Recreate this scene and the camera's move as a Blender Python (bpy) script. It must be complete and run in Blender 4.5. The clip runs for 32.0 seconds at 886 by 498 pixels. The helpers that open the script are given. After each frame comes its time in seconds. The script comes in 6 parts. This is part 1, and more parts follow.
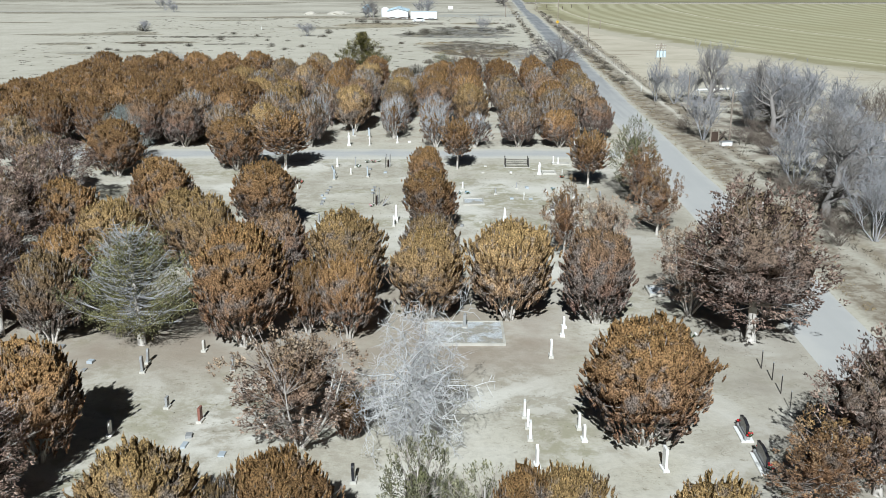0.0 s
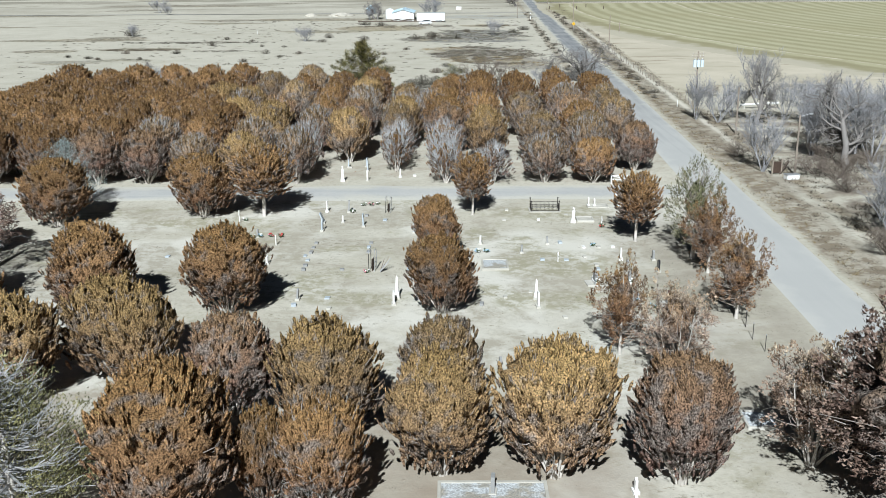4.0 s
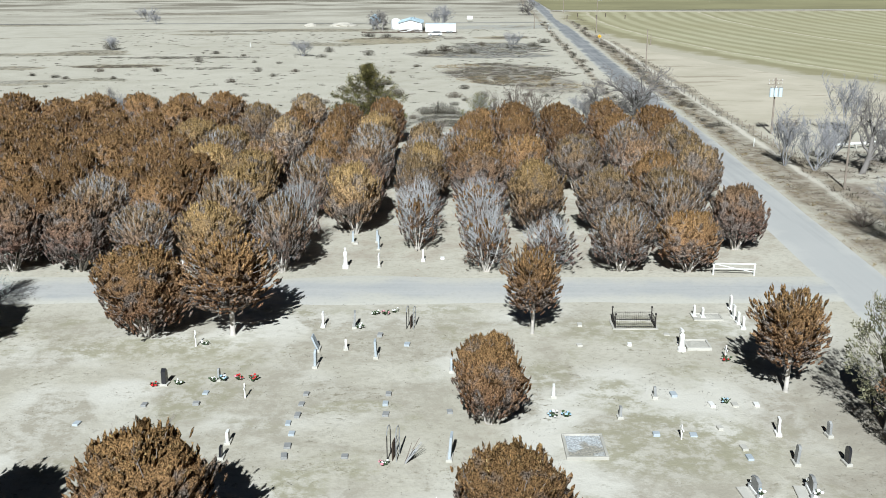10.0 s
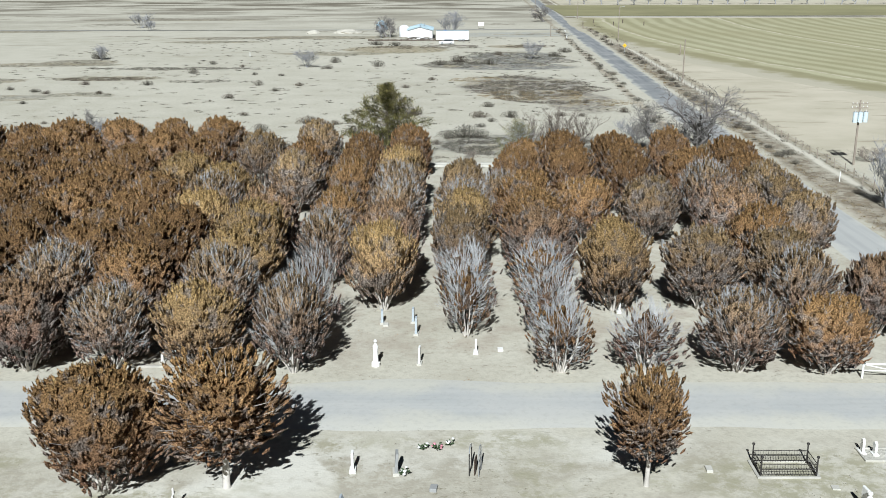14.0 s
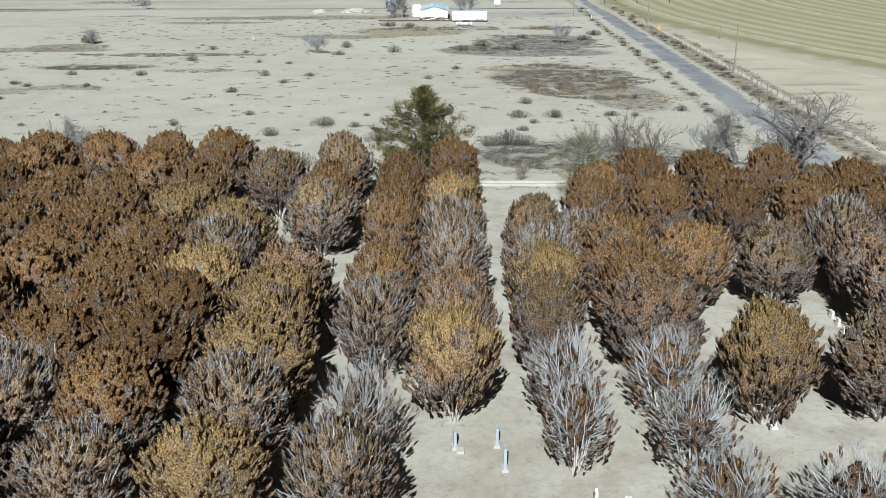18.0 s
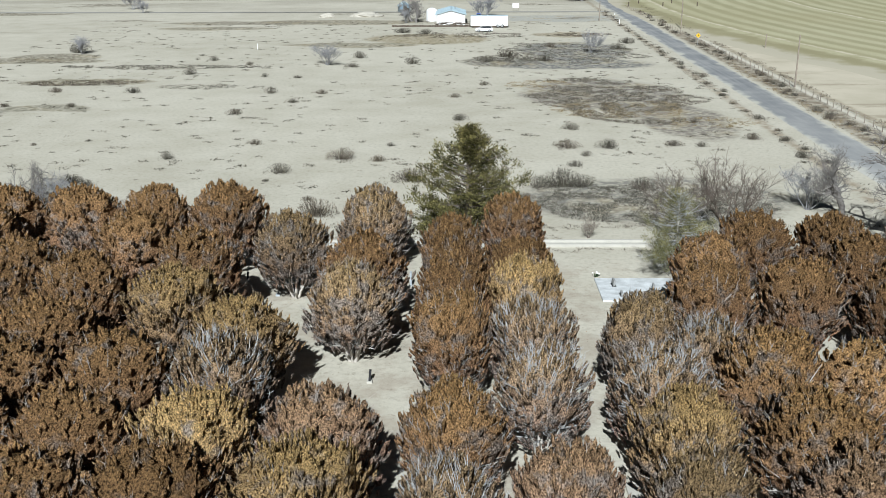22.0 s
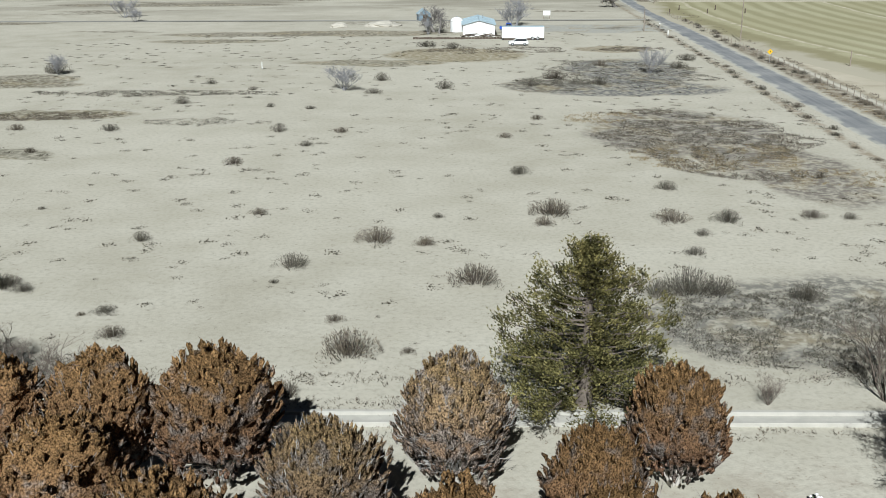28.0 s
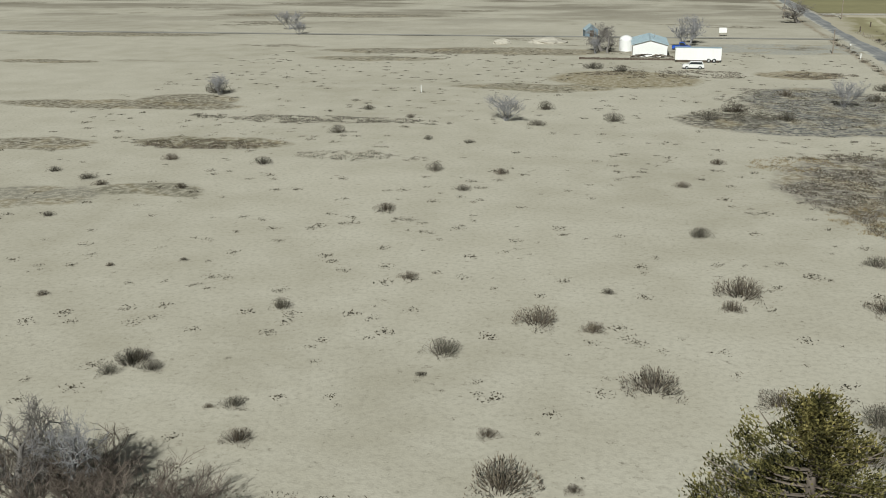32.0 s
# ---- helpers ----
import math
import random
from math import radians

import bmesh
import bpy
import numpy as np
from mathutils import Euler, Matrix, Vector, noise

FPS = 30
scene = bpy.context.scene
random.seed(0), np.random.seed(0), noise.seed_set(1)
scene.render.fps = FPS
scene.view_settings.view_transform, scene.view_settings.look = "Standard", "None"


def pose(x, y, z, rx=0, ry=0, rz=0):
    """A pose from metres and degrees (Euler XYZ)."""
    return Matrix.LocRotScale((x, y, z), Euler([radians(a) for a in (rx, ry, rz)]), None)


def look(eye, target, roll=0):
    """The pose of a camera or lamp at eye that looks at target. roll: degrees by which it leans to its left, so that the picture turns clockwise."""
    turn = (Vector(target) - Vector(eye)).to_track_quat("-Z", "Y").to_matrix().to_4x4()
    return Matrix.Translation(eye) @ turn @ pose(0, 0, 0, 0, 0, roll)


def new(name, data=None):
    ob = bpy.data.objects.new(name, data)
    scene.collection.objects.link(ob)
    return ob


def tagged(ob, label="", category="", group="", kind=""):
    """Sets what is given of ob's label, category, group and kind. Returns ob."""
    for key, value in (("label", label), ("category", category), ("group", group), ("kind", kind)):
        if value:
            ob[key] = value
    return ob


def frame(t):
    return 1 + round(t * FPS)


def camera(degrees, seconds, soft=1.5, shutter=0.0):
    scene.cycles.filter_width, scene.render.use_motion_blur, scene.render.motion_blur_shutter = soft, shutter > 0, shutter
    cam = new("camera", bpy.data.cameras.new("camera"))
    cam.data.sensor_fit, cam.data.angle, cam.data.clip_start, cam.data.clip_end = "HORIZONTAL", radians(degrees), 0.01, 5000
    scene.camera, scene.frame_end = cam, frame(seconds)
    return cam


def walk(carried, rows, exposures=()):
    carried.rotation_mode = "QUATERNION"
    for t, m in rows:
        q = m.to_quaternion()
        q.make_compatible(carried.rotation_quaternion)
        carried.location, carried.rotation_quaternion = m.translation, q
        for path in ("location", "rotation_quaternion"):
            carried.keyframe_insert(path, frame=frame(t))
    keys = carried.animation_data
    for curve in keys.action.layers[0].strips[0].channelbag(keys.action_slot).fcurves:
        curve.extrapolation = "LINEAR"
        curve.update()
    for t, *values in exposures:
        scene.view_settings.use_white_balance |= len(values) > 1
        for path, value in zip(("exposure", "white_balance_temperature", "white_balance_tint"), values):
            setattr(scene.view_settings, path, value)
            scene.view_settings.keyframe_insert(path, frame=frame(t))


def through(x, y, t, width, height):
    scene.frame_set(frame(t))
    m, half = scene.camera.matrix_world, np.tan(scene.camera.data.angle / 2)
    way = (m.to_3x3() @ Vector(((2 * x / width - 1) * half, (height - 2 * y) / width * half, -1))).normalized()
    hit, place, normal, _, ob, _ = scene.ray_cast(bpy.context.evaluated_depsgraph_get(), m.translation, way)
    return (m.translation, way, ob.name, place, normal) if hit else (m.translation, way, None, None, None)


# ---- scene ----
cam = camera(48.06, 32.0, soft=0.5)
PATH = [
    (0, (0.000, 0.000, 26.229), (0.006, 47.893, 11.866), 0.03),
    (0.5, (-0.018, 2.948, 26.213), (-0.109, 50.839, 11.843), -0.04),
    (1, (-0.054, 5.868, 26.224), (-0.206, 53.754, 11.839), -0.07),
    (1.5, (-0.073, 8.777, 26.257), (-0.312, 56.652, 11.839), -0.11),
    (2, (-0.144, 11.680, 26.273), (-0.461, 59.553, 11.848), -0.15),
    (2.5, (-0.188, 14.613, 26.293), (-0.541, 62.482, 11.856), -0.20),
    (3, (-0.266, 17.525, 26.303), (-0.629, 65.387, 11.844), -0.26),
    (3.5, (-0.379, 20.431, 26.295), (-0.751, 68.290, 11.824), -0.31),
    (5.5, (-0.900, 31.139, 26.336), (-1.307, 79.001, 11.876), -0.41),
    (6, (-1.152, 33.913, 26.340), (-1.569, 81.777, 11.887), -0.41),
    (6.5, (-1.489, 36.657, 26.352), (-1.917, 84.523, 11.908), -0.42),
    (7, (-1.791, 39.402, 26.310), (-2.230, 87.279, 11.899), -0.39),
    (7.5, (-2.163, 42.148, 26.267), (-2.603, 90.034, 11.891), -0.34),
    (8, (-2.552, 44.853, 26.273), (-3.002, 92.745, 11.913), -0.35),
    (8.5, (-2.889, 47.559, 26.278), (-3.350, 95.458, 11.944), -0.33),
    (9, (-3.244, 50.272, 26.246), (-3.697, 98.178, 11.937), -0.30),
    (9.5, (-3.629, 52.982, 26.212), (-4.080, 100.899, 11.935), -0.27),
    (10, (-3.980, 55.660, 26.188), (-4.412, 103.586, 11.943), -0.23),
    (10.5, (-4.296, 58.399, 26.127), (-4.726, 106.337, 11.922), -0.21),
    (11, (-4.768, 61.044, 26.113), (-5.178, 108.986, 11.923), -0.18),
    (11.5, (-5.326, 63.695, 26.061), (-5.725, 111.650, 11.911), -0.14),
    (12, (-5.884, 66.335, 26.030), (-6.272, 114.296, 11.903), -0.11),
    (12.5, (-6.361, 68.992, 26.029), (-6.747, 116.959, 11.920), -0.13),
    (13, (-6.958, 71.644, 26.012), (-7.343, 119.613, 11.913), -0.14),
    (13.5, (-7.539, 74.268, 26.022), (-7.922, 122.240, 11.931), -0.15),
    (14, (-8.240, 76.871, 26.019), (-8.614, 124.845, 11.938), -0.14),
    (14.5, (-9.131, 79.402, 26.020), (-9.504, 127.377, 11.940), -0.17),
    (15, (-9.953, 81.955, 26.033), (-10.324, 129.933, 11.962), -0.19),
    (15.5, (-10.620, 84.569, 26.009), (-10.981, 132.554, 11.964), -0.19),
    (17.5, (-13.156, 95.353, 26.557), (-13.481, 143.145, 11.866), -0.15),
    (18, (-13.574, 98.178, 26.673), (-13.910, 145.767, 11.337), -0.13),
    (18.5, (-14.018, 100.814, 26.778), (-14.383, 148.370, 11.341), -0.14),
    (19, (-14.532, 103.461, 26.862), (-14.907, 151.017, 11.424), -0.13),
    (19.5, (-15.150, 106.047, 26.982), (-15.553, 153.596, 11.526), -0.13),
    (20, (-15.837, 108.646, 27.025), (-16.260, 156.198, 11.577), -0.15),
    (20.5, (-16.471, 111.217, 27.096), (-16.906, 158.766, 11.638), -0.17),
    (21, (-16.985, 113.833, 27.134), (-17.430, 161.381, 11.676), -0.15),
    (21.5, (-17.518, 116.578, 27.134), (-17.961, 164.126, 11.675), -0.15),
    (22, (-18.067, 119.339, 27.128), (-18.509, 166.887, 11.669), -0.16),
    (22.5, (-18.686, 122.101, 27.122), (-19.136, 169.649, 11.663), -0.18),
    (23, (-19.305, 124.813, 27.132), (-19.762, 172.358, 11.663), -0.19),
    (23.5, (-19.803, 127.591, 27.121), (-20.267, 175.135, 11.652), -0.17),
    (24, (-20.266, 130.341, 27.137), (-20.738, 177.880, 11.651), -0.20),
    (24.5, (-20.695, 133.102, 27.132), (-21.174, 180.644, 11.654), -0.18),
    (25, (-21.176, 135.836, 27.152), (-21.671, 183.380, 11.682), -0.19),
    (25.5, (-21.625, 138.532, 27.225), (-22.150, 186.071, 11.740), -0.23),
    (27.5, (-23.560, 149.481, 27.283), (-24.177, 197.008, 11.767), -0.21),
    (28, (-24.268, 152.187, 27.388), (-24.906, 199.712, 11.866), -0.23),
    (28.5, (-24.832, 154.873, 27.451), (-25.463, 202.399, 11.931), -0.25),
    (29, (-25.154, 157.605, 27.483), (-25.778, 205.134, 11.972), -0.23),
    (29.5, (-25.355, 160.331, 27.499), (-25.963, 207.858, 11.981), -0.22),
    (30, (-25.574, 163.029, 27.541), (-26.165, 210.560, 12.032), -0.23),
    (30.5, (-25.636, 165.085, 27.850), (-26.421, 212.618, 12.358), -0.24),
    (31, (-25.682, 165.749, 28.631), (-27.941, 213.239, 13.151), -0.27),
    (31.5, (-25.762, 165.309, 29.512), (-30.424, 212.631, 14.054), -0.34),
    (32, (-26.187, 163.939, 30.420), (-34.359, 210.789, 14.984), -0.45),
]
EXPOSURE = [(0.0, 0.45, 5690, 5), (3.0, 0.48, 5690, 5), (6.0, 0.65, 5680, 5), (9.0, 0.59, 5710, 5), (13.0, 0.52, 5740, 5), (15.0, 0.55, 5720, 5), (18.0, 0.41, 5700, 5), (25.0, 0.49, 5800, 5), (28.0, 0.34, 5850, 5), (29.0, 0.11, 6060, 4), (30.0, -0.05, 6160, 4), (32.0, -0.02, 6260, 3)]
walk(cam, [(t, look(eye, target, roll)) for t, eye, target, roll in PATH], EXPOSURE)

# ---- light: a clear winter midday, the sun behind the camera ----
SUN_AZ, SUN_EL = 83.5, 38.0      # way in which shadows fall (degrees from +x) and the sun's height
away = Vector((math.cos(radians(SUN_AZ)) * math.cos(radians(SUN_EL)), math.sin(radians(SUN_AZ)) * math.cos(radians(SUN_EL)), -math.sin(radians(SUN_EL))))
sun = new("sun", bpy.data.lights.new("sun", "SUN"))
sun.data.energy, sun.data.angle, sun.data.color = 5.0, radians(0.53), (1.0, 0.97, 0.915)
sun.matrix_world = look((-60, -80, 120), Vector((-60, -80, 120)) + away * 10)
world = bpy.data.worlds.new("sky")
scene.world = world
world.use_nodes = True
wn = world.node_tree.nodes
sky = wn.new("ShaderNodeTexSky")
sky.sky_type, sky.sun_disc = "NISHITA", False
sky.sun_elevation = radians(SUN_EL)
sky.sun_rotation = math.atan2(-away.x, -away.y)
world.node_tree.links.new(sky.outputs[0], wn["Background"].inputs[0])
wn["Background"].inputs[1].default_value = 0.005

# ---- materials ----
def rgb(c):
    return (*c, 1.0)


class Nodes:
    """A small wrapper that strings shader nodes together."""

    def __init__(self, name, rough=0.85, spec=0.25, metal=0.0):
        self.mat = bpy.data.materials.new(name)
        self.mat.use_nodes = True
        self.t = self.mat.node_tree
        self.b = self.t.nodes["Principled BSDF"]
        self.b.inputs["Roughness"].default_value = rough
        self.b.inputs["Specular IOR Level"].default_value = spec
        self.b.inputs["Metallic"].default_value = metal
        self.geo = self.t.nodes.new("ShaderNodeNewGeometry")
        self.info = self.t.nodes.new("ShaderNodeObjectInfo")

    def put(self, sock, v):
        if isinstance(v, bpy.types.NodeSocket):
            self.t.links.new(v, sock)
        elif isinstance(v, tuple) and sock.type == "RGBA" and len(v) == 3:
            sock.default_value = rgb(v)
        else:
            sock.default_value = v

    def math(self, op, a, b=0.0, clamp=False):
        n = self.t.nodes.new("ShaderNodeMath")
        n.operation, n.use_clamp = op, clamp
        self.put(n.inputs[0], a), self.put(n.inputs[1], b)
        return n.outputs[0]

    def vec(self, op, a, b=(0.0, 0.0, 0.0)):
        n = self.t.nodes.new("ShaderNodeVectorMath")
        n.operation = op
        self.put(n.inputs[0], a), self.put(n.inputs[1], b)
        return n.outputs["Value" if op == "LENGTH" else "Vector"]

    def noise(self, scale=1.0, at=None, detail=4.0, rough=0.55, stretch=None, distort=0.0):
        at = at or self.geo.outputs["Position"]
        if stretch:
            at = self.vec("MULTIPLY", at, stretch)
        n = self.t.nodes.new("ShaderNodeTexNoise")
        self.put(n.inputs["Vector"], at)
        n.inputs["Scale"].default_value, n.inputs["Detail"].default_value = scale, detail
        n.inputs["Roughness"].default_value, n.inputs["Distortion"].default_value = rough, distort
        return n.outputs["Fac"]

    def span(self, v, a, b, lo=0.0, hi=1.0):
        n = self.t.nodes.new("ShaderNodeMapRange")
        self.put(n.inputs["Value"], v)
        for key, value in (("From Min", a), ("From Max", b), ("To Min", lo), ("To Max", hi)):
            n.inputs[key].default_value = value
        return n.outputs["Result"]

    def mix(self, f, a, b, kind="MIX"):
        n = self.t.nodes.new("ShaderNodeMix")
        n.data_type, n.blend_type = "RGBA", kind
        self.put(n.inputs["Factor"], f)
        self.put(n.inputs[6], a), self.put(n.inputs[7], b)
        return n.outputs[2]

    def ramp(self, v, stops):
        n = self.t.nodes.new("ShaderNodeValToRGB")
        self.put(n.inputs[0], v)
        e = n.color_ramp.elements
        while len(e) < len(stops):
            e.new(0.5)
        for k, (at, c) in enumerate(stops):
            e[k].position, e[k].color = at, rgb(c)
        return n.outputs[0]

    def bump(self, v, strength=0.3, dist=0.05):
        n = self.t.nodes.new("ShaderNodeBump")
        n.inputs["Strength"].default_value, n.inputs["Distance"].default_value = strength, dist
        self.put(n.inputs["Height"], v)
        self.t.links.new(n.outputs[0], self.b.inputs["Normal"])
        return self

    def xyz(self):
        n = self.t.nodes.new("ShaderNodeSeparateXYZ")
        self.put(n.inputs[0], self.geo.outputs["Position"])
        return n.outputs

    def done(self, colour):
        self.put(self.b.inputs["Base Color"], colour)
        return self.mat


def plain(name, c, vary=0.18, scale=3.0, rough=0.8, bump=0.15, metal=0.0, spec=0.3, dirt=None):
    """One colour with blotches at two scales, and some relief."""
    n = Nodes(name, rough, spec, metal)
    big, fine = n.noise(scale * 0.35), n.noise(scale * 6)
    tone = n.mix(n.span(big, 0.3, 0.7), tuple(v * (1 - vary) for v in c), tuple(min(v * (1 + vary), 0.95) for v in c))
    tone = n.mix(n.span(fine, 0.35, 0.8, 0, 0.35), tone, dirt or tuple(v * 0.6 for v in c))
    tone = n.mix(n.math("MULTIPLY", n.info.outputs["Random"], 0.25), tone, tuple(v * 0.75 for v in c))
    n.bump(fine, bump, 0.02)
    return n.done(tone)


def foliage(name, stops, grey=0.25, spread=0.35, through=0.04, high=None):
    """Leaf sprays: each plume takes a tone of its own, each spray a little more, the tree another; high: colour cast of the upper crown."""
    n = Nodes(name, 0.8, 0.12)
    own = n.t.nodes.new("ShaderNodeTexCoord").outputs["Object"]
    shift = n.vec("ADD", own, n.vec("MULTIPLY", n.geo.outputs["Position"], (0.13, 0.13, 0.0)))
    isle = n.geo.outputs["Random Per Island"]
    plume = n.span(n.noise(2.3, shift, 2.0, stretch=(1, 1, 0.4)), 0.38, 0.64)
    v = n.math("ADD", n.math("MULTIPLY", isle, spread), n.math("MULTIPLY", plume, 1 - spread), True)
    v = n.math("ADD", v, n.span(n.info.outputs["Random"], 0, 1, -0.12, 0.12), True)
    c = n.ramp(v, stops)
    if high:
        cut = n.t.nodes.new("ShaderNodeSeparateXYZ")
        n.put(cut.inputs[0], own)
        up = n.math("ADD", n.span(cut.outputs[2], 2.4, 6.4, -0.35, 0.9), n.span(n.noise(0.5, shift, 2.0), 0.3, 0.7, -0.5, 0.5), True)
        c = n.mix(up, c, n.mix(1.0, c, high, "MULTIPLY"))
    # dark specks put shaded gaps into each spray's colour, bright ones lit tips
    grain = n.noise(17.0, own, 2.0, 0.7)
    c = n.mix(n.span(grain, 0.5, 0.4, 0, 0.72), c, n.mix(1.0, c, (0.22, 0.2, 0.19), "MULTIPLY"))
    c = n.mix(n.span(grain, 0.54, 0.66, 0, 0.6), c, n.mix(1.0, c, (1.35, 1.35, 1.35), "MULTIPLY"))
    dead = n.span(n.noise(0.9, detail=3.0), 0.47, 0.64, 0, 1)
    c = n.mix(n.math("MULTIPLY", dead, grey), c, n.mix(n.span(grain, 0.4, 0.6), (0.1, 0.085, 0.075), (0.44, 0.395, 0.355)))
    glow = n.t.nodes.new("ShaderNodeBsdfTranslucent")
    n.put(glow.inputs["Color"], c)
    both = n.t.nodes.new("ShaderNodeMixShader")
    both.inputs[0].default_value = through
    n.t.links.new(n.b.outputs[0], both.inputs[1])
    n.t.links.new(glow.outputs[0], both.inputs[2])
    n.t.links.new(both.outputs[0], n.t.nodes["Material Output"].inputs["Surface"])
    return n.done(c)


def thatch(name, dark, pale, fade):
    """Matted needles of the tufts within a crown, grainy at the size of a spray; dark: the shade of gaps, put into the
    grain's colour; fade: share of grey dead growth.
    """
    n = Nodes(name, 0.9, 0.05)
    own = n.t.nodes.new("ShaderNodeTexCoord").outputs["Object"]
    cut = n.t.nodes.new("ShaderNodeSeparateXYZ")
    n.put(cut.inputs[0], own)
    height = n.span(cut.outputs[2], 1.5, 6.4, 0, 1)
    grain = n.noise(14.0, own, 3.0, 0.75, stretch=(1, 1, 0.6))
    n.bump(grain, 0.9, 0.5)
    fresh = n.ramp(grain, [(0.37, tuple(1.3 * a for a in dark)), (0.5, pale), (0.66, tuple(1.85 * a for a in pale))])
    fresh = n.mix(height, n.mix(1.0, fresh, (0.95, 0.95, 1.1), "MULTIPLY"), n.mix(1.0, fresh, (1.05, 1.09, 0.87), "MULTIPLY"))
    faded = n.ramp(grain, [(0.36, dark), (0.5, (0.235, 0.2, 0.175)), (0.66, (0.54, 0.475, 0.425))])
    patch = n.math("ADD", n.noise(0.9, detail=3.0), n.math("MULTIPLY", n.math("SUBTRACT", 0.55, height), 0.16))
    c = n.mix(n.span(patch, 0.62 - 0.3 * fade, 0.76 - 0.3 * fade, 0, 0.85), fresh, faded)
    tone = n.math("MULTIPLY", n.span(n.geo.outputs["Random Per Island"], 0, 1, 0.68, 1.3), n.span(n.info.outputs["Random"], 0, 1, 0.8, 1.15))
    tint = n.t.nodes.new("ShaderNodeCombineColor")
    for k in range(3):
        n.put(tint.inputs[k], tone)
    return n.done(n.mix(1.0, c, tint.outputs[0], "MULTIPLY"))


M = {}
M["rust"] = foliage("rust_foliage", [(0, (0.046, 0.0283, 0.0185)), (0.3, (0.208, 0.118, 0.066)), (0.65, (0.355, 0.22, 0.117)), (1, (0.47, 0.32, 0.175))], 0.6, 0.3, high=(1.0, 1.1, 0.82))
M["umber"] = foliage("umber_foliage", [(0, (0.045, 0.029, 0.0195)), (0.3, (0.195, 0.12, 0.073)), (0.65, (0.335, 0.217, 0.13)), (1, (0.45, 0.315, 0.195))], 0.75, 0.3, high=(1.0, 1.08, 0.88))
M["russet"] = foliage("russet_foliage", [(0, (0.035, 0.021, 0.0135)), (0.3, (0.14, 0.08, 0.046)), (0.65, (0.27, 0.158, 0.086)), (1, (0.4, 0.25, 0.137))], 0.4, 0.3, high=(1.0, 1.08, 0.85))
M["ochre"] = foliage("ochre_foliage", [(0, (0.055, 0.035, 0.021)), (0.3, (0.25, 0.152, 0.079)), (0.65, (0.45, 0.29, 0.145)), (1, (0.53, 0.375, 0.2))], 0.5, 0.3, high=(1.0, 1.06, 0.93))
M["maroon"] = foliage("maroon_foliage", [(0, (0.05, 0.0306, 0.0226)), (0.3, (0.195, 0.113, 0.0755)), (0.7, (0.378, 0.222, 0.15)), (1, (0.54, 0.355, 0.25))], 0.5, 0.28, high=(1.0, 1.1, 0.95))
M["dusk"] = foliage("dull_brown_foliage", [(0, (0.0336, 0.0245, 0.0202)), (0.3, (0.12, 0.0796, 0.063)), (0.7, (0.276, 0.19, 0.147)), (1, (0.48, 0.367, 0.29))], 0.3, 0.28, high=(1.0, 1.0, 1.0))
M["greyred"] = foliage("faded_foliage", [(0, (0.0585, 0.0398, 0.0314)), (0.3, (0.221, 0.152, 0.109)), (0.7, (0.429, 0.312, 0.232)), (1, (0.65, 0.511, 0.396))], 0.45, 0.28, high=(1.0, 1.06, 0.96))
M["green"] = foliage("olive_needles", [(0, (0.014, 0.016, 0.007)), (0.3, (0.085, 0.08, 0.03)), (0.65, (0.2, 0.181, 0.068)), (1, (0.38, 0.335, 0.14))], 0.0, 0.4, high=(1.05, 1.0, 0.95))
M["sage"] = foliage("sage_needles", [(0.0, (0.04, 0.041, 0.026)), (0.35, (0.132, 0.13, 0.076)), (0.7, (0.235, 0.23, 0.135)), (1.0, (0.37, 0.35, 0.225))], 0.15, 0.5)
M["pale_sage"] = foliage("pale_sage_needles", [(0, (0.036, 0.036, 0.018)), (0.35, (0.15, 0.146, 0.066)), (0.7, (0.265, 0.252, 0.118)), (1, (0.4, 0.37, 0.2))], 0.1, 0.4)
M["blue"] = foliage("blue_needles", [(0, (0.13, 0.15, 0.145)), (0.5, (0.27, 0.31, 0.29)), (1, (0.42, 0.46, 0.43))], 0.2)
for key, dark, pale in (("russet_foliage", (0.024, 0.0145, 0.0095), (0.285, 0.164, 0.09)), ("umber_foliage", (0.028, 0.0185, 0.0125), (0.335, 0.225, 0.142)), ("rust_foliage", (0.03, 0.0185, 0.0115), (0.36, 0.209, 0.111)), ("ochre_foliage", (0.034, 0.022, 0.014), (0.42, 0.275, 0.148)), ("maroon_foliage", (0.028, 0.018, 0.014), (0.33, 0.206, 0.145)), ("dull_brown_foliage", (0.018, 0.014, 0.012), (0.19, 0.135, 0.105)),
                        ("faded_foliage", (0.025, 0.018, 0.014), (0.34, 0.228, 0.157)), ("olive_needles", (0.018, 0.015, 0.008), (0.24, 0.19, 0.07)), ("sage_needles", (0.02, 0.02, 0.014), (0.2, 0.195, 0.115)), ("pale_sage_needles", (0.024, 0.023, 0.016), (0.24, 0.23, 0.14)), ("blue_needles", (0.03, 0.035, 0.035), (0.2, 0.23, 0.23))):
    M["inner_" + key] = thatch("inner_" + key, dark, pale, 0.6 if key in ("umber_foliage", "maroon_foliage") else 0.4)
M["bark"] = plain("pale_bark", (0.5, 0.465, 0.42), 0.3, 4.0, 0.9, 0.5)
M["silver"] = plain("silver_dead_wood", (0.37, 0.368, 0.37), 0.2, 3.0, 0.85, 0.3)
M["deadwood"] = plain("bleached_dead_wood", (0.47, 0.465, 0.46), 0.2, 3.0, 0.85, 0.3)
M["limb"] = plain("grey_brown_limbs", (0.34, 0.3, 0.265), 0.25, 3.0, 0.9, 0.3)
M["stem"] = plain("grey_stems", (0.4, 0.375, 0.35), 0.25, 3.0, 0.9, 0.3)
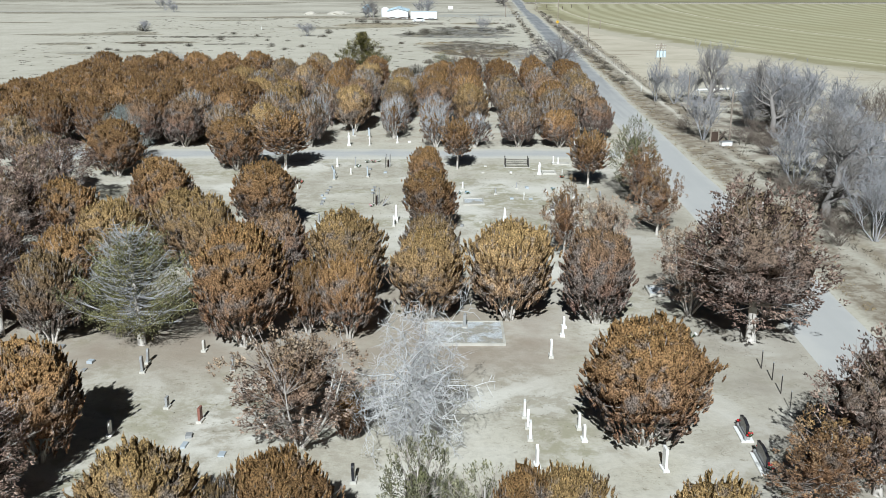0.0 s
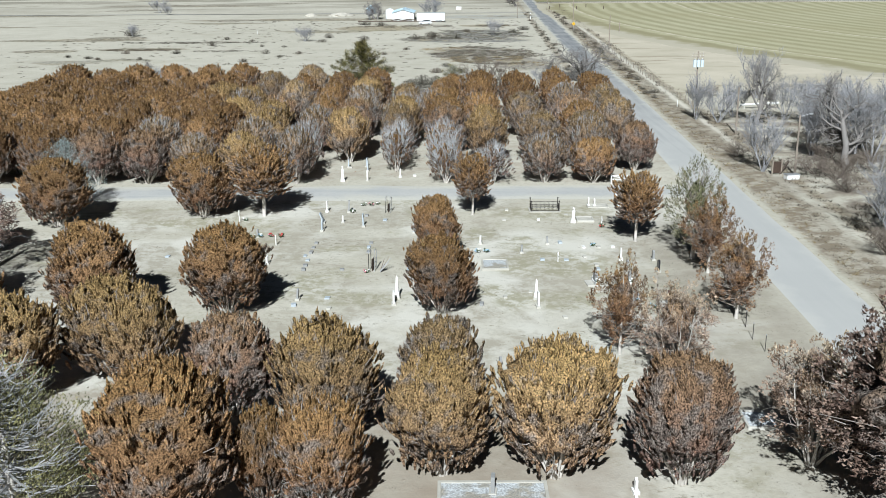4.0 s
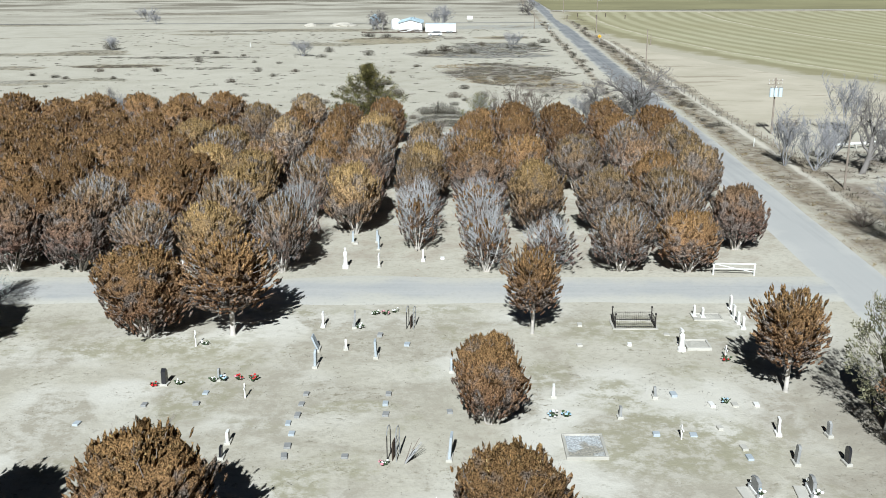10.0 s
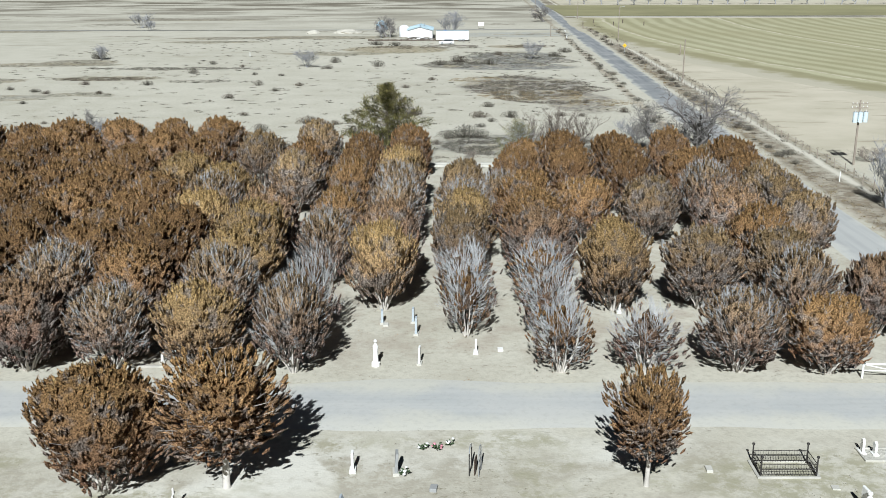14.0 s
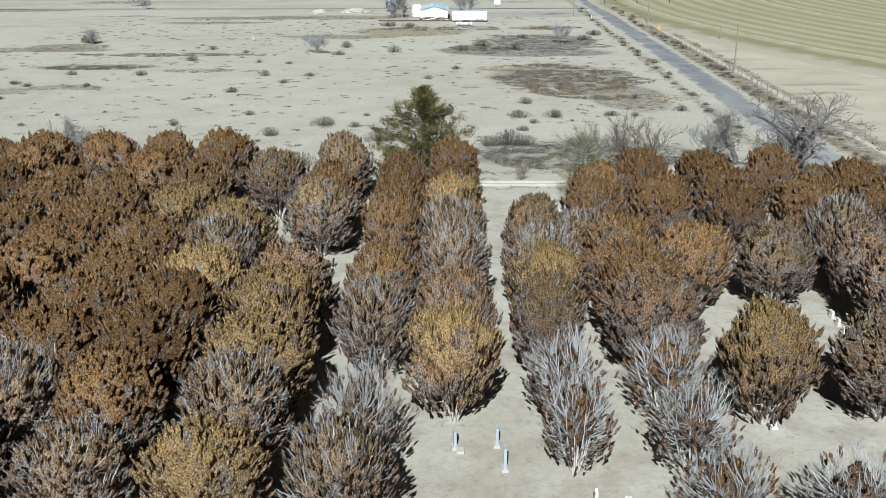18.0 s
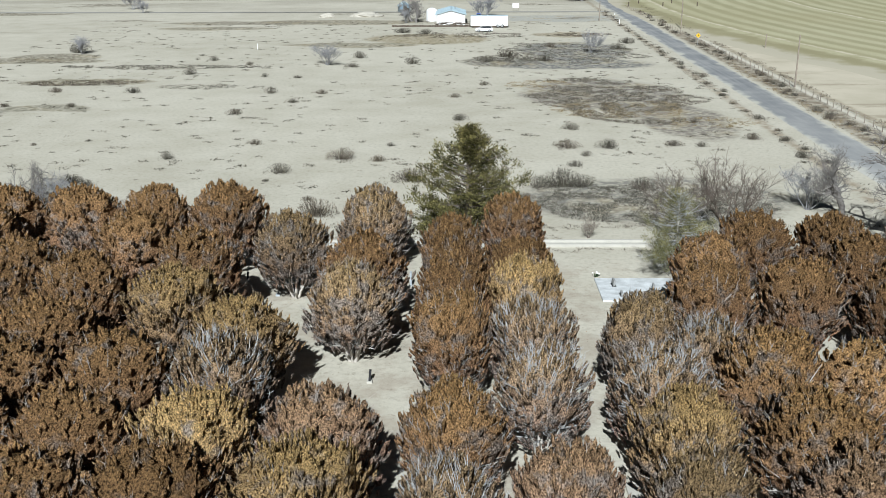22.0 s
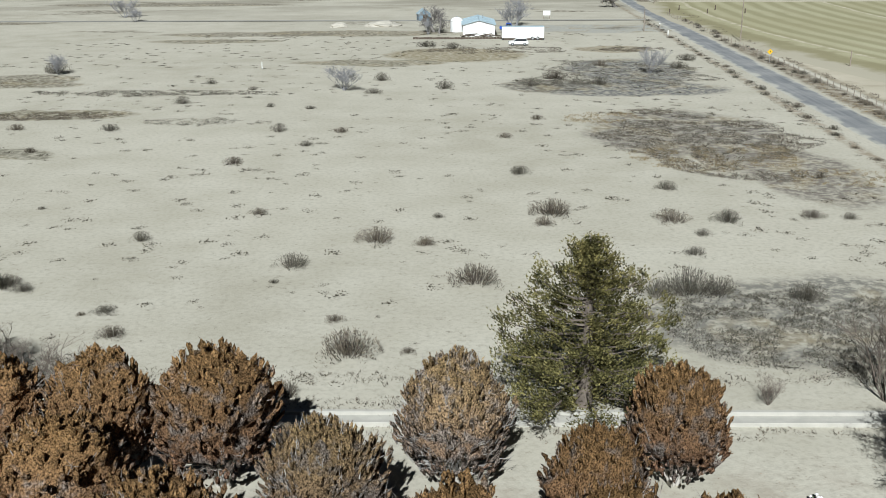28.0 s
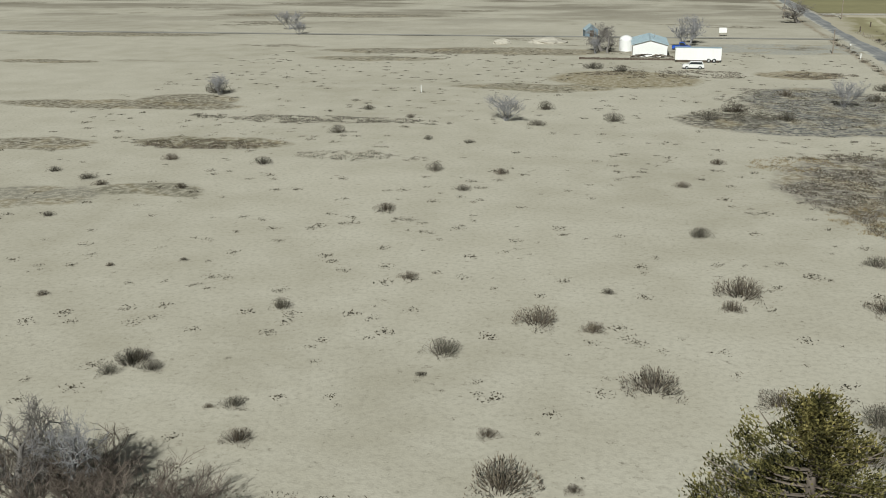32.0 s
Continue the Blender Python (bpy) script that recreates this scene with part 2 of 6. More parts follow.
M["greylimb"] = plain("grey_limbs", (0.4, 0.395, 0.39), 0.25, 3.0, 0.9, 0.3)
M["darkbark"] = plain("dark_bark", (0.17, 0.14, 0.115), 0.35, 4.0, 0.9, 0.5)
M["oldtwig"] = plain("dark_grey_twigs", (0.2, 0.185, 0.172), 0.3, 1.0, 0.9, 0.2)
M["twig"] = plain("grey_twigs", (0.28, 0.277, 0.285), 0.25, 1.0, 0.9, 0.2)
M["browntwig"] = plain("brown_twigs", (0.15, 0.122, 0.1), 0.3, 1.0, 0.9, 0.2)
M["weed"] = foliage("dry_weed", [(0, (0.032, 0.027, 0.021)), (0.5, (0.115, 0.096, 0.072)), (1, (0.26, 0.22, 0.162))], 0.3, 0.7)
M["greenweed"] = foliage("greenish_weed", [(0, (0.032, 0.031, 0.024)), (0.5, (0.108, 0.099, 0.077)), (1, (0.22, 0.2, 0.155))], 0.3, 0.7)
M["straw"] = foliage("straw", [(0.0, (0.14, 0.1, 0.05)), (0.5, (0.3, 0.23, 0.115)), (1.0, (0.43, 0.35, 0.2))], 0.1, 0.7)
M["lowweed"] = foliage("low_dark_weed", [(0.0, (0.03, 0.026, 0.02)), (0.5, (0.075, 0.066, 0.048)), (1.0, (0.15, 0.13, 0.09))], 0.1, 0.7)
M["marble"] = plain("white_marble", (0.78, 0.77, 0.74), 0.06, 4.0, 0.55, 0.1, dirt=(0.5, 0.48, 0.44))
M["granite"] = plain("grey_granite", (0.29, 0.29, 0.285), 0.15, 6.0, 0.6, 0.15)
M["bluestone"] = plain("blue_grey_stone", (0.4, 0.44, 0.47), 0.12, 5.0, 0.6, 0.15)
M["black"] = plain("polished_black_granite", (0.025, 0.025, 0.028), 0.15, 6.0, 0.18, 0.02, spec=0.5)
M["redstone"] = plain("red_brown_granite", (0.23, 0.1, 0.075), 0.2, 5.0, 0.5, 0.1)
M["concrete"] = plain("pale_concrete", (0.49, 0.47, 0.42), 0.12, 3.0, 0.9, 0.3)
M["kerbstone"] = plain("sandy_kerb_concrete", (0.44, 0.42, 0.37), 0.2, 2.0, 0.95, 0.4, dirt=(0.28, 0.26, 0.22))
M["gravel"] = plain("white_gravel", (0.56, 0.58, 0.59), 0.28, 3.2, 0.95, 0.8, dirt=(0.27, 0.27, 0.27))
n = Nodes("strewn_white_gravel", 0.95, 0.2)
heap, stones = n.noise(0.55, detail=4.0, rough=0.6), n.noise(9.0, detail=4.0, rough=0.75)
tone = n.mix(n.span(heap, 0.44, 0.54), (0.36, 0.335, 0.275), (0.56, 0.585, 0.6))
tone = n.mix(n.span(stones, 0.56, 0.44, 0, 0.7), tone, (0.2, 0.195, 0.185))
n.bump(stones, 0.8, 0.05)
M["gravel_bed"] = n.done(tone)
M["iron"] = plain("dark_wrought_iron", (0.05, 0.045, 0.042), 0.3, 6.0, 0.6, 0.2, 0.4)
M["whitesteel"] = plain("white_painted_steel", (0.75, 0.75, 0.73), 0.06, 3.0, 0.45, 0.05)
M["galv"] = plain("galvanised_metal", (0.5, 0.51, 0.52), 0.12, 4.0, 0.45, 0.05, 0.6)
M["pole"] = plain("weathered_pole_wood", (0.26, 0.22, 0.18), 0.25, 3.0, 0.9, 0.4)
M["plank"] = plain("weathered_dark_planks", (0.09, 0.07, 0.055), 0.3, 3.0, 0.9, 0.4)
M["red"] = plain("red_petals", (0.5, 0.03, 0.03), 0.25, 9.0, 0.6, 0.1)
M["pink"] = plain("pink_petals", (0.6, 0.25, 0.3), 0.25, 9.0, 0.6, 0.1)
M["white"] = plain("white_petals", (0.75, 0.74, 0.72), 0.1, 9.0, 0.6, 0.1)
M["bluepetal"] = plain("pale_blue_petals", (0.35, 0.5, 0.62), 0.2, 9.0, 0.6, 0.1)
M["leaf"] = plain("dark_green_leaves", (0.05, 0.08, 0.035), 0.3, 9.0, 0.6, 0.1)
M["wall"] = plain("white_metal_siding", (0.8, 0.8, 0.79), 0.04, 1.0, 0.5, 0.05)
M["roof"] = plain("pale_blue_metal_roof", (0.42, 0.52, 0.57), 0.1, 1.0, 0.4, 0.05)
M["bluepaint"] = plain("bright_blue_paint", (0.03, 0.1, 0.5), 0.1, 1.0, 0.35, 0.02, spec=0.5)
M["slate"] = plain("blue_grey_siding", (0.16, 0.22, 0.27), 0.15, 1.0, 0.6, 0.1)
M["carpaint"] = plain("white_car_paint", (0.78, 0.78, 0.78), 0.02, 1.0, 0.25, 0.0, spec=0.5)
M["tyre"] = plain("black_rubber", (0.02, 0.02, 0.02), 0.2, 6.0, 0.8, 0.1)
M["glass"] = plain("dark_window_glass", (0.02, 0.024, 0.028), 0.1, 1.0, 0.06, 0.0, spec=0.6)
M["yellow"] = plain("yellow_sign_paint", (0.75, 0.45, 0.02), 0.08, 4.0, 0.5, 0.02)
M["darkpaint"] = plain("dark_brown_paint", (0.06, 0.04, 0.03), 0.2, 3.0, 0.7, 0.1)
M["paleblue"] = plain("pale_blue_grey_enamel", (0.55, 0.63, 0.66), 0.06, 2.0, 0.4, 0.02)

# ---- mesh tools ----
def link_mesh(name, verts, faces, mat, smooth=False):
    me = bpy.data.meshes.new(name)
    me.from_pydata([tuple(v) for v in verts], [], faces)
    me.materials.append(mat)
    if smooth:
        me.polygons.foreach_set("use_smooth", [True] * len(me.polygons))
    me.update()
    return me


def thing(name, x=0.0, y=0.0, z=0.0, rz=0.0, label="", category="", group="", kind="", scale=(1, 1, 1)):
    ob = new(name)
    ob.empty_display_size = 0.3
    ob.matrix_basis = pose(x, y, z, 0, 0, rz) @ Matrix.Diagonal((*scale, 1))
    return tagged(ob, label, category, group, kind)


def under(name, me, parent, m=None, label=""):
    """A mesh as one part of a thing."""
    ob = new(name, me)
    ob.parent = parent
    if m is not None:
        ob.matrix_basis = m
    return tagged(ob, label)


def part(name, bm, mat, parent, label="", m=None, smooth=False):
    me = bpy.data.meshes.new(name)
    bm.to_mesh(me)
    bm.free()
    me.materials.append(mat)
    if smooth:
        me.polygons.foreach_set("use_smooth", [True] * len(me.polygons))
    return under(name, me, parent, m, label)


def box(x0, x1, y0, y1, z0, z1, bevel=0.0, seg=1, bm=None, m=None):
    bm = bm or bmesh.new()
    r = bmesh.ops.create_cube(bm, size=1.0)
    s = Matrix.Translation(((x0 + x1) / 2, (y0 + y1) / 2, (z0 + z1) / 2)) @ Matrix.Diagonal((x1 - x0, y1 - y0, z1 - z0, 1))
    bmesh.ops.transform(bm, matrix=(m or Matrix()) @ s, verts=r["verts"])
    if bevel:
        edges = list({e for v in r["verts"] for e in v.link_edges})
        bmesh.ops.bevel(bm, geom=edges, offset=bevel, segments=seg, affect="EDGES", profile=0.5)
    return bm


def rod(a, b, r0, r1=None, sides=8, bm=None, caps=True):
    bm = bm or bmesh.new()
    a, b = Vector(a), Vector(b)
    m = Matrix.Translation((a + b) / 2) @ (b - a).to_track_quat("Z", "Y").to_matrix().to_4x4()
    bmesh.ops.create_cone(bm, cap_ends=caps, segments=sides, radius1=r0, radius2=r0 if r1 is None else r1, depth=(b - a).length, matrix=m)
    return bm


def profile(points, y0, y1, bevel=0.0, bm=None):
    """A flat outline in x and z, made y1 - y0 thick."""
    bm = bm or bmesh.new()
    front = [bm.verts.new((x, y0, z)) for x, z in points]
    back = [bm.verts.new((x, y1, z)) for x, z in points]
    n = len(points)
    faces = [bm.faces.new(front), bm.faces.new(back[::-1])]
    for k in range(n):
        faces.append(bm.faces.new((front[k], back[k], back[(k + 1) % n], front[(k + 1) % n])))
    bmesh.ops.recalc_face_normals(bm, faces=faces)
    if bevel:
        bmesh.ops.bevel(bm, geom=list({e for f in faces[:2] for e in f.edges}), offset=bevel, segments=1, affect="EDGES")
    return bm


class Soup:
    """Vertices and faces gathered for one mesh."""

    def __init__(self):
        self.v, self.f, self.n = [], [], 0

    def sprays(self, c, d, s, length, width):
        """Many leaf sprays at once: slim triangles at c, pointing along d, spread along s."""
        k = len(c)
        a = c - d * (length * 0.5)[:, None] - s * (width * 0.5)[:, None]
        b = c - d * (length * 0.3)[:, None] + s * (width * 0.5)[:, None]
        e = c + d * (length * 0.5)[:, None]
        self.v.append(np.stack([a, b, e], 1).reshape(-1, 3))
        i = self.n + 3 * np.arange(k)
        self.f += np.stack([i, i + 1, i + 2], 1).tolist()
        self.n += 3 * k

    def pod(self, root, d, length, r, rng):
        """A leafy tuft: a small uneven bud shape that stands along d."""
        u = np.cross(d, [0.31, 0.9, 0.3])
        u /= np.linalg.norm(u)
        w = np.cross(d, u)
        turn = rng.uniform(0, 6.28)
        at = []
        for s, f in ((0.0, 0.6), (0.62, 1.0)):
            for q in range(3):
                a, k = turn + q * 2.094 + 0.7 * s + rng.uniform(-0.3, 0.3), r * f * rng.uniform(0.75, 1.3)
                at.append(root + d * length * (s + rng.uniform(-0.1, 0.1)) + (u * math.cos(a) + w * math.sin(a)) * k)
        at.append(root + d * length + (u * rng.uniform(-1, 1) + w * rng.uniform(-1, 1)) * r * 0.4)
        i = self.n
        self.v.append(np.array(at))
        for q in range(3):
            p = (q + 1) % 3
            self.f += [[i + q, i + p, i + 3 + p, i + 3 + q], [i + 3 + q, i + 3 + p, i + 6]]
        self.n += 7

    def spikes(self, a, b, r):
        """Many thin twigs at once: three-sided, from a to a point at b."""
        k = len(a)
        d = unit(b - a)
        u = unit(np.cross(d, np.where(np.abs(d[:, 2:3]) > 0.9, np.array([[1.0, 0, 0]]), np.array([[0, 0, 1.0]]))))
        w = np.cross(d, u)
        r = np.broadcast_to(r, (k,))[:, None]
        rings = [a + (u * math.cos(q) + w * math.sin(q)) * r for q in (0, 2.094, 4.189)]
        self.v.append(np.stack(rings + [b], 1).reshape(-1, 3))
        i = self.n + 4 * np.arange(k)
        for p, q in ((0, 1), (1, 2), (2, 0)):
            self.f += np.stack([i + p, i + q, i + 3], 1).tolist()
        self.n += 4 * k

    def tube(self, pts, radii, sides=4):
        """A tapering branch through the given points."""
        pts = [Vector(p) for p in pts]
        ring = []
        for k, p in enumerate(pts):
            d = (pts[min(k + 1, len(pts) - 1)] - pts[max(k - 1, 0)]).normalized()
            u = d.orthogonal().normalized()
            w = d.cross(u)
            ring.append([p + (u * math.cos(2 * math.pi * j / sides) + w * math.sin(2 * math.pi * j / sides)) * radii[k] for j in range(sides)])
        self.v.append(np.array([tuple(q) for r in ring for q in r]))
        for k in range(len(pts) - 1):
            for j in range(sides):
                a, b = self.n + k * sides + j, self.n + k * sides + (j + 1) % sides
                self.f.append([a, b, b + sides, a + sides])
        self.n += len(pts) * sides

    def mesh(self, name, mat, smooth=False):
        v = np.concatenate(self.v) if self.v else np.zeros((0, 3))
        return link_mesh(name, v.tolist(), self.f, mat, smooth)


def unit(a):
    return a / np.maximum(np.linalg.norm(a, axis=1, keepdims=True), 1e-9)

# ---- trees ----
H0, W0 = 6.8, 5.0      # nominal height and breadth of the tree meshes


def girth(c, shape):
    """Half breadth of a crown at the height c, from -1 at its foot to 1 at its top."""
    if shape == "cone":
        u = (c + 1) / 2
        return W0 / 2 * (1 - u) ** 0.7 * min(1, 0.5 + 4 * u)
    if shape == "dome" and c < 0:
        return W0 / 2 * (1 - 0.62 * abs(c) ** 2.4)
    return W0 / 2 * max(0.0, 1 - abs(c) ** (2.2 if shape == "dome" else 2.0)) ** 0.5


def lumps(phi, c, seed, rough):
    """The uneven swelling of a crown: boughs, then tufts."""
    way = Vector((math.cos(phi) * (1 - 0.5 * c * c), math.sin(phi) * (1 - 0.5 * c * c), c))
    own = Vector((seed * 3.7, seed * 1.3, 0))
    return 1 + rough * (0.3 * noise.noise(way * 1.5 + own) + 0.34 * noise.noise(way * 3.6 - own) + 0.12 * noise.noise(way * 8.0 + own))


def crown_plumes(rng, count, low, shape, seed, rough):
    """Tip, outward direction and height (0 to 1) of the upright plumes that make up a crown."""
    out = []
    mid, half = low + (H0 - low) * 0.46, (H0 - low) * 0.54
    for k in range(count):
        phi = k * 2.39996 + rng.uniform(-0.3, 0.3)
        if shape == "cone":
            u = ((k + rng.uniform(0, 1)) / count) ** 1.25
            r = W0 / 2 * (1 - u) ** 0.62 * min(1, 0.7 + u * 2.5) * rng.uniform(0.45, 1.2) * (1 + 0.18 * math.sin(3 * phi + 9 * u))
            n = np.array([math.cos(phi), math.sin(phi), 0.5])
            z = low + (H0 - low) * (0.03 + 0.95 * u)
        else:
            c = -0.8 + 1.8 * (k + rng.uniform(0, 1)) / count
            if shape == "dome" and c < 0:
                c *= 0.85
            f = lumps(phi, c, seed, rough)
            if f < 0.88 and rng.uniform() < 0.25:
                continue
            n = np.array([girth(c, shape) * math.cos(phi), girth(c, shape) * math.sin(phi), c * half])
            r = girth(c, shape) * f * (1.0 - 0.22 * rng.uniform(0, 1) ** 1.6)
            z = mid + half * c * 0.93 * (1 + 0.7 * (f - 1) * (c > 0))
            u = (c + 0.8) / 1.8
        out.append((np.array([r * math.cos(phi), r * math.sin(phi), z + rng.uniform(-0.08, 0.08)]), n / np.linalg.norm(n), u))
    return out


def fit_box(soup_v, h=H0, w=W0):
    """Bring a tree's points to the nominal height and breadth."""
    v = np.concatenate(soup_v)
    r = np.percentile(np.hypot(v[:, 0], v[:, 1]), 97)
    return np.array([w / 2 / r, w / 2 / r, h / np.percentile(v[:, 2], 99.7)])


TREES = {}      # kind: list of (part name, mesh)


def leafy_mesh(name, seed, leaf_mat, wood_mat, twig_mat, plumes=310, per=40, low=0.95, shape="dome", leaf=(0.088, 0.145), lift=0.6, fat=0.25, long=(0.4, 0.9), dead=(0.06, 0.18),
               stems=8, thick=0.085, fan=0.42, single=False, core=0.62, sparse=1.0, limb=1.0, shown=0.08, rough=1.0, pod=0.0):
    """A tree of upright leafy plumes: its trunk stems, its branches and its foliage. dead: share of bare plumes at the foot and at the top."""
    rng = np.random.RandomState(seed)
    leaves, limbs, trunk, heart = Soup(), Soup(), Soup(), Soup()
    tops = []
    if single:
        lean = rng.uniform(-0.2, 0.2, 2)
        trunk.tube([(0, 0, -0.1), (0, 0, 0.15), (lean[0] * 0.4, lean[1] * 0.4, low), (lean[0], lean[1], H0 * 0.55), (lean[0] * 1.2, lean[1] * 1.2, H0 * 0.88)],
                   [thick * 2.6, thick * 1.9, thick * 1.6, thick, thick * 0.3], 7)
        tops = [(lean[0] * u, lean[1] * u, low + (H0 * 0.8 - low) * u) for u in np.linspace(0, 1, 8)]
    else:
        for k in range(stems):
            a = 2 * math.pi * (k + rng.uniform(-0.3, 0.3)) / stems
            r = rng.uniform(0.4, 1.0) * fan
            p = [np.array([0.17 * math.cos(a), 0.17 * math.sin(a), -0.1])]
            for step, (out, z) in enumerate(((0.8, low * 0.6), (1.1, low * 1.3), (1.5, H0 * rng.uniform(0.4, 0.5)), (1.0, H0 * rng.uniform(0.62, 0.78)))):
                b = a + rng.uniform(-0.25, 0.25)
                p.append(np.array([p[-1][0] + r * out * math.cos(b), p[-1][1] + r * out * math.sin(b), z]))
            t = thick * rng.uniform(0.7, 1.15)
            trunk.tube(p, [t * 1.3, t, t * 0.8, t * 0.5, t * 0.2], 6)
            tops += [p[1], p[2], (p[2] + p[3]) / 2, p[3], (p[3] + p[4]) / 2]
    tops = np.array(tops)
    for tip, out, u in crown_plumes(rng, plumes, low, shape, seed, rough):
        if rng.uniform() > sparse:
            continue
        foot = tops[np.argmin(np.linalg.norm(tops - tip * np.array([0.45, 0.45, 0.72]), axis=1))]
        length = rng.uniform(*long)
        d = unit(out[None] * 0.8 + np.array([[0, 0, lift]]) * rng.uniform(0.7, 1.2) + rng.normal(size=(1, 3)) * 0.16)[0]
        root = tip - d * length
        mid = (foot + root) / 2 + rng.normal(size=3) * 0.12
        bare = rng.uniform() < dead[0] + (dead[1] - dead[0]) * u
        if bare or rng.uniform() < shown:
            limbs.tube([foot, mid, root + d * length * 0.65], [0.03 * limb, 0.022 * limb, 0.012 * limb], 3)
        if bare:
            n = rng.randint(4, 7)
            s = rng.uniform(-0.1, 0.8, (n, 1))
            a = root + d * length * s + rng.normal(size=(n, 3)) * 0.03
            b = a + unit(d * 1.0 + rng.normal(size=(n, 3)) * 0.36) * rng.uniform(0.22, 0.6, (n, 1))
            limbs.spikes(a, b, 0.011 * limb)
            continue
        if pod:
            heart.pod(root - d * 0.1, d, length * 0.9 + 0.1, pod * rng.uniform(0.75, 1.2), rng)
        k = int(per * rng.uniform(0.65, 1.3) * length / (0.5 * (long[0] + long[1])))
        s = rng.uniform(0, 1, k) ** 0.85
        side = rng.normal(size=(k, 3))
        side = unit(side - (side @ d)[:, None] * d)
        rad = fat * rng.uniform(0.75, 1.3) * np.sin(np.pi * (0.16 + 0.8 * s)) ** 0.8 * np.sqrt(rng.uniform(0.08, 1, k))
        c = root + d * (length * s)[:, None] + side * rad[:, None]
        g = unit(d * 1.0 + side * 0.55 + rng.normal(size=(k, 3)) * 0.3)
        w = unit(np.cross(g, side * 0.4 + out * 0.5 + rng.normal(size=(k, 3)) * 0.6))
        size = rng.uniform(0.6, 1.45, k)
        leaves.sprays(c, g, w, leaf[1] * size, leaf[0] * size * rng.uniform(0.8, 1.3, k))
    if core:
        # a closed core added behind the tips, so that gaps read as dark
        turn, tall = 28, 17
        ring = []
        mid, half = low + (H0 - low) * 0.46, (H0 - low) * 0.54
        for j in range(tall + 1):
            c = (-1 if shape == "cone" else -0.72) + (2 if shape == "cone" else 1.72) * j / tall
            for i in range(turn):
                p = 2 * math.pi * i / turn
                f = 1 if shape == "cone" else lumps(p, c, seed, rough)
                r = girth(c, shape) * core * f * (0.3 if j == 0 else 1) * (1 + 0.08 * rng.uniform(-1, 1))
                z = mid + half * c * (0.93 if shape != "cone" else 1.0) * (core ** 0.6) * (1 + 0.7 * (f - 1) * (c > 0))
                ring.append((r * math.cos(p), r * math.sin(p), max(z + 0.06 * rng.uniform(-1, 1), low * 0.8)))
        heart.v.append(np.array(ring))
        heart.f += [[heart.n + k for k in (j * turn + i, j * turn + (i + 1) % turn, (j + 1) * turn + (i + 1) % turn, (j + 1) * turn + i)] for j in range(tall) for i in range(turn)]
    f = fit_box(leaves.v + limbs.v)
    for soup in (leaves, limbs, trunk, heart):
        soup.v = [np.concatenate(soup.v) * f] if soup.v else []
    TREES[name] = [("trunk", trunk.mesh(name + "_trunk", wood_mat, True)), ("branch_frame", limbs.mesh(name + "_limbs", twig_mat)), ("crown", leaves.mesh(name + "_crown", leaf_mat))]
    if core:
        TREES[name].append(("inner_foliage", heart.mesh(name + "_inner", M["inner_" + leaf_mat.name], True)))


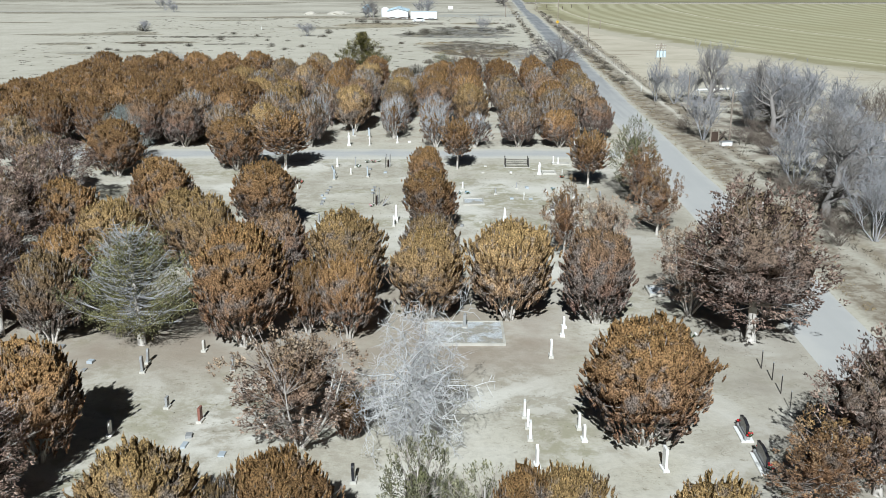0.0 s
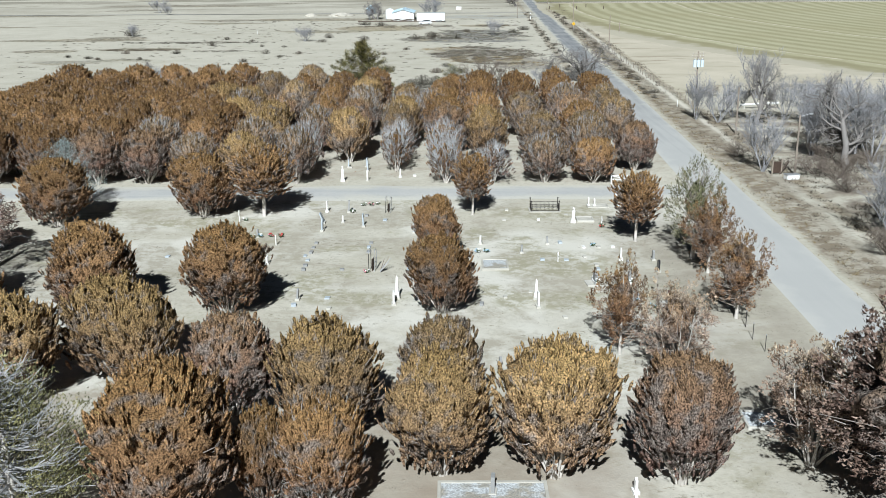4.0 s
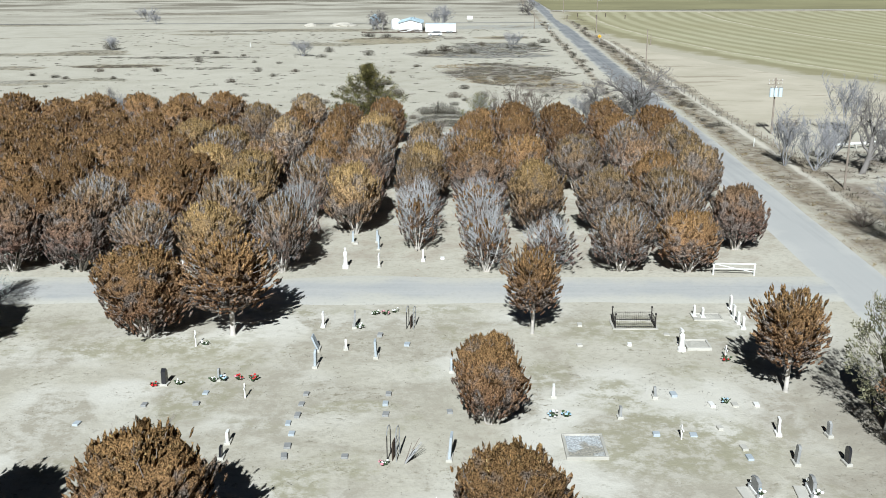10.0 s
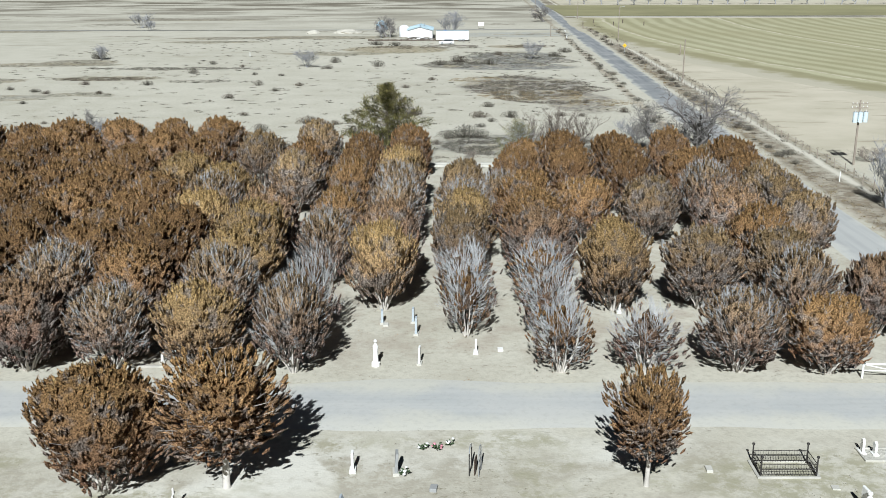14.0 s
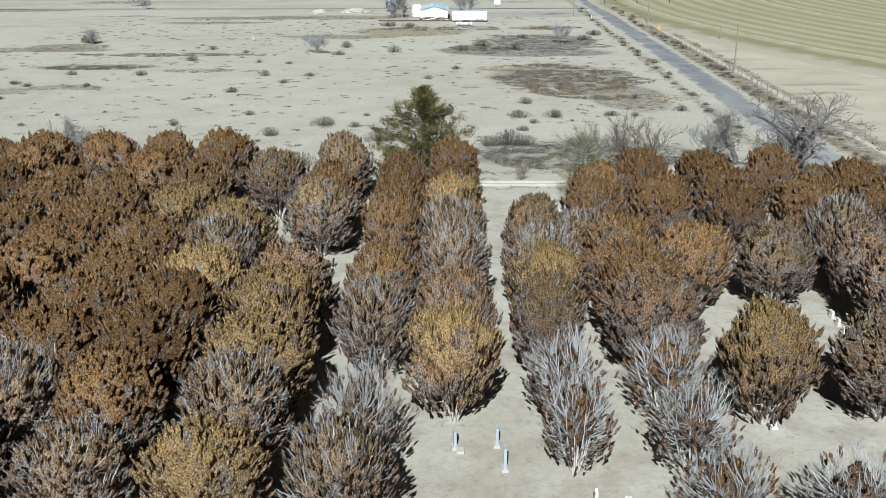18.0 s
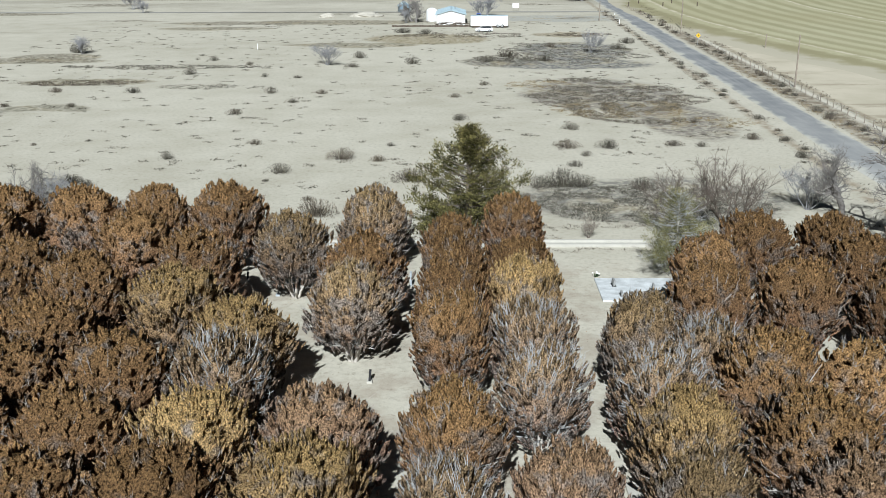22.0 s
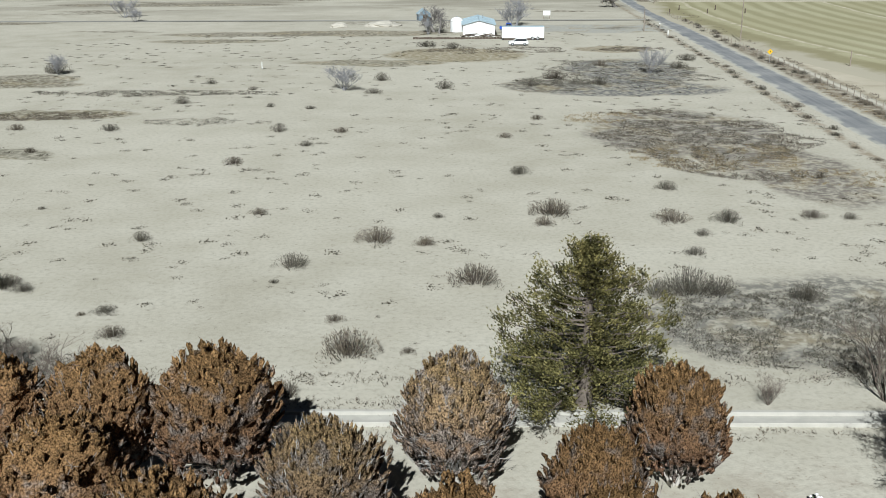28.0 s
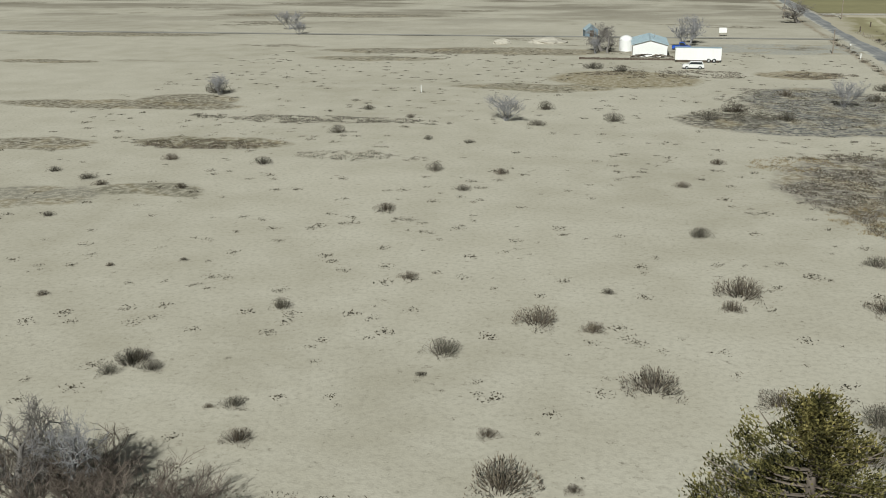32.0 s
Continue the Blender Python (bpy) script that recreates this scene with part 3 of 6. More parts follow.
def conifer_mesh(name, seed, leaf_mat, limb_mat, boughs=105, per=84, bare=0.0, round_top=0.72, rise=(0.25, 0.8), foot=0.2, thick=1.0, clump=0.11):
    """A broad conifer: boughs of dense needle tufts round one trunk, with gaps between them; bare: share of leafless boughs."""
    rng = np.random.RandomState(seed)
    leaves, limbs, trunk = Soup(), Soup(), Soup()
    trunk.tube([(0, 0, -0.1), (0.05, 0, 1.0), (0.1, 0.05, H0 * 0.5), (0.1, 0.1, H0 * 0.96)], [0.2 * thick, 0.15 * thick, 0.09 * thick, 0.02], 7)
    for k in range(boughs):
        u = (k + rng.uniform(0, 1)) / boughs
        phi = k * 2.39996 + rng.uniform(-0.5, 0.5)
        reach = W0 / 2 * (1 - u) ** round_top * min(1.0, 0.75 + 2 * u) * rng.uniform(0.62, 1.12) * (1 + 0.16 * math.sin(2 * phi + 5 * u)) + 0.15
        z = foot + (H0 - foot - 0.5) * u ** 1.1
        way = np.array([math.cos(phi), math.sin(phi), 0.0])
        side = np.cross(way, [0, 0, 1.0])
        bend = rng.uniform(*rise) + 0.4 * u
        base = np.array([0.1, 0.05, z])
        sway = side * rng.normal() * 0.15 * reach
        pts = [base + way * reach * f + sway * f * f + np.array([0, 0, reach * bend * f * f]) for f in (0.0, 0.4, 0.75, 1.0)]
        limbs.tube(pts, [0.045 * thick, 0.032 * thick, 0.02 * thick, 0.008], 4)
        if rng.uniform() < bare * (0.35 + 1.3 * u):
            n = int(6 + 8 * reach)
            f = rng.uniform(0.25, 1.0, (n, 1))
            a = base + way * reach * f + sway * f * f + np.array([0, 0, 1.0]) * (reach * bend * f * f)
            d = unit(way * 0.6 + side * rng.choice([-1.0, 1.0], (n, 1)) * 0.7 + np.array([0, 0, 0.15]) + rng.normal(size=(n, 3)) * 0.35)
            limbs.spikes(a, a + d * rng.uniform(0.2, 0.7, (n, 1)), 0.014 * thick)
            continue
        tufts = max(3, int(9 * reach / (W0 / 2) * rng.uniform(0.8, 1.2)))
        f = np.linspace(0.4, 1.0, tufts) + rng.uniform(-0.07, 0.07, tufts)
        spots = base + way * (reach * f)[:, None] + np.array([0, 0, 1.0]) * (reach * bend * f * f + rng.uniform(-0.04, 0.14, tufts))[:, None] + side * (rng.normal(size=tufts) * 0.22 * reach * (1.15 - 0.5 * f))[:, None]
        n = per * tufts
        c = np.repeat(spots, per, 0) + rng.normal(size=(n, 3)) * np.array([clump, clump, clump * 1.3])
        a = rng.uniform(0, 6.28, n)
        g = unit(way * 0.5 + np.array([0, 0, 1.3]) + side * np.cos(a)[:, None] * 0.6 + rng.normal(size=(n, 3)) * 0.4)
        w = unit(np.cross(g, rng.normal(size=(n, 3))))
        leaves.sprays(c, g, w, rng.uniform(0.07, 0.14, n), rng.uniform(0.03, 0.055, n))
    f = fit_box(leaves.v + limbs.v)
    for soup in (leaves, limbs, trunk):
        soup.v = [np.concatenate(soup.v) * f]
    TREES[name] = [("trunk", trunk.mesh(name + "_trunk", M["bark"] if bare else M["darkbark"], True)), ("branch_frame", limbs.mesh(name + "_limbs", limb_mat)), ("crown", leaves.mesh(name + "_crown", leaf_mat))]


def bare_mesh(name, seed, mat, stems=1, depth=4, spread=0.6, lean=0.25, thin=0.012, height=H0, fork=5, up=0.25, trunk_r=0.16, droop=0.0, first=0.3, whorl=0, wander=0.16, taper=0.55):
    """A leafless tree: trunk and limbs in one mesh, twigs in another."""
    rng = random.Random(seed)
    wood, twigs = Soup(), Soup()

    ends = []

    def grow(p, d, length, r, level):
        if level == depth:
            e = (d + Vector((rng.gauss(0, 1), rng.gauss(0, 1), rng.gauss(0, 0.7))) * 0.2 + Vector((0, 0, -droop * 0.5))).normalized()
            ends.append((p, p + e * length))
            for q in range(4 if stems == 6 else 2 if stems == 1 and depth == 4 else 2):
                s = p.lerp(p + e * length, rng.uniform(0.2, 0.75))
                ends.append((s, s + (e + Vector((rng.gauss(0, 1), rng.gauss(0, 1), rng.gauss(0, 0.8))) * 0.45).normalized() * length * rng.uniform(0.4, 0.75)))
            return
        pts, rad, q, e = [p], [r], p, d
        steps = (5 if wander > 0.2 else 3) if level < 2 else (3 if wander > 0.2 else 2)
        for k in range(steps):
            e = (e + Vector((rng.gauss(0, 1), rng.gauss(0, 1), rng.gauss(0, 0.7))) * wander + Vector((0, 0, up * 0.3 - droop * level * 0.12))).normalized()
            q = q + e * (length / steps)
            pts.append(q)
            rad.append(max(r * (1 - 0.55 * (k + 1) / steps), thin * 0.5))
        (wood if level < 2 else twigs).tube(pts, rad, 6 if level == 0 else (4 if level < 2 else 3))
        count = (whorl or fork + 2) if level == 0 else fork
        for k in range(count):
            f = first + (1 - first) * (k + rng.random()) / count if level == 0 else 0.25 + 0.75 * (k + rng.random()) / count
            i = min(int(f * steps), steps - 1)
            s = pts[i].lerp(pts[i + 1], f * steps - i)
            a = rng.uniform(0, 2 * math.pi)
            u = e.orthogonal().normalized()
            side = u * math.cos(a) + e.cross(u) * math.sin(a)
            w = (e * (1 - spread) + side * spread * rng.uniform(0.7, 1.3) + Vector((0, 0, up))).normalized()
            grow(s, w, length * rng.uniform(0.45, 0.68), max(rad[i] * taper, thin), level + 1)

    for k in range(stems):
        a = 2 * math.pi * k / stems + rng.uniform(-0.3, 0.3)
        d = Vector((math.cos(a) * lean, math.sin(a) * lean, 1)).normalized()
        if stems == 1:
            d = Vector((rng.uniform(-0.1, 0.1), rng.uniform(-0.1, 0.1), 1)).normalized()
        grow(Vector((0.1 * math.cos(a) * (stems > 1), 0.1 * math.sin(a) * (stems > 1), -0.1)), d, height * rng.uniform(0.5, 0.62), trunk_r * rng.uniform(0.7, 1.1), 0)
    twigs.spikes(np.array([tuple(a) for a, b in ends]), np.array([tuple(b) for a, b in ends]), thin * 0.5)
    f = fit_box(wood.v + twigs.v)
    wood.v, twigs.v = [np.concatenate(wood.v) * f], [np.concatenate(twigs.v) * f]
    return wood.mesh(name + "_wood", mat, True), twigs.mesh(name + "_twigs", mat)


def add_bare(kind, seed, mat, **more):
    wood, twigs = bare_mesh(kind, seed, mat, **more)
    TREES[kind] = [("trunk", wood), ("crown", twigs)]


FINE = dict(plumes=820, per=3.6, leaf=(0.05, 0.13), fat=0.13, long=(0.34, 0.7), lift=1.5, core=0.79, shown=0.08, rough=0.6, pod=0.1)      # the small upright tufts of arborvitae
for k in range(4):
    leafy_mesh(f"rust{k}", 10 + k, M["umber" if k % 2 else "rust"], M["bark"], M["stem"], dead=(0.2 + 0.05 * k, 0.02 + 0.03 * k), **FINE)
    leafy_mesh(f"plain{k}", 15 + k, M["russet"], M["bark"], M["limb"], stems=6, dead=(0.2 + 0.04 * k, 0.02 + 0.03 * k), **{**FINE, "plumes": 600, "per": 3, "leaf": (0.06, 0.15), "fat": 0.15, "core": 0.8, "shown": 0.04, "pod": 0.12})
for k in range(2):
    leafy_mesh(f"ochre{k}", 20 + k, M["ochre"], M["bark"], M["limb"], shape="dome" if k else "round", dead=(0.03, 0.05), **{**FINE, "plumes": 900, "long": (0.34, 0.74), "per": 4, "rough": 0.9, "pod": 0.09})
    leafy_mesh(f"maroon{k}", 30 + k, M["maroon"], M["bark"], M["limb"], shape="dome" if k else "round", dead=(0.2, 0.08), **FINE)
    leafy_mesh(f"faded{k}", 40 + k, M["greyred"], M["bark"], M["greylimb"], dead=(0.12, 0.38), **{**FINE, "core": 0.66})
    leafy_mesh(f"silver{k}", 50 + k, M["maroon"] if k else M["rust"], M["bark"], M["greylimb"], stems=10, dead=(0.1, 0.92), **{**FINE, "plumes": 460, "core": 0.42, "rough": 1.3})
    leafy_mesh(f"round{k}", 60 + k, M["rust"], M["bark"], M["limb"], shape="round", low=0.9, dead=(0.03, 0.04), **{**FINE, "plumes": 1100, "per": 4, "rough": 0.9, "pod": 0.082, "long": (0.28, 0.58), "core": 0.82})
    leafy_mesh(f"ragged{k}", 70 + k, M["russet" if k else "greyred"], M["bark"], M["limb"], shape="round", plumes=460, per=32, sparse=0.85, single=bool(k), stems=7, fan=0.6, core=0.4, rough=1.9, thick=0.09, lift=0.6, fat=0.25, leaf=(0.078, 0.15), long=(0.35, 0.8), dead=(0.3, 0.05), limb=0.9, shown=0.25)
leafy_mesh("ragged2", 73, M["dusk"], M["bark"], M["limb"], shape="round", plumes=620, per=22, sparse=0.84, single=True, core=0.62, rough=1.3, thick=0.1, lift=0.6, fat=0.2, leaf=(0.07, 0.14), limb=0.8, shown=0.15, long=(0.35, 0.8), dead=(0.14, 0.14), low=0.9)
leafy_mesh("standard0", 75, M["rust"], M["bark"], M["limb"], shape="round", single=True, thick=0.08, low=1.9, dead=(0.12, 0.12), **{**FINE, "core": 0.6, "lift": 0.8, "rough": 1.3})
conifer_mesh("conifer0", 80, M["green"], M["darkbark"], boughs=95, round_top=0.9, rise=(0.05, 0.5), clump=0.1)
conifer_mesh("spruce0", 81, M["pale_sage"], M["silver"], boughs=150, per=46, bare=0.42, round_top=0.45, rise=(0.1, 0.85), foot=0.9, thick=0.95, clump=0.13)
conifer_mesh("snag0", 85, M["pale_sage"], M["silver"], boughs=130, per=44, bare=0.28, round_top=0.6, rise=(-0.1, 0.4), foot=1.0, thick=0.8, clump=0.13)
conifer_mesh("blue0", 82, M["blue"], M["silver"], boughs=80, per=34, rise=(0.1, 0.5), clump=0.15)
leafy_mesh("olive0", 83, M["sage"], M["bark"], M["limb"], shape="round", single=True, thick=0.12, plumes=420, per=24, sparse=0.9, core=0.3, lift=0.6, dead=(0.15, 0.2), leaf=(0.055, 0.16), fat=0.17, long=(0.4, 1.0))
leafy_mesh("pine0", 84, M["dusk"], M["bark"], M["silver"], shape="round", single=True, thick=0.14, plumes=300, per=44, core=0, sparse=0.75, low=1.8, lift=0.2, fat=0.34, dead=(0.2, 0.1), leaf=(0.06, 0.15))
add_bare("dead0", 90, M["deadwood"], stems=1, depth=4, spread=0.7, fork=5, up=0.02, droop=0.3, trunk_r=0.12, thin=0.015, first=0.1, whorl=20, wander=0.24, taper=0.5)
for k in range(3):
    add_bare(f"bare{k}", 91 + k, M["twig" if k == 2 else "oldtwig"], stems=1, depth=4, spread=0.6, fork=5, up=0.14, trunk_r=0.3, thin=0.02, first=0.22, whorl=10, wander=0.24)
    add_bare(f"vase{k}", 95 + k, M["twig"], stems=6, depth=3, spread=0.42, lean=0.35, fork=4, up=0.34, trunk_r=0.06, thin=0.026, whorl=6)
for k in range(2):
    add_bare(f"brownvase{k}", 101 + k, M["browntwig"], stems=7, depth=3, spread=0.42, lean=0.4, fork=4, up=0.3, trunk_r=0.06, thin=0.02, whorl=6)
    add_bare(f"far{k}", 105 + k, M["twig"], stems=1, depth=3, spread=0.55, fork=5, up=0.2, trunk_r=0.22, thin=0.05, first=0.2, whorl=8)

rnd = random.Random(5)


def tree(kind, x, y, h=6.8, w=5.0, label="", name="tree", group="", category="tree", z=0.0):
    root = thing(name, x, y, z, rnd.uniform(0, 360), label, category, group, scale=(w / W0, w / W0, h / H0))
    for n, me in TREES[kind]:
        ob = under(n, me, root)
        if n in ("crown", "branch_frame"):
            tagged(ob, kind="stuff")
    return root

# ---- ground, road, lane, field ----
def road_x(y):
    return 27.7 + 0.0255 * (y - 60)


def ground_material():
    n = Nodes("pale_sand", 0.95, 0.1)
    x, y, z = n.xyz()
    warp = n.vec("SCALE", n.vec("SUBTRACT", n.t.nodes.new("ShaderNodeTexNoise").outputs["Color"], (0.5, 0.5, 0.5)))
    tex = warp.node.inputs[0].links[0].from_node.inputs[0].links[0].from_node
    n.put(tex.inputs["Vector"], n.geo.outputs["Position"])
    tex.inputs["Scale"].default_value, tex.inputs["Detail"].default_value = 0.11, 4.0
    warp.node.inputs["Scale"].default_value = 14.0
    at = n.vec("ADD", n.geo.outputs["Position"], warp)

    def oval(cx, cy, rx, ry, soft=0.35, where=None):
        d = n.vec("LENGTH", n.vec("MULTIPLY", n.vec("SUBTRACT", where or at, (cx, cy, 0.0)), (1 / rx, 1 / ry, 0.0)))
        return n.span(d, 1.0 + soft, 1.0 - soft)

    def band(v, a, b, soft):
        return n.math("MULTIPLY", n.span(v, a - soft, a + soft), n.span(v, b + soft, b - soft))

    big, mid, fine = n.noise(0.02, detail=3.0), n.noise(0.16, detail=5.0), n.noise(2.2, detail=6.0, rough=0.65)
    sand = n.mix(n.span(big, 0.35, 0.65), (0.412, 0.384, 0.31), (0.484, 0.454, 0.376))
    sand = n.mix(n.span(mid, 0.35, 0.7, 0, 0.6), sand, (0.545, 0.517, 0.44))
    sand = n.mix(n.span(fine, 0.46, 0.72, 0, 0.55), sand, (0.3, 0.275, 0.225))
    speck = n.span(n.noise(1.2, detail=8.0, rough=0.85), 0.575, 0.65, 0, 0.8)
    sand = n.mix(speck, sand, (0.18, 0.16, 0.128))
    # the burial ground: scuffed pale tracks, worn brown earth and patches of dry olive grass
    yard = n.math("MULTIPLY", n.span(n.math("ADD", y, n.span(n.noise(0.3, detail=5.0), 0.25, 0.75, -3.0, 3.0)), 129.0, 125.5), n.span(x, 26.0, 22.0))
    pale = n.span(n.noise(0.075, detail=4.0, rough=0.5, distort=1.2), 0.45, 0.6, 0, 0.8)
    c = n.mix(n.math("MULTIPLY", pale, yard), sand, (0.59, 0.567, 0.505))
    tuft = n.span(n.noise(0.75, detail=8.0, rough=0.75), 0.44, 0.55)
    earth = n.span(n.noise(0.11, detail=7.0, rough=0.62, distort=0.8), 0.48, 0.56)
    c = n.mix(n.math("MULTIPLY", n.math("MULTIPLY", earth, yard), n.span(tuft, 0, 1, 0.35, 1)), c, (0.355, 0.325, 0.262))
    fleck = n.math("MULTIPLY", n.span(n.noise(0.22, detail=4.0, rough=0.6), 0.5, 0.6), n.span(n.noise(2.0, detail=6.0, rough=0.8, stretch=(0.7, 1.0, 1.0)), 0.55, 0.62))
    c = n.mix(n.math("MULTIPLY", fleck, n.math("MULTIPLY", yard, 0.8)), c, (0.2, 0.178, 0.125))
    grass = n.span(n.noise(0.12, n.vec("ADD", n.geo.outputs["Position"], (40.0, 7.0, 0.0)), 5.0, 0.6), 0.53, 0.62)
    for cx, cy, rx, ry in ((8.5, 105.5, 6.0, 3.6), (9.0, 96.0, 6.0, 2.2), (10.5, 123.0, 6.5, 3.0), (-9.6, 110.6, 2.4, 0.9), (-13.7, 127.0, 4.0, 1.2), (-5.2, 127.2, 4.0, 1.4), (-24.5, 119.5, 7.0, 2.2), (-8.0, 97.0, 4.0, 1.6)):
        d = n.vec("LENGTH", n.vec("MULTIPLY", n.vec("SUBTRACT", n.vec("ADD", n.geo.outputs["Position"], n.vec("MULTIPLY", warp, (0.25, 0.18, 0.0))), (cx, cy, 0.0)), (1 / rx, 1 / ry, 0.0)))
        grass = n.math("MAXIMUM", grass, n.span(d, 1.25, 0.7))
    c = n.mix(n.math("MULTIPLY", n.math("MULTIPLY", grass, yard), n.span(tuft, 0, 1, 0.05, 0.9)), c, (0.31, 0.29, 0.205))
    # trodden brown earth along the line of trees by the road
    shade = n.math("MULTIPLY", n.math("MULTIPLY", n.span(x, 13.0, 20.0), n.span(x, 26.5, 24.0)), n.span(y, 125.0, 112.0))
    c = n.mix(n.math("MULTIPLY", shade, n.span(mid, 0.3, 0.6, 0.15, 0.8)), c, (0.275, 0.245, 0.2))
    south = n.math("MULTIPLY", n.math("MULTIPLY", band(y, 59.0, 78.0, 3.0), n.span(x, 12.0, 6.0)), n.span(mid, 0.32, 0.58, 0.35, 0.95))
    c = n.mix(south, c, (0.285, 0.238, 0.186))
    # bare brown earth among the trees
    grove = n.math("MULTIPLY", n.span(y, 135.5, 140.0), n.span(y, 201.0, 196.0))
    litter = n.span(n.noise(0.3, detail=5.0, rough=0.6), 0.46, 0.62)
    c = n.mix(n.math("MULTIPLY", n.math("MULTIPLY", litter, grove), 0.4), c, (0.27, 0.215, 0.165))
    # weed-grown patches of the open land
    weeds = n.span(n.noise(0.45, detail=7.0, rough=0.75), 0.44, 0.55)
    clumps = n.noise(1.0, detail=7.0, rough=0.72)
    tight = n.vec("ADD", n.geo.outputs["Position"], n.vec("MULTIPLY", warp, (0.4, 0.5, 0.0)))
    for cx, cy, rx, ry, tone in ((7.5, 288.0, 13.0, 17.0, (0.175, 0.16, 0.14)), (16.0, 264.0, 6.5, 14.0, (0.19, 0.17, 0.145)), (6.0, 327.0, 17.0, 9.0, (0.13, 0.13, 0.128)), (10.0, 350.0, 13.0, 17.0, (0.15, 0.15, 0.148)), (-8.0, 330.0, 8.0, 7.0, (0.13, 0.12, 0.1)),
                                 (3.0, 219.5, 14.0, 9.5, (0.2, 0.19, 0.165)), (16.0, 432.0, 24.0, 12.0, (0.34, 0.34, 0.315)), (-24.0, 374.0, 15.0, 12.0, (0.24, 0.2, 0.12)), (12.0, 384.0, 9.0, 6.0, (0.24, 0.2, 0.13)),
                                 (-85.0, 302.0, 12.0, 4.5, (0.17, 0.15, 0.1)), (-105.0, 338.0, 10.0, 7.0, (0.17, 0.15, 0.11)), (-42.0, 361.0, 16.0, 5.0, (0.19, 0.17, 0.12)), (-52.0, 420.0, 24.0, 8.0, (0.2, 0.175, 0.125)), (-84.0, 402.0, 16.0, 5.0, (0.2, 0.18, 0.13)), (-95.0, 270.0, 9.0, 5.0, (0.24, 0.225, 0.185)), (-82.0, 274.0, 7.0, 3.0, (0.2, 0.185, 0.14)),
                                 (-116.0, 332.0, 24.0, 4.5, (0.16, 0.14, 0.1)), (-111.0, 298.0, 9.0, 4.5, (0.17, 0.15, 0.11)), (-78.0, 418.0, 24.0, 6.0, (0.18, 0.16, 0.12)), (-163.0, 388.0, 14.0, 3.5, (0.17, 0.15, 0.11)), (-178.0, 450.0, 36.0, 5.0, (0.17, 0.15, 0.11)), (-128.0, 521.0, 44.0, 8.0, (0.17, 0.15, 0.115))):
        tone = n.mix(n.span(n.noise(0.16, detail=4.0), 0.5, 0.62, 0, 0.7), tone, (0.28, 0.235, 0.15))
        c = n.mix(n.math("MULTIPLY", oval(cx, cy, rx, ry, 0.1, tight), n.span(clumps, 0.43, 0.55, 0.25, 1.0)), c, tone)
    # weedy strips far out over the plain
    strips = n.span(n.noise(1.0, detail=5.0, rough=0.6, stretch=(0.016, 0.05, 0.0)), 0.6, 0.65)
    open_land = n.math("MULTIPLY", n.span(y, 375.0, 420.0), n.span(x, 28.0, 20.0))
    c = n.mix(n.math("MULTIPLY", n.math("MULTIPLY", strips, open_land), n.span(weeds, 0, 1, 0.1, 1.0)), c, (0.165, 0.145, 0.11))
    far = n.span(y, 440.0, 640.0)
    c = n.mix(n.math("MULTIPLY", far, n.span(n.noise(1.0, detail=5.0, stretch=(0.018, 0.04, 0.0)), 0.45, 0.58)), c, (0.17, 0.15, 0.115))
    brush = n.math("MULTIPLY", band(x, 38.0, 76.0, 2.0), n.span(y, 192.0, 182.0))
    c = n.mix(n.math("MULTIPLY", brush, n.span(n.noise(0.2, detail=6.0, rough=0.65), 0.42, 0.6, 0, 0.85)), c, (0.19, 0.155, 0.12))
    # verge east of the road: weeds, a pale ditch bank, then a second strip of weeds
    off = n.math("SUBTRACT", n.math("SUBTRACT", x, n.math("MULTIPLY", y, 0.0255)), n.span(n.noise(0.15, detail=4.0), 0, 1, 25.4, 26.9))
    # dry pasture between the fence and the hay field
    pasture = n.math("MULTIPLY", n.span(off, 9.5, 11.0), n.span(y, 195.0, 215.0))
    c = n.mix(pasture, c, n.mix(n.span(n.noise(0.08, detail=6.0, rough=0.6), 0.35, 0.65), (0.52, 0.47, 0.375), (0.43, 0.39, 0.3)))
    c = n.mix(n.math("MULTIPLY", pasture, n.span(n.noise(1.0, detail=6.0, rough=0.65, stretch=(0.05, 0.16, 0.0)), 0.56, 0.64, 0, 0.7)), c, (0.29, 0.25, 0.185))
    c = n.mix(n.math("MULTIPLY", band(off, 3.9, 8.2, 0.5), n.span(weeds, 0, 1, 0.35, 0.95)), c, (0.2, 0.165, 0.12))
    c = n.mix(n.math("MULTIPLY", band(off, 8.5, 9.3, 0.2), n.span(y, 150.0, 180.0, 0, 0.8)), c, (0.56, 0.52, 0.44))
    c = n.mix(n.math("MULTIPLY", band(off, 9.7, 11.2, 0.4), n.span(weeds, 0, 1, 0.25, 0.8)), c, (0.23, 0.19, 0.13))
    west = band(n.math("SUBTRACT", x, n.math("MULTIPLY", y, 0.0255)), 19.2, 20.8, 0.5)
    c = n.mix(n.math("MULTIPLY", n.math("MULTIPLY", west, n.span(y, 208, 214)), n.span(weeds, 0, 1, 0.1, 0.8)), c, (0.25, 0.2, 0.14))
    grain = n.math("ADD", n.noise(6.0, detail=5.0), n.math("MULTIPLY", n.noise(0.8, detail=3.0), 2.0))
    n.bump(grain, 0.35, 0.06)
    return n.done(c)


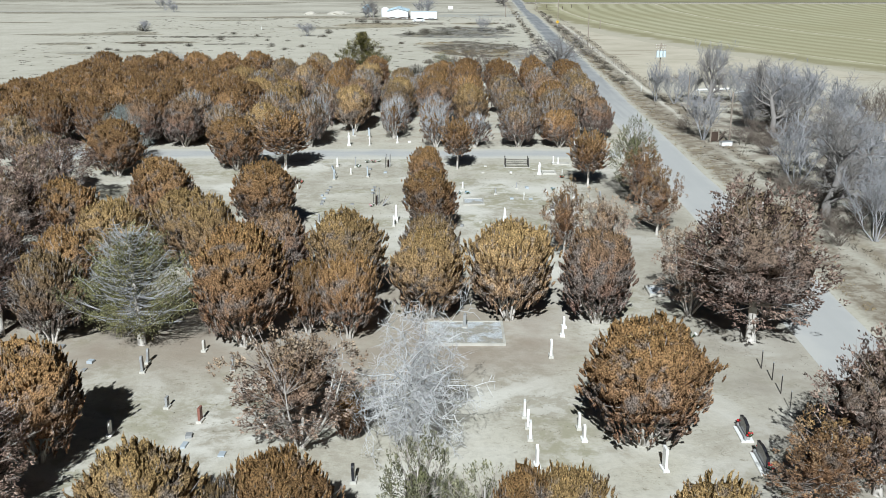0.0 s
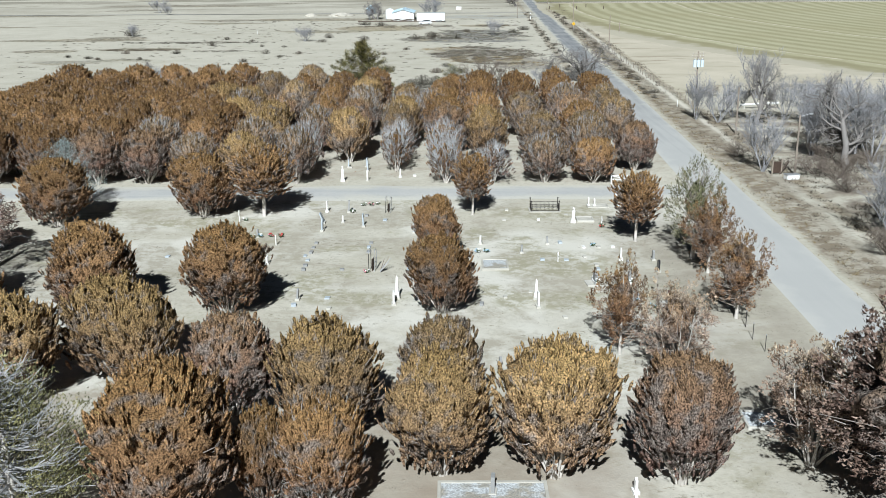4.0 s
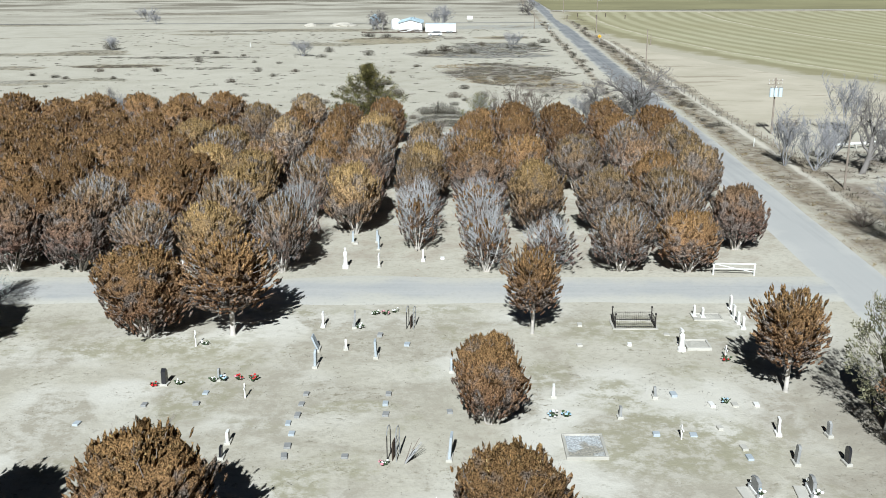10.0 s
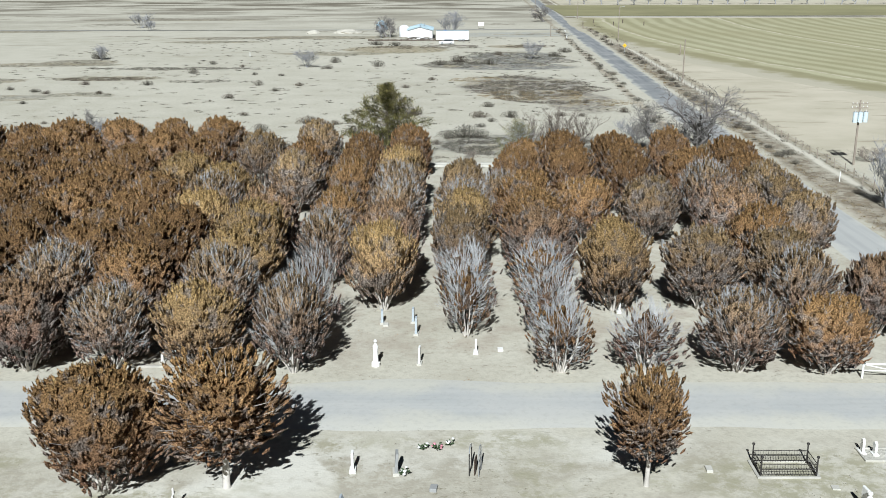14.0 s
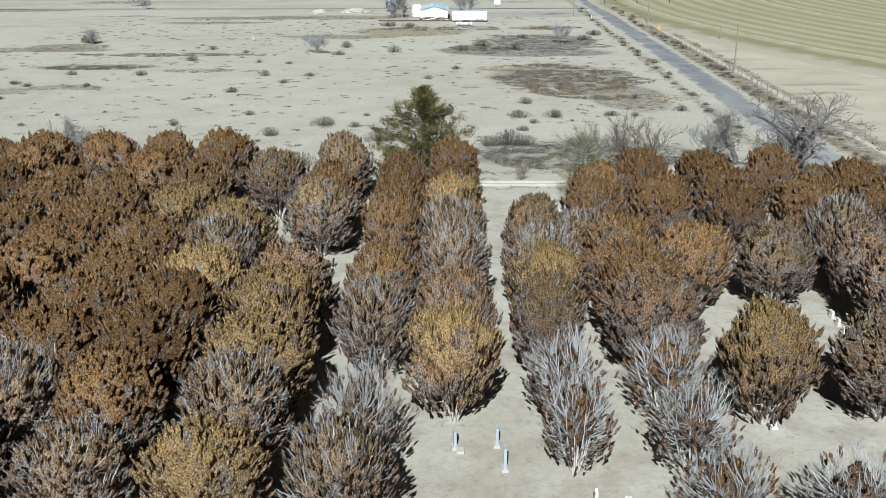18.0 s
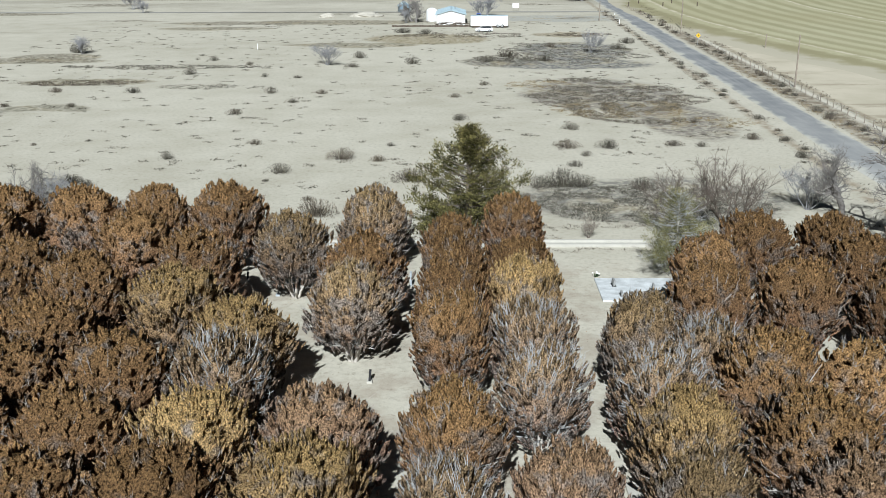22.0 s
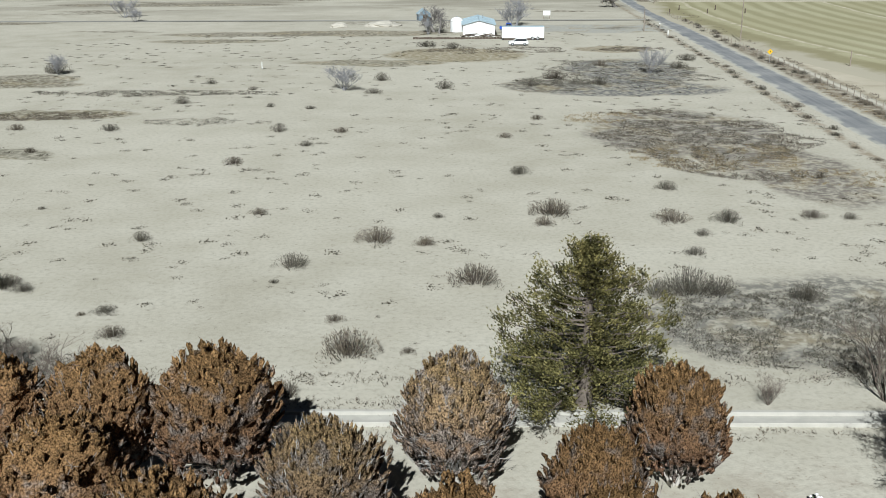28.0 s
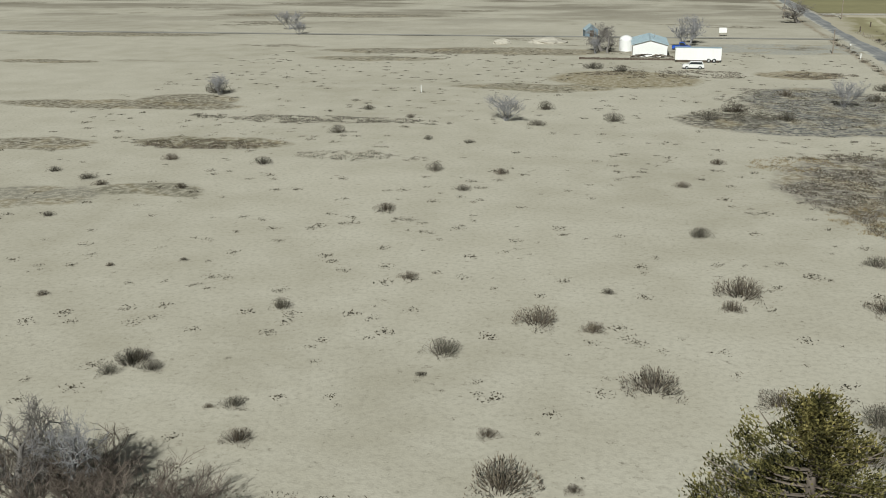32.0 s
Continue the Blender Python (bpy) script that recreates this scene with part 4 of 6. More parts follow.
def sheet(name, xs, ys, mat, z=0.0, label="", category="", swell=0.0):
    v, f = [], []
    for j, yy in enumerate(ys):
        for i, xx in enumerate(xs):
            v.append((xx, yy, z + swell * noise.noise(Vector((xx * 0.05, yy * 0.05, 3.1)))))
    w = len(xs)
    for j in range(len(ys) - 1):
        for i in range(w - 1):
            a = j * w + i
            f.append((a, a + 1, a + 1 + w, a + w))
    ob = new(name, link_mesh(name, v, f, mat, True))
    return tagged(ob, label, category, kind="structure")


def steps(a, b, s):
    n = max(1, round((b - a) / s))
    return [a + (b - a) * k / n for k in range(n + 1)]


gx = [-3000, -1200, -500, -250] + steps(-140, 140, 4) + [250, 500, 1200, 3000]
gy = [-2000, -600, -200, -60] + steps(0, 480, 4) + [560, 700, 1000, 1800, 3500]
sheet("ground", gx, gy, ground_material(), 0.0, "pale sandy ground with dry grass and weeds", "ground", 0.05)


def asphalt(name, base, worn, lanes):
    n = Nodes(name, 0.9, 0.2)
    x, y, z = n.xyz()
    across = n.math("SUBTRACT", x, n.math("ADD", n.math("MULTIPLY", y, 0.0255), 26.17)) if lanes else n.math("SUBTRACT", y, 132.1)
    along = n.noise(1.0, detail=4.0, stretch=(1.2, 0.05, 1.0) if lanes else (0.05, 1.2, 1.0))
    c = n.mix(n.span(along, 0.35, 0.65), base, worn)
    ragged = n.span(n.noise(0.22, detail=6.0, rough=0.6), 0.2, 0.8, -1.6, 1.6)
    edge = n.span(n.math("ADD", n.math("ABSOLUTE", across), ragged), 1.9 if lanes else 0.9, 2.9 if lanes else 2.6)
    c = n.mix(edge, c, (0.455, 0.44, 0.382) if lanes else (0.5, 0.482, 0.42))
    dust = n.span(n.noise(0.12, detail=6.0, rough=0.6), 0.45, 0.66, 0, 0.35 if lanes else 0.65)
    c = n.mix(dust, c, (0.46, 0.45, 0.425))
    c = n.mix(n.span(n.noise(2.5, detail=6.0, rough=0.7), 0.5, 0.75, 0, 0.3), c, (0.25, 0.24, 0.22))
    if lanes:
        c = n.mix(n.span(n.math("ADD", y, n.span(along, 0.3, 0.7, -40.0, 40.0)), 270.0, 150.0, 0, 0.82), c, (0.455, 0.45, 0.43))
    n.bump(n.noise(14.0, detail=3.0), 0.25, 0.02)
    return n.done(c)


def ribbon(name, pts, half, mat, z, label, category, crown=0.04, rough=0.07):
    v, f = [], []
    for k, (px_, py_) in enumerate(pts):
        a, b = pts[max(k - 1, 0)], pts[min(k + 1, len(pts) - 1)]
        d = Vector((b[0] - a[0], b[1] - a[1])).normalized()
        side = Vector((d.y, -d.x))
        for s in (-1.0, -0.8, -0.4, 0, 0.4, 0.8, 1.0):
            h = half * (1 + rough * noise.noise(Vector((px_ * 0.13, py_ * 0.13, 9 if s > 0 else -9))))
            p = Vector((px_, py_)) + side * s * h
            v.append((p.x, p.y, -0.03 if abs(s) == 1 else z + crown * (1 - abs(s))))
    for k in range(len(pts) - 1):
        for i in range(6):
            a = k * 7 + i
            f.append((a, a + 1, a + 8, a + 7))
    return tagged(new(name, link_mesh(name, v, f, mat, True)), label, category, kind="structure")


ribbon("road", [(road_x(y), y) for y in steps(-60, 900, 6)], 3.05, asphalt("worn_asphalt", (0.175, 0.182, 0.19), (0.26, 0.262, 0.265), True), 0.07, "worn grey asphalt road with dusty edges", "road")
ribbon("cemetery_lane", [(x, 132.1) for x in steps(-130, 27.5, 2)], 3.7, asphalt("dusty_lane", (0.37, 0.373, 0.366), (0.43, 0.427, 0.41), False), 0.03, "pale dusty lane through the cemetery", "lane", 0.03, 0.22)

# ---- the irrigated hay field east of the road, and the far edge of the plain ----
PIVOT = (580.0, 465.0)      # the sprinkler's pivot, round which the field is mown


def hay():
    n = Nodes("mown_hay_field", 0.95, 0.1)
    x, y, z = n.xyz()
    d = n.vec("LENGTH", n.vec("MULTIPLY", n.vec("SUBTRACT", n.geo.outputs["Position"], (*PIVOT, 0.0)), (1.0, 1.0, 0.0)))
    d = n.math("ADD", d, n.span(n.noise(0.04, detail=3.0), 0, 1, -1.6, 1.6))
    w = n.math("SINE", n.math("MULTIPLY", d, 2 * math.pi / 7.3))
    streak = n.noise(1.0, detail=4.0, stretch=(0.25, 0.02, 0.0))
    c = n.mix(n.span(w, -0.7, 0.7), (0.28, 0.265, 0.16), (0.42, 0.4, 0.265))
    c = n.mix(n.span(streak, 0.35, 0.7, 0, 0.55), c, (0.37, 0.335, 0.22))
    c = n.mix(n.span(n.noise(0.02, detail=4.0), 0.35, 0.65, 0, 0.45), c, (0.3, 0.27, 0.155))
    for r in (525.0, 474.0):
        line = n.span(n.math("ABSOLUTE", n.math("SUBTRACT", d, r)), 1.1, 0.4)
        c = n.mix(n.math("MULTIPLY", line, n.span(n.noise(0.3, detail=4.0), 0.35, 0.6, 0.2, 0.85)), c, (0.55, 0.5, 0.38))
    c = n.mix(n.span(n.noise(1.5, detail=5.0, rough=0.7), 0.5, 0.75, 0, 0.35), c, (0.2, 0.18, 0.1))
    rim = n.math("ADD", d, n.span(n.noise(0.07, detail=5.0, rough=0.65), 0.3, 0.7, -4.0, 4.0))
    c = n.mix(n.span(rim, 528.0, 531.0, 0, 0.8), c, (0.26, 0.235, 0.14))
    c = n.mix(n.span(rim, 534.0, 538.5), c, (0.42, 0.385, 0.3))
    n.bump(n.noise(3.0, detail=4.0), 0.4, 0.08)
    return n.done(c)


HAY = hay()
bm = bmesh.new()
ring, skirt = [], []
for k in range(80):
    a = math.pi - 0.115 + 0.8 * k / 79
    r = 541 + 1.5 * noise.noise(Vector((k * 0.4, 0, 0)))
    ring.append(bm.verts.new((PIVOT[0] + r * math.cos(a), PIVOT[1] + r * math.sin(a), 0.1)))
    skirt.append(bm.verts.new((PIVOT[0] + (r + 4) * math.cos(a), PIVOT[1] + (r + 4) * math.sin(a), -0.12)))
ring += [bm.verts.new((900, 100, 0.1)), bm.verts.new((900, ring[0].co.y, 0.1))]
bm.faces.new(ring)
for k in range(1, 80):
    bm.faces.new((ring[k - 1], skirt[k - 1], skirt[k], ring[k]))
hay_field = new("hay_field", bpy.data.meshes.new("hay_field"))
bm.to_mesh(hay_field.data)
bm.free()
hay_field.data.materials.append(HAY)
tagged(hay_field, "mown striped yellow-green hay field", "field", kind="structure")
far_green = plain("far_dull_grass", (0.26, 0.24, 0.13), 0.25, 0.05, 0.95, 0.1)
sheet("far_field", steps(44, 600, 40), [545, 560, 580, 610, 650], far_green, 0.12, "dull yellow-green far field", "field")
sheet("farm_track", steps(44, 600, 40), [537, 539, 541], M["concrete"], 0.13, "pale dirt track along the field", "track")
sheet("crossing_track", steps(-300, 36, 12), [455, 458], plain("grey_dirt", (0.33, 0.32, 0.29), 0.15, 0.2, 0.95, 0.2), 0.1, "grey dirt track over the plain", "track")

# ---- concrete ditch behind the grove ----
bm = box(-60, 12, 203.2, 203.5, -0.1, 0.28, 0.02)
box(-60, 12, 204.5, 204.8, -0.1, 0.28, 0.02, 1, bm)
box(-60, 12, 203.5, 204.5, -0.1, 0.07, 0, 1, bm)
ditch = new("irrigation_ditch", bpy.data.meshes.new("irrigation_ditch"))
bm.to_mesh(ditch.data)
bm.free()
ditch.data.materials.append(M["concrete"])
tagged(ditch, "pale concrete-lined irrigation ditch", "ditch", kind="structure")

# ---- the planted grove, in rows about six metres apart ----
COLS = {"c": -65.7, "d": -59.8, "e": -54.0, "f": -48.1, "g": -41.9, "h": -36.1, "i": -30.3, "j": -24.4, "k": -18.2, "l": -13.1, "m": -7.2, "n": -1.2, "o": 4.3, "p": 10.6, "q": 16.6, "r": 22.4}
ROWS_IN = {"c": "0123456789A", "d": "012345678A", "e": "0123456789A", "f": "012345678A", "g": "012345679A", "h": "01234578A", "i": "01234569", "j": "0123478A",
           "k": "01346789", "l": "235678A", "m": "123456", "n": "01234578", "o": "02579", "p": "025789", "q": "012345679", "r": "145678"}
SPECIAL = {"m1": "silver0", "m2": "silver1", "n0": "silver0", "n1": "silver1", "o0": "silver1", "p0": "faded0", "q1": "faded1", "k0": "faded0", "k1": "silver1", "i0": "faded1", "j0": "ochre0", "l2": "ochre1", "l5": "faded0", "m6": "rust3", 
           "j7": "rust3", "k3": "faded1", "j1": "faded1", "h1": "faded0", "h7": "ochre1", "i6": "ochre0", "q0": "rust2", "r1": "maroon1", "n2": "silver0", "p2": "rust1", "k6": "rust2", "l7": "ochre1", "l6": "faded0", "g0": "maroon1", "h0": "maroon0", "q6": "faded0", "q5": "maroon1", "m3": "rust1", "m4": "ochre1", "m5": "faded0", "n3": "maroon0", "n4": "rust0", "o2": "ochre0", "p5": "rust3", "i9": "rust1", "jA": "rust3", "i5": "faded1", "i4": "ochre1", "j2": "ochre0", "j3": "ochre1"}
HEIGHT = {"o0": 5.1, "p0": 6.0, "q0": 5.4, "r1": 6.2, "m2": 5.8, "i0": 6.0, "j0": 6.2, "n0": 5.5, "n1": 5.4, "n2": 5.8, "m1": 6.0, "k0": 7.0, "l2": 7.2}
LABELS = {"rust": "rust-brown dense arborvitae tree with pale stems", "ochre": "ochre-brown arborvitae tree with upright sprays", "maroon": "dark maroon-brown arborvitae tree",
          "faded": "faded grey-brown arborvitae tree with bare twigs", "silver": "half-dead silver-grey arborvitae tree with bare stems", "round": "rounded rust-brown juniper tree", "olive": "olive-green juniper tree", "plain": "rust-brown dense arborvitae tree with pale stems", "ragged": "ragged dull-brown juniper tree with bare twigs", "standard": "rust-brown juniper on a pale single trunk"}
for col, x in COLS.items():
    for row in ROWS_IN[col]:
        j = int(row, 16)
        key = col + row
        kind = SPECIAL.get(key) or rnd.choice(["rust0", "rust1", "rust2", "rust3", "rust0", "rust2", "rust1", "maroon1"] if x > -28 and j < 7 else ["plain0", "plain1", "plain2", "plain3"])
        tree(kind, x + rnd.uniform(-0.35, 0.35) + (1.3 if key == "n8" else 0), 137.2 + 5.97 * j + rnd.uniform(-0.4, 0.4), HEIGHT.get(key, rnd.uniform(6.6, 7.5)), rnd.uniform(5.0, 5.7) * (0.9 if "silver" in kind else 1.0) * (1.12 if x > -4 else 1.0) * (0.9 if j < 2 else 1.0) if x > -20 else rnd.uniform(5.9, 6.7) * (0.88 if j < 2 else 1.0) if x > -32 else rnd.uniform(6.3, 7.0) * (0.9 if j < 1 else 1.0),
             LABELS[kind.rstrip("0123")], "arborvitae_tree", "trees of the grove")
tree("rust1", 22.4, 193.6, 4.8, 4.0, "small rust-brown arborvitae beneath a bare tree", "arborvitae_tree", "trees of the grove")
tree("faded0", -3.6, 171.5, 6.5, 5.0, LABELS["faded"], "arborvitae_tree", "trees of the grove")

# ---- trees among the graves ----
SOUTH_TREES = [("round0", 11.2, 49.8, 7.4, 7.1), ("ragged0", -8.0, 49.5, 7.4, 7.6), ("round0", -5.2, 50.2, 3.1, 1.9), ("ragged2", 21.9, 44.4, 8.6, 7.0), ("ragged1", 18.4, 42.8, 5.2, 5.4),
        ("ochre0", -12.8, 37.3, 6.5, 5.6), ("round1", -6.6, 36.8, 6.5, 4.8), ("rust1", -9.0, 36.1, 5.8, 2.6), ("olive0", -1.0, 37.5, 7.0, 4.0), ("olive0", 1.6, 36.2, 6.0, 4.6),
        ("round0", 3.4, 35.6, 6.4, 3.6), ("ochre1", 5.2, 35.6, 6.4, 3.8), ("ochre0", 10.8, 34.7, 6.4, 5.0), ("round0", -21.6, 47.7, 7.0, 5.6), ("ragged2", -22.4, 41.6, 7.0, 6.4)]
MIDDLE_TREES = [("ragged2", 21.6, 65.0, 11.6, 10.8), ("ragged0", 18.6, 70.5, 7.6, 6.0), ("ragged1", 24.4, 70.0, 8.4, 6.6), ("ragged2", -37.1, 82.4, 9.0, 8.0), ("ragged2", -33.0, 66.5, 10.0, 7.0), ("ragged2", -38.5, 93.0, 8.5, 7.5), ("round1", -13.7, 64.1, 8.8, 7.0), ("rust1", -27.3, 64.8, 6.8, 4.8), ("ochre0", -7.3, 73.3, 7.4, 6.2), ("rust2", -6.6, 65.6, 6.4, 4.6),
        ("rust0", -9.6, 66.2, 5.6, 3.2), ("ochre0", -1.0, 69.6, 7.0, 6.0), ("ochre1", 4.9, 69.3, 7.7, 6.6), ("maroon0", 11.3, 68.7, 7.3, 5.7), ("rust3", -1.1, 75.6, 6.5, 5.0),
        ("ragged1", 10.9, 85.5, 7.0, 4.1), ("ragged0", 13.8, 82.0, 6.8, 5.2), ("ochre0", -21.8, 81.6, 7.2, 7.0), ("ochre1", -26.9, 78.4, 7.0, 6.4), ("maroon0", -13.3, 76.6, 6.5, 5.6),
        ("rust2", -28.2, 70.6, 6.8, 5.6), ("ochre0", -19.5, 79.6, 7.0, 5.0), ("round1", -33.6, 86.0, 7.0, 6.5), ("round0", -36.0, 74.0, 7.4, 7.0), ("rust3", -34.0, 58.0, 7.0, 6.0)]
NORTH_TREES = [("round0", -27.0, 92.6, 7.5, 7.0), ("round1", -39.6, 118.6, 6.9, 7.2), ("rust3", -53.6, 123.5, 6.6, 6.4), ("rust1", -44.0, 108.0, 7.0, 6.4), ("ochre0", -48.0, 94.0, 7.0, 7.0),
        ("rust0", -60.0, 112.0, 7.0, 7.0), ("round0", -17.3, 93.5, 7.0, 6.4), ("round1", -1.2, 93.8, 6.1, 5.4), ("round0", -1.8, 108.2, 5.6, 4.4), ("round1", -25.8, 122.3, 6.7, 7.0),
        ("standard0", -19.7, 122.2, 7.4, 7.2), ("standard0", 1.8, 122.4, 6.5, 4.6), ("standard0", 16.8, 112.6, 6.7, 5.2), ("ragged1", 21.2, 103.0, 7.2, 4.8), ("ragged1", 20.6, 92.2, 7.2, 4.8)]
for kind, x, y, h, w in SOUTH_TREES + MIDDLE_TREES + NORTH_TREES:
    tree(kind, x, y, h, w, LABELS[kind.rstrip("0123")] + " among graves", "juniper_tree", "trees among the graves")
tree("spruce0", -20.9, 64.3, 8.5, 8.6, "grey-green dying spruce with silver bare branches", "spruce_tree")
tree("blue0", -40.6, 125.0, 7.7, 6.8, "blue-grey spruce tree beside the lane", "spruce_tree")
tree("pine0", -40.3, 103.0, 7.4, 8.0, "thin grey-green pine with a pale trunk", "pine_tree")
tree("pine0", -43.5, 90.5, 8.0, 7.0, "dark thin pine among the junipers", "pine_tree")
tree("pine0", -31.5, 66.0, 8.0, 6.0, "dark thin pine among the junipers", "pine_tree")
tree("olive0", 20.9, 107.2, 9.0, 5.6, "grey-green evergreen tree beside the road", "evergreen_tree")
tree("dead0", -1.6, 50.8, 8.8, 10.0, "dead silver-grey tree with sprawling drooping branches", "dead_tree")
tree("conifer0", -16.6, 206.0, 10.3, 12.4, "green-brown conifer behind the grove", "conifer_tree")
tree("snag0", 0.1, 195.8, 7.2, 6.4, "dying silver-green conifer with a pale trunk", "conifer_tree")

# ---- bare trees and thickets ----
BARE = [("bare0", 22.9, 199.8, 10.6, 14.5), ("bare1", 20.4, 214.0, 7.0, 8.0), ("vase0", 17.5, 215.5, 4.5, 6.0), ("brownvase0", 1.6, 206.5, 6.6, 7.0), ("brownvase1", 7.6, 208.0, 7.2, 8.5), ("bare1", -57.9, 207.4, 6.9, 6.5), ("bare2", -55.0, 207.8, 5.9, 5.5), ("brownvase1", -56.0, 206.3, 4.8, 7.5), ("brownvase0", -53.2, 206.8, 4.2, 8.0), ("brownvase1", -50.4, 206.8, 3.6, 7.0), ("brownvase0", -58.4, 208.6, 4.4, 6.5), ("brownvase1", -47.9, 207.2, 3.0, 5.0), ("brownvase0", -54.4, 208.4, 3.2, 7.0)]
for kind, x, y, h, w in BARE:
    tree(kind, x, y, h, w, "leafless grey-brown tree in winter" if "bare" in kind else "leafless many-stemmed grey shrub tree", "bare_tree", "bare trees north of the grove")
THICKET = [("vase0", 38.7, 181.0, 7.3, 6.0), ("vase1", 41.5, 178.0, 6.0, 6.0), ("vase2", 45.0, 183.0, 6.5, 6.0), ("vase2", 55.0, 204.0, 9.0, 7.5), ("vase1", 37.7, 142.4, 7.6, 7.4), ("vase2", 52.5, 179.7, 7.4, 7.4), ("vase1", 54.6, 174.6, 6.8, 8.6), ("vase0", 57.4, 170.4, 8.4, 9.6), ("vase2", 50.0, 160.4, 7.8, 9.0), ("vase0", 47.0, 152.0, 7.0, 8.6), ("vase1", 60.0, 189.6, 5.4, 7.0), ("vase0", 57.0, 161.0, 8.0, 9.5), ("bare1", 48.5, 144.0, 11.2, 12.0), ("vase0", 53.5, 149.0, 10.5, 11.0), ("bare2", 52.9, 153.0, 9.5, 10.0), ("vase1", 58.0, 145.0, 9.0, 10.0),
           ("bare1", 39.5, 99.0, 10.2, 13.5), ("bare2", 45.5, 104.0, 9.5, 12.0), ("vase1", 41.0, 112.9, 8.6, 9.5), ("bare0", 46.0, 118.0, 9.0, 11.0), ("vase2", 40.8, 90.0, 7.2, 8.5), ("vase0", 44.5, 94.0, 7.0, 9.0), ("vase2", 50.0, 110.0, 8.0, 10.0), ("bare0", 46.5, 176.0, 10.5, 6.5), ("vase0", 52.5, 126.0, 8.0, 9.5), ("vase1", 47.0, 86.0, 7.0, 9.0)]
for kind, x, y, h, w in THICKET:
    tree(kind, x, y, h, w, "leafless grey tree in a roadside thicket", "bare_tree", "thicket by the road")
UNDER = [("brownvase0", 36.9, 151.2, 2.0, 6.4), ("brownvase1", 43.4, 141.0, 2.2, 7.4), ("brownvase0", 48.0, 149.0, 2.6, 8.0), ("brownvase1", 53.0, 158.5, 2.6, 8.0), ("brownvase0", 44.0, 131.5, 2.6, 7.0), ("brownvase1", 47.0, 206.0, 2.0, 5.0), ("brownvase0", 64.5, 148.7, 7.6, 9.0), ("brownvase1", 70.0, 151.0, 7.0, 9.0), ("brownvase1", 38.4, 108.0, 2.6, 6.5), ("brownvase0", 41.5, 104.5, 2.4, 6.5), ("brownvase1", 38.8, 93.5, 2.6, 6.0), ("brownvase0", 43.5, 99.5, 2.8, 7.0), ("brownvase1", 45.0, 138.0, 3.0, 7.5), ("brownvase0", 51.0, 141.5, 3.0, 8.0), ("brownvase0", 36.9, 88.5, 2.2, 5.0), ("brownvase1", 47.5, 112.5, 3.0, 8.0)]
for kind, x, y, h, w in UNDER:
    tree(kind, x, y, h, w, "dark brown leafless undergrowth shrub", "thicket_shrub", "undergrowth of the thicket", "shrub")

# ---- bushes and weeds of the open land ----
def bush_mesh(name, seed, mat, n=230, flat=0.5, twiggy=0.35):
    """A low hummock of fine upright stalks and small leaves, two metres wide."""
    rng = np.random.RandomState(seed)
    soup = Soup()
    for k in range(int(n * twiggy)):
        a, r = rng.uniform(0, 6.28), rng.uniform(0, 0.75)
        p = np.array([math.cos(a) * r, math.sin(a) * r, 0.0])
        tip = p * rng.uniform(1.1, 1.5) + np.array([0, 0, flat * 2 * rng.uniform(0.55, 1.05) * (1 - 0.45 * r)])
        soup.tube([p * 0.7, (p + tip) / 2 + rng.normal(size=3) * 0.05, tip], [0.014, 0.01, 0.004], 3)
    a, u = rng.uniform(0, 6.28, n * 3), rng.uniform(0, 1, n * 3)
    lump = 1 + 0.3 * np.sin(3 * a + seed) + 0.2 * np.sin(5 * a + 2 * seed)
    r = np.sqrt(u) * lump * 0.95
    z = flat * 1.7 * np.sqrt(np.maximum(0.02, 1 - (r / 1.35) ** 2)) * rng.uniform(0.15, 1.0, n * 3)
    c = np.stack([r * np.cos(a), r * np.sin(a), z], 1)
    d = unit(np.stack([np.cos(a) * 0.6, np.sin(a) * 0.6, np.ones(n * 3)], 1) + rng.normal(size=(n * 3, 3)) * 0.35)
    s = unit(np.cross(d, rng.normal(size=(n * 3, 3))))
    soup.sprays(c, d, s, rng.uniform(0.07, 0.18, n * 3), rng.uniform(0.02, 0.045, n * 3))
    return soup.mesh(name, mat)


BUSHES = [bush_mesh(f"bush_{k}", 200 + k, M["weed" if k % 2 else "greenweed"], flat=0.42 + 0.06 * (k % 3)) for k in range(5)]


def bush(x, y, w, tall=1.0, k=None):
    k = rnd.randrange(5) if k is None else k
    root = thing("bush", x, y, -0.02, rnd.uniform(0, 360), ["low grey-green desert bush on sand", "dry brown desert bush on sand"][k % 2], "bush", "bushes of the open land", scale=(w / 2, w / 2, w / 2 * tall))
    under("foliage", BUSHES[k], root)


NEAR = [(-60.3, 225.9, 2.8), (-61.3, 224.2, 1.9), (-58.4, 225.2, 1.8), (-50.4, 220.7, 2.0), (-48.4, 216.2, 2.1), (-52.0, 220.2, 0.8), (-43.9, 247.3, 1.9), (-53.0, 238.4, 1.8), (-38.0, 231.2, 2.8), (-38.9, 227.3, 0.9), (-31.5, 238.4, 3.9),
        (-33.1, 219.2, 1.6), (-31.5, 213.3, 4.3), (-27.5, 213.6, 1.2), (-27.0, 237.2, 2.0), (-26.0, 246.0, 1.3), (-22.7, 227.5, 4.4), (-14.7, 247.3, 4.6), (-15.8, 243.5, 2.2), (-16.9, 264.0, 2.5), (-14.5, 226.2, 3.2), (-51.1, 269.4, 2.5),
        (-74.8, 238.3, 1.2), (-66.4, 249.1, 1.0), (-72.7, 246.5, 0.9), (-88.0, 261.7, 1.5), (-60.2, 226.7, 2.0), (-34.7, 207.2, 2.0)]
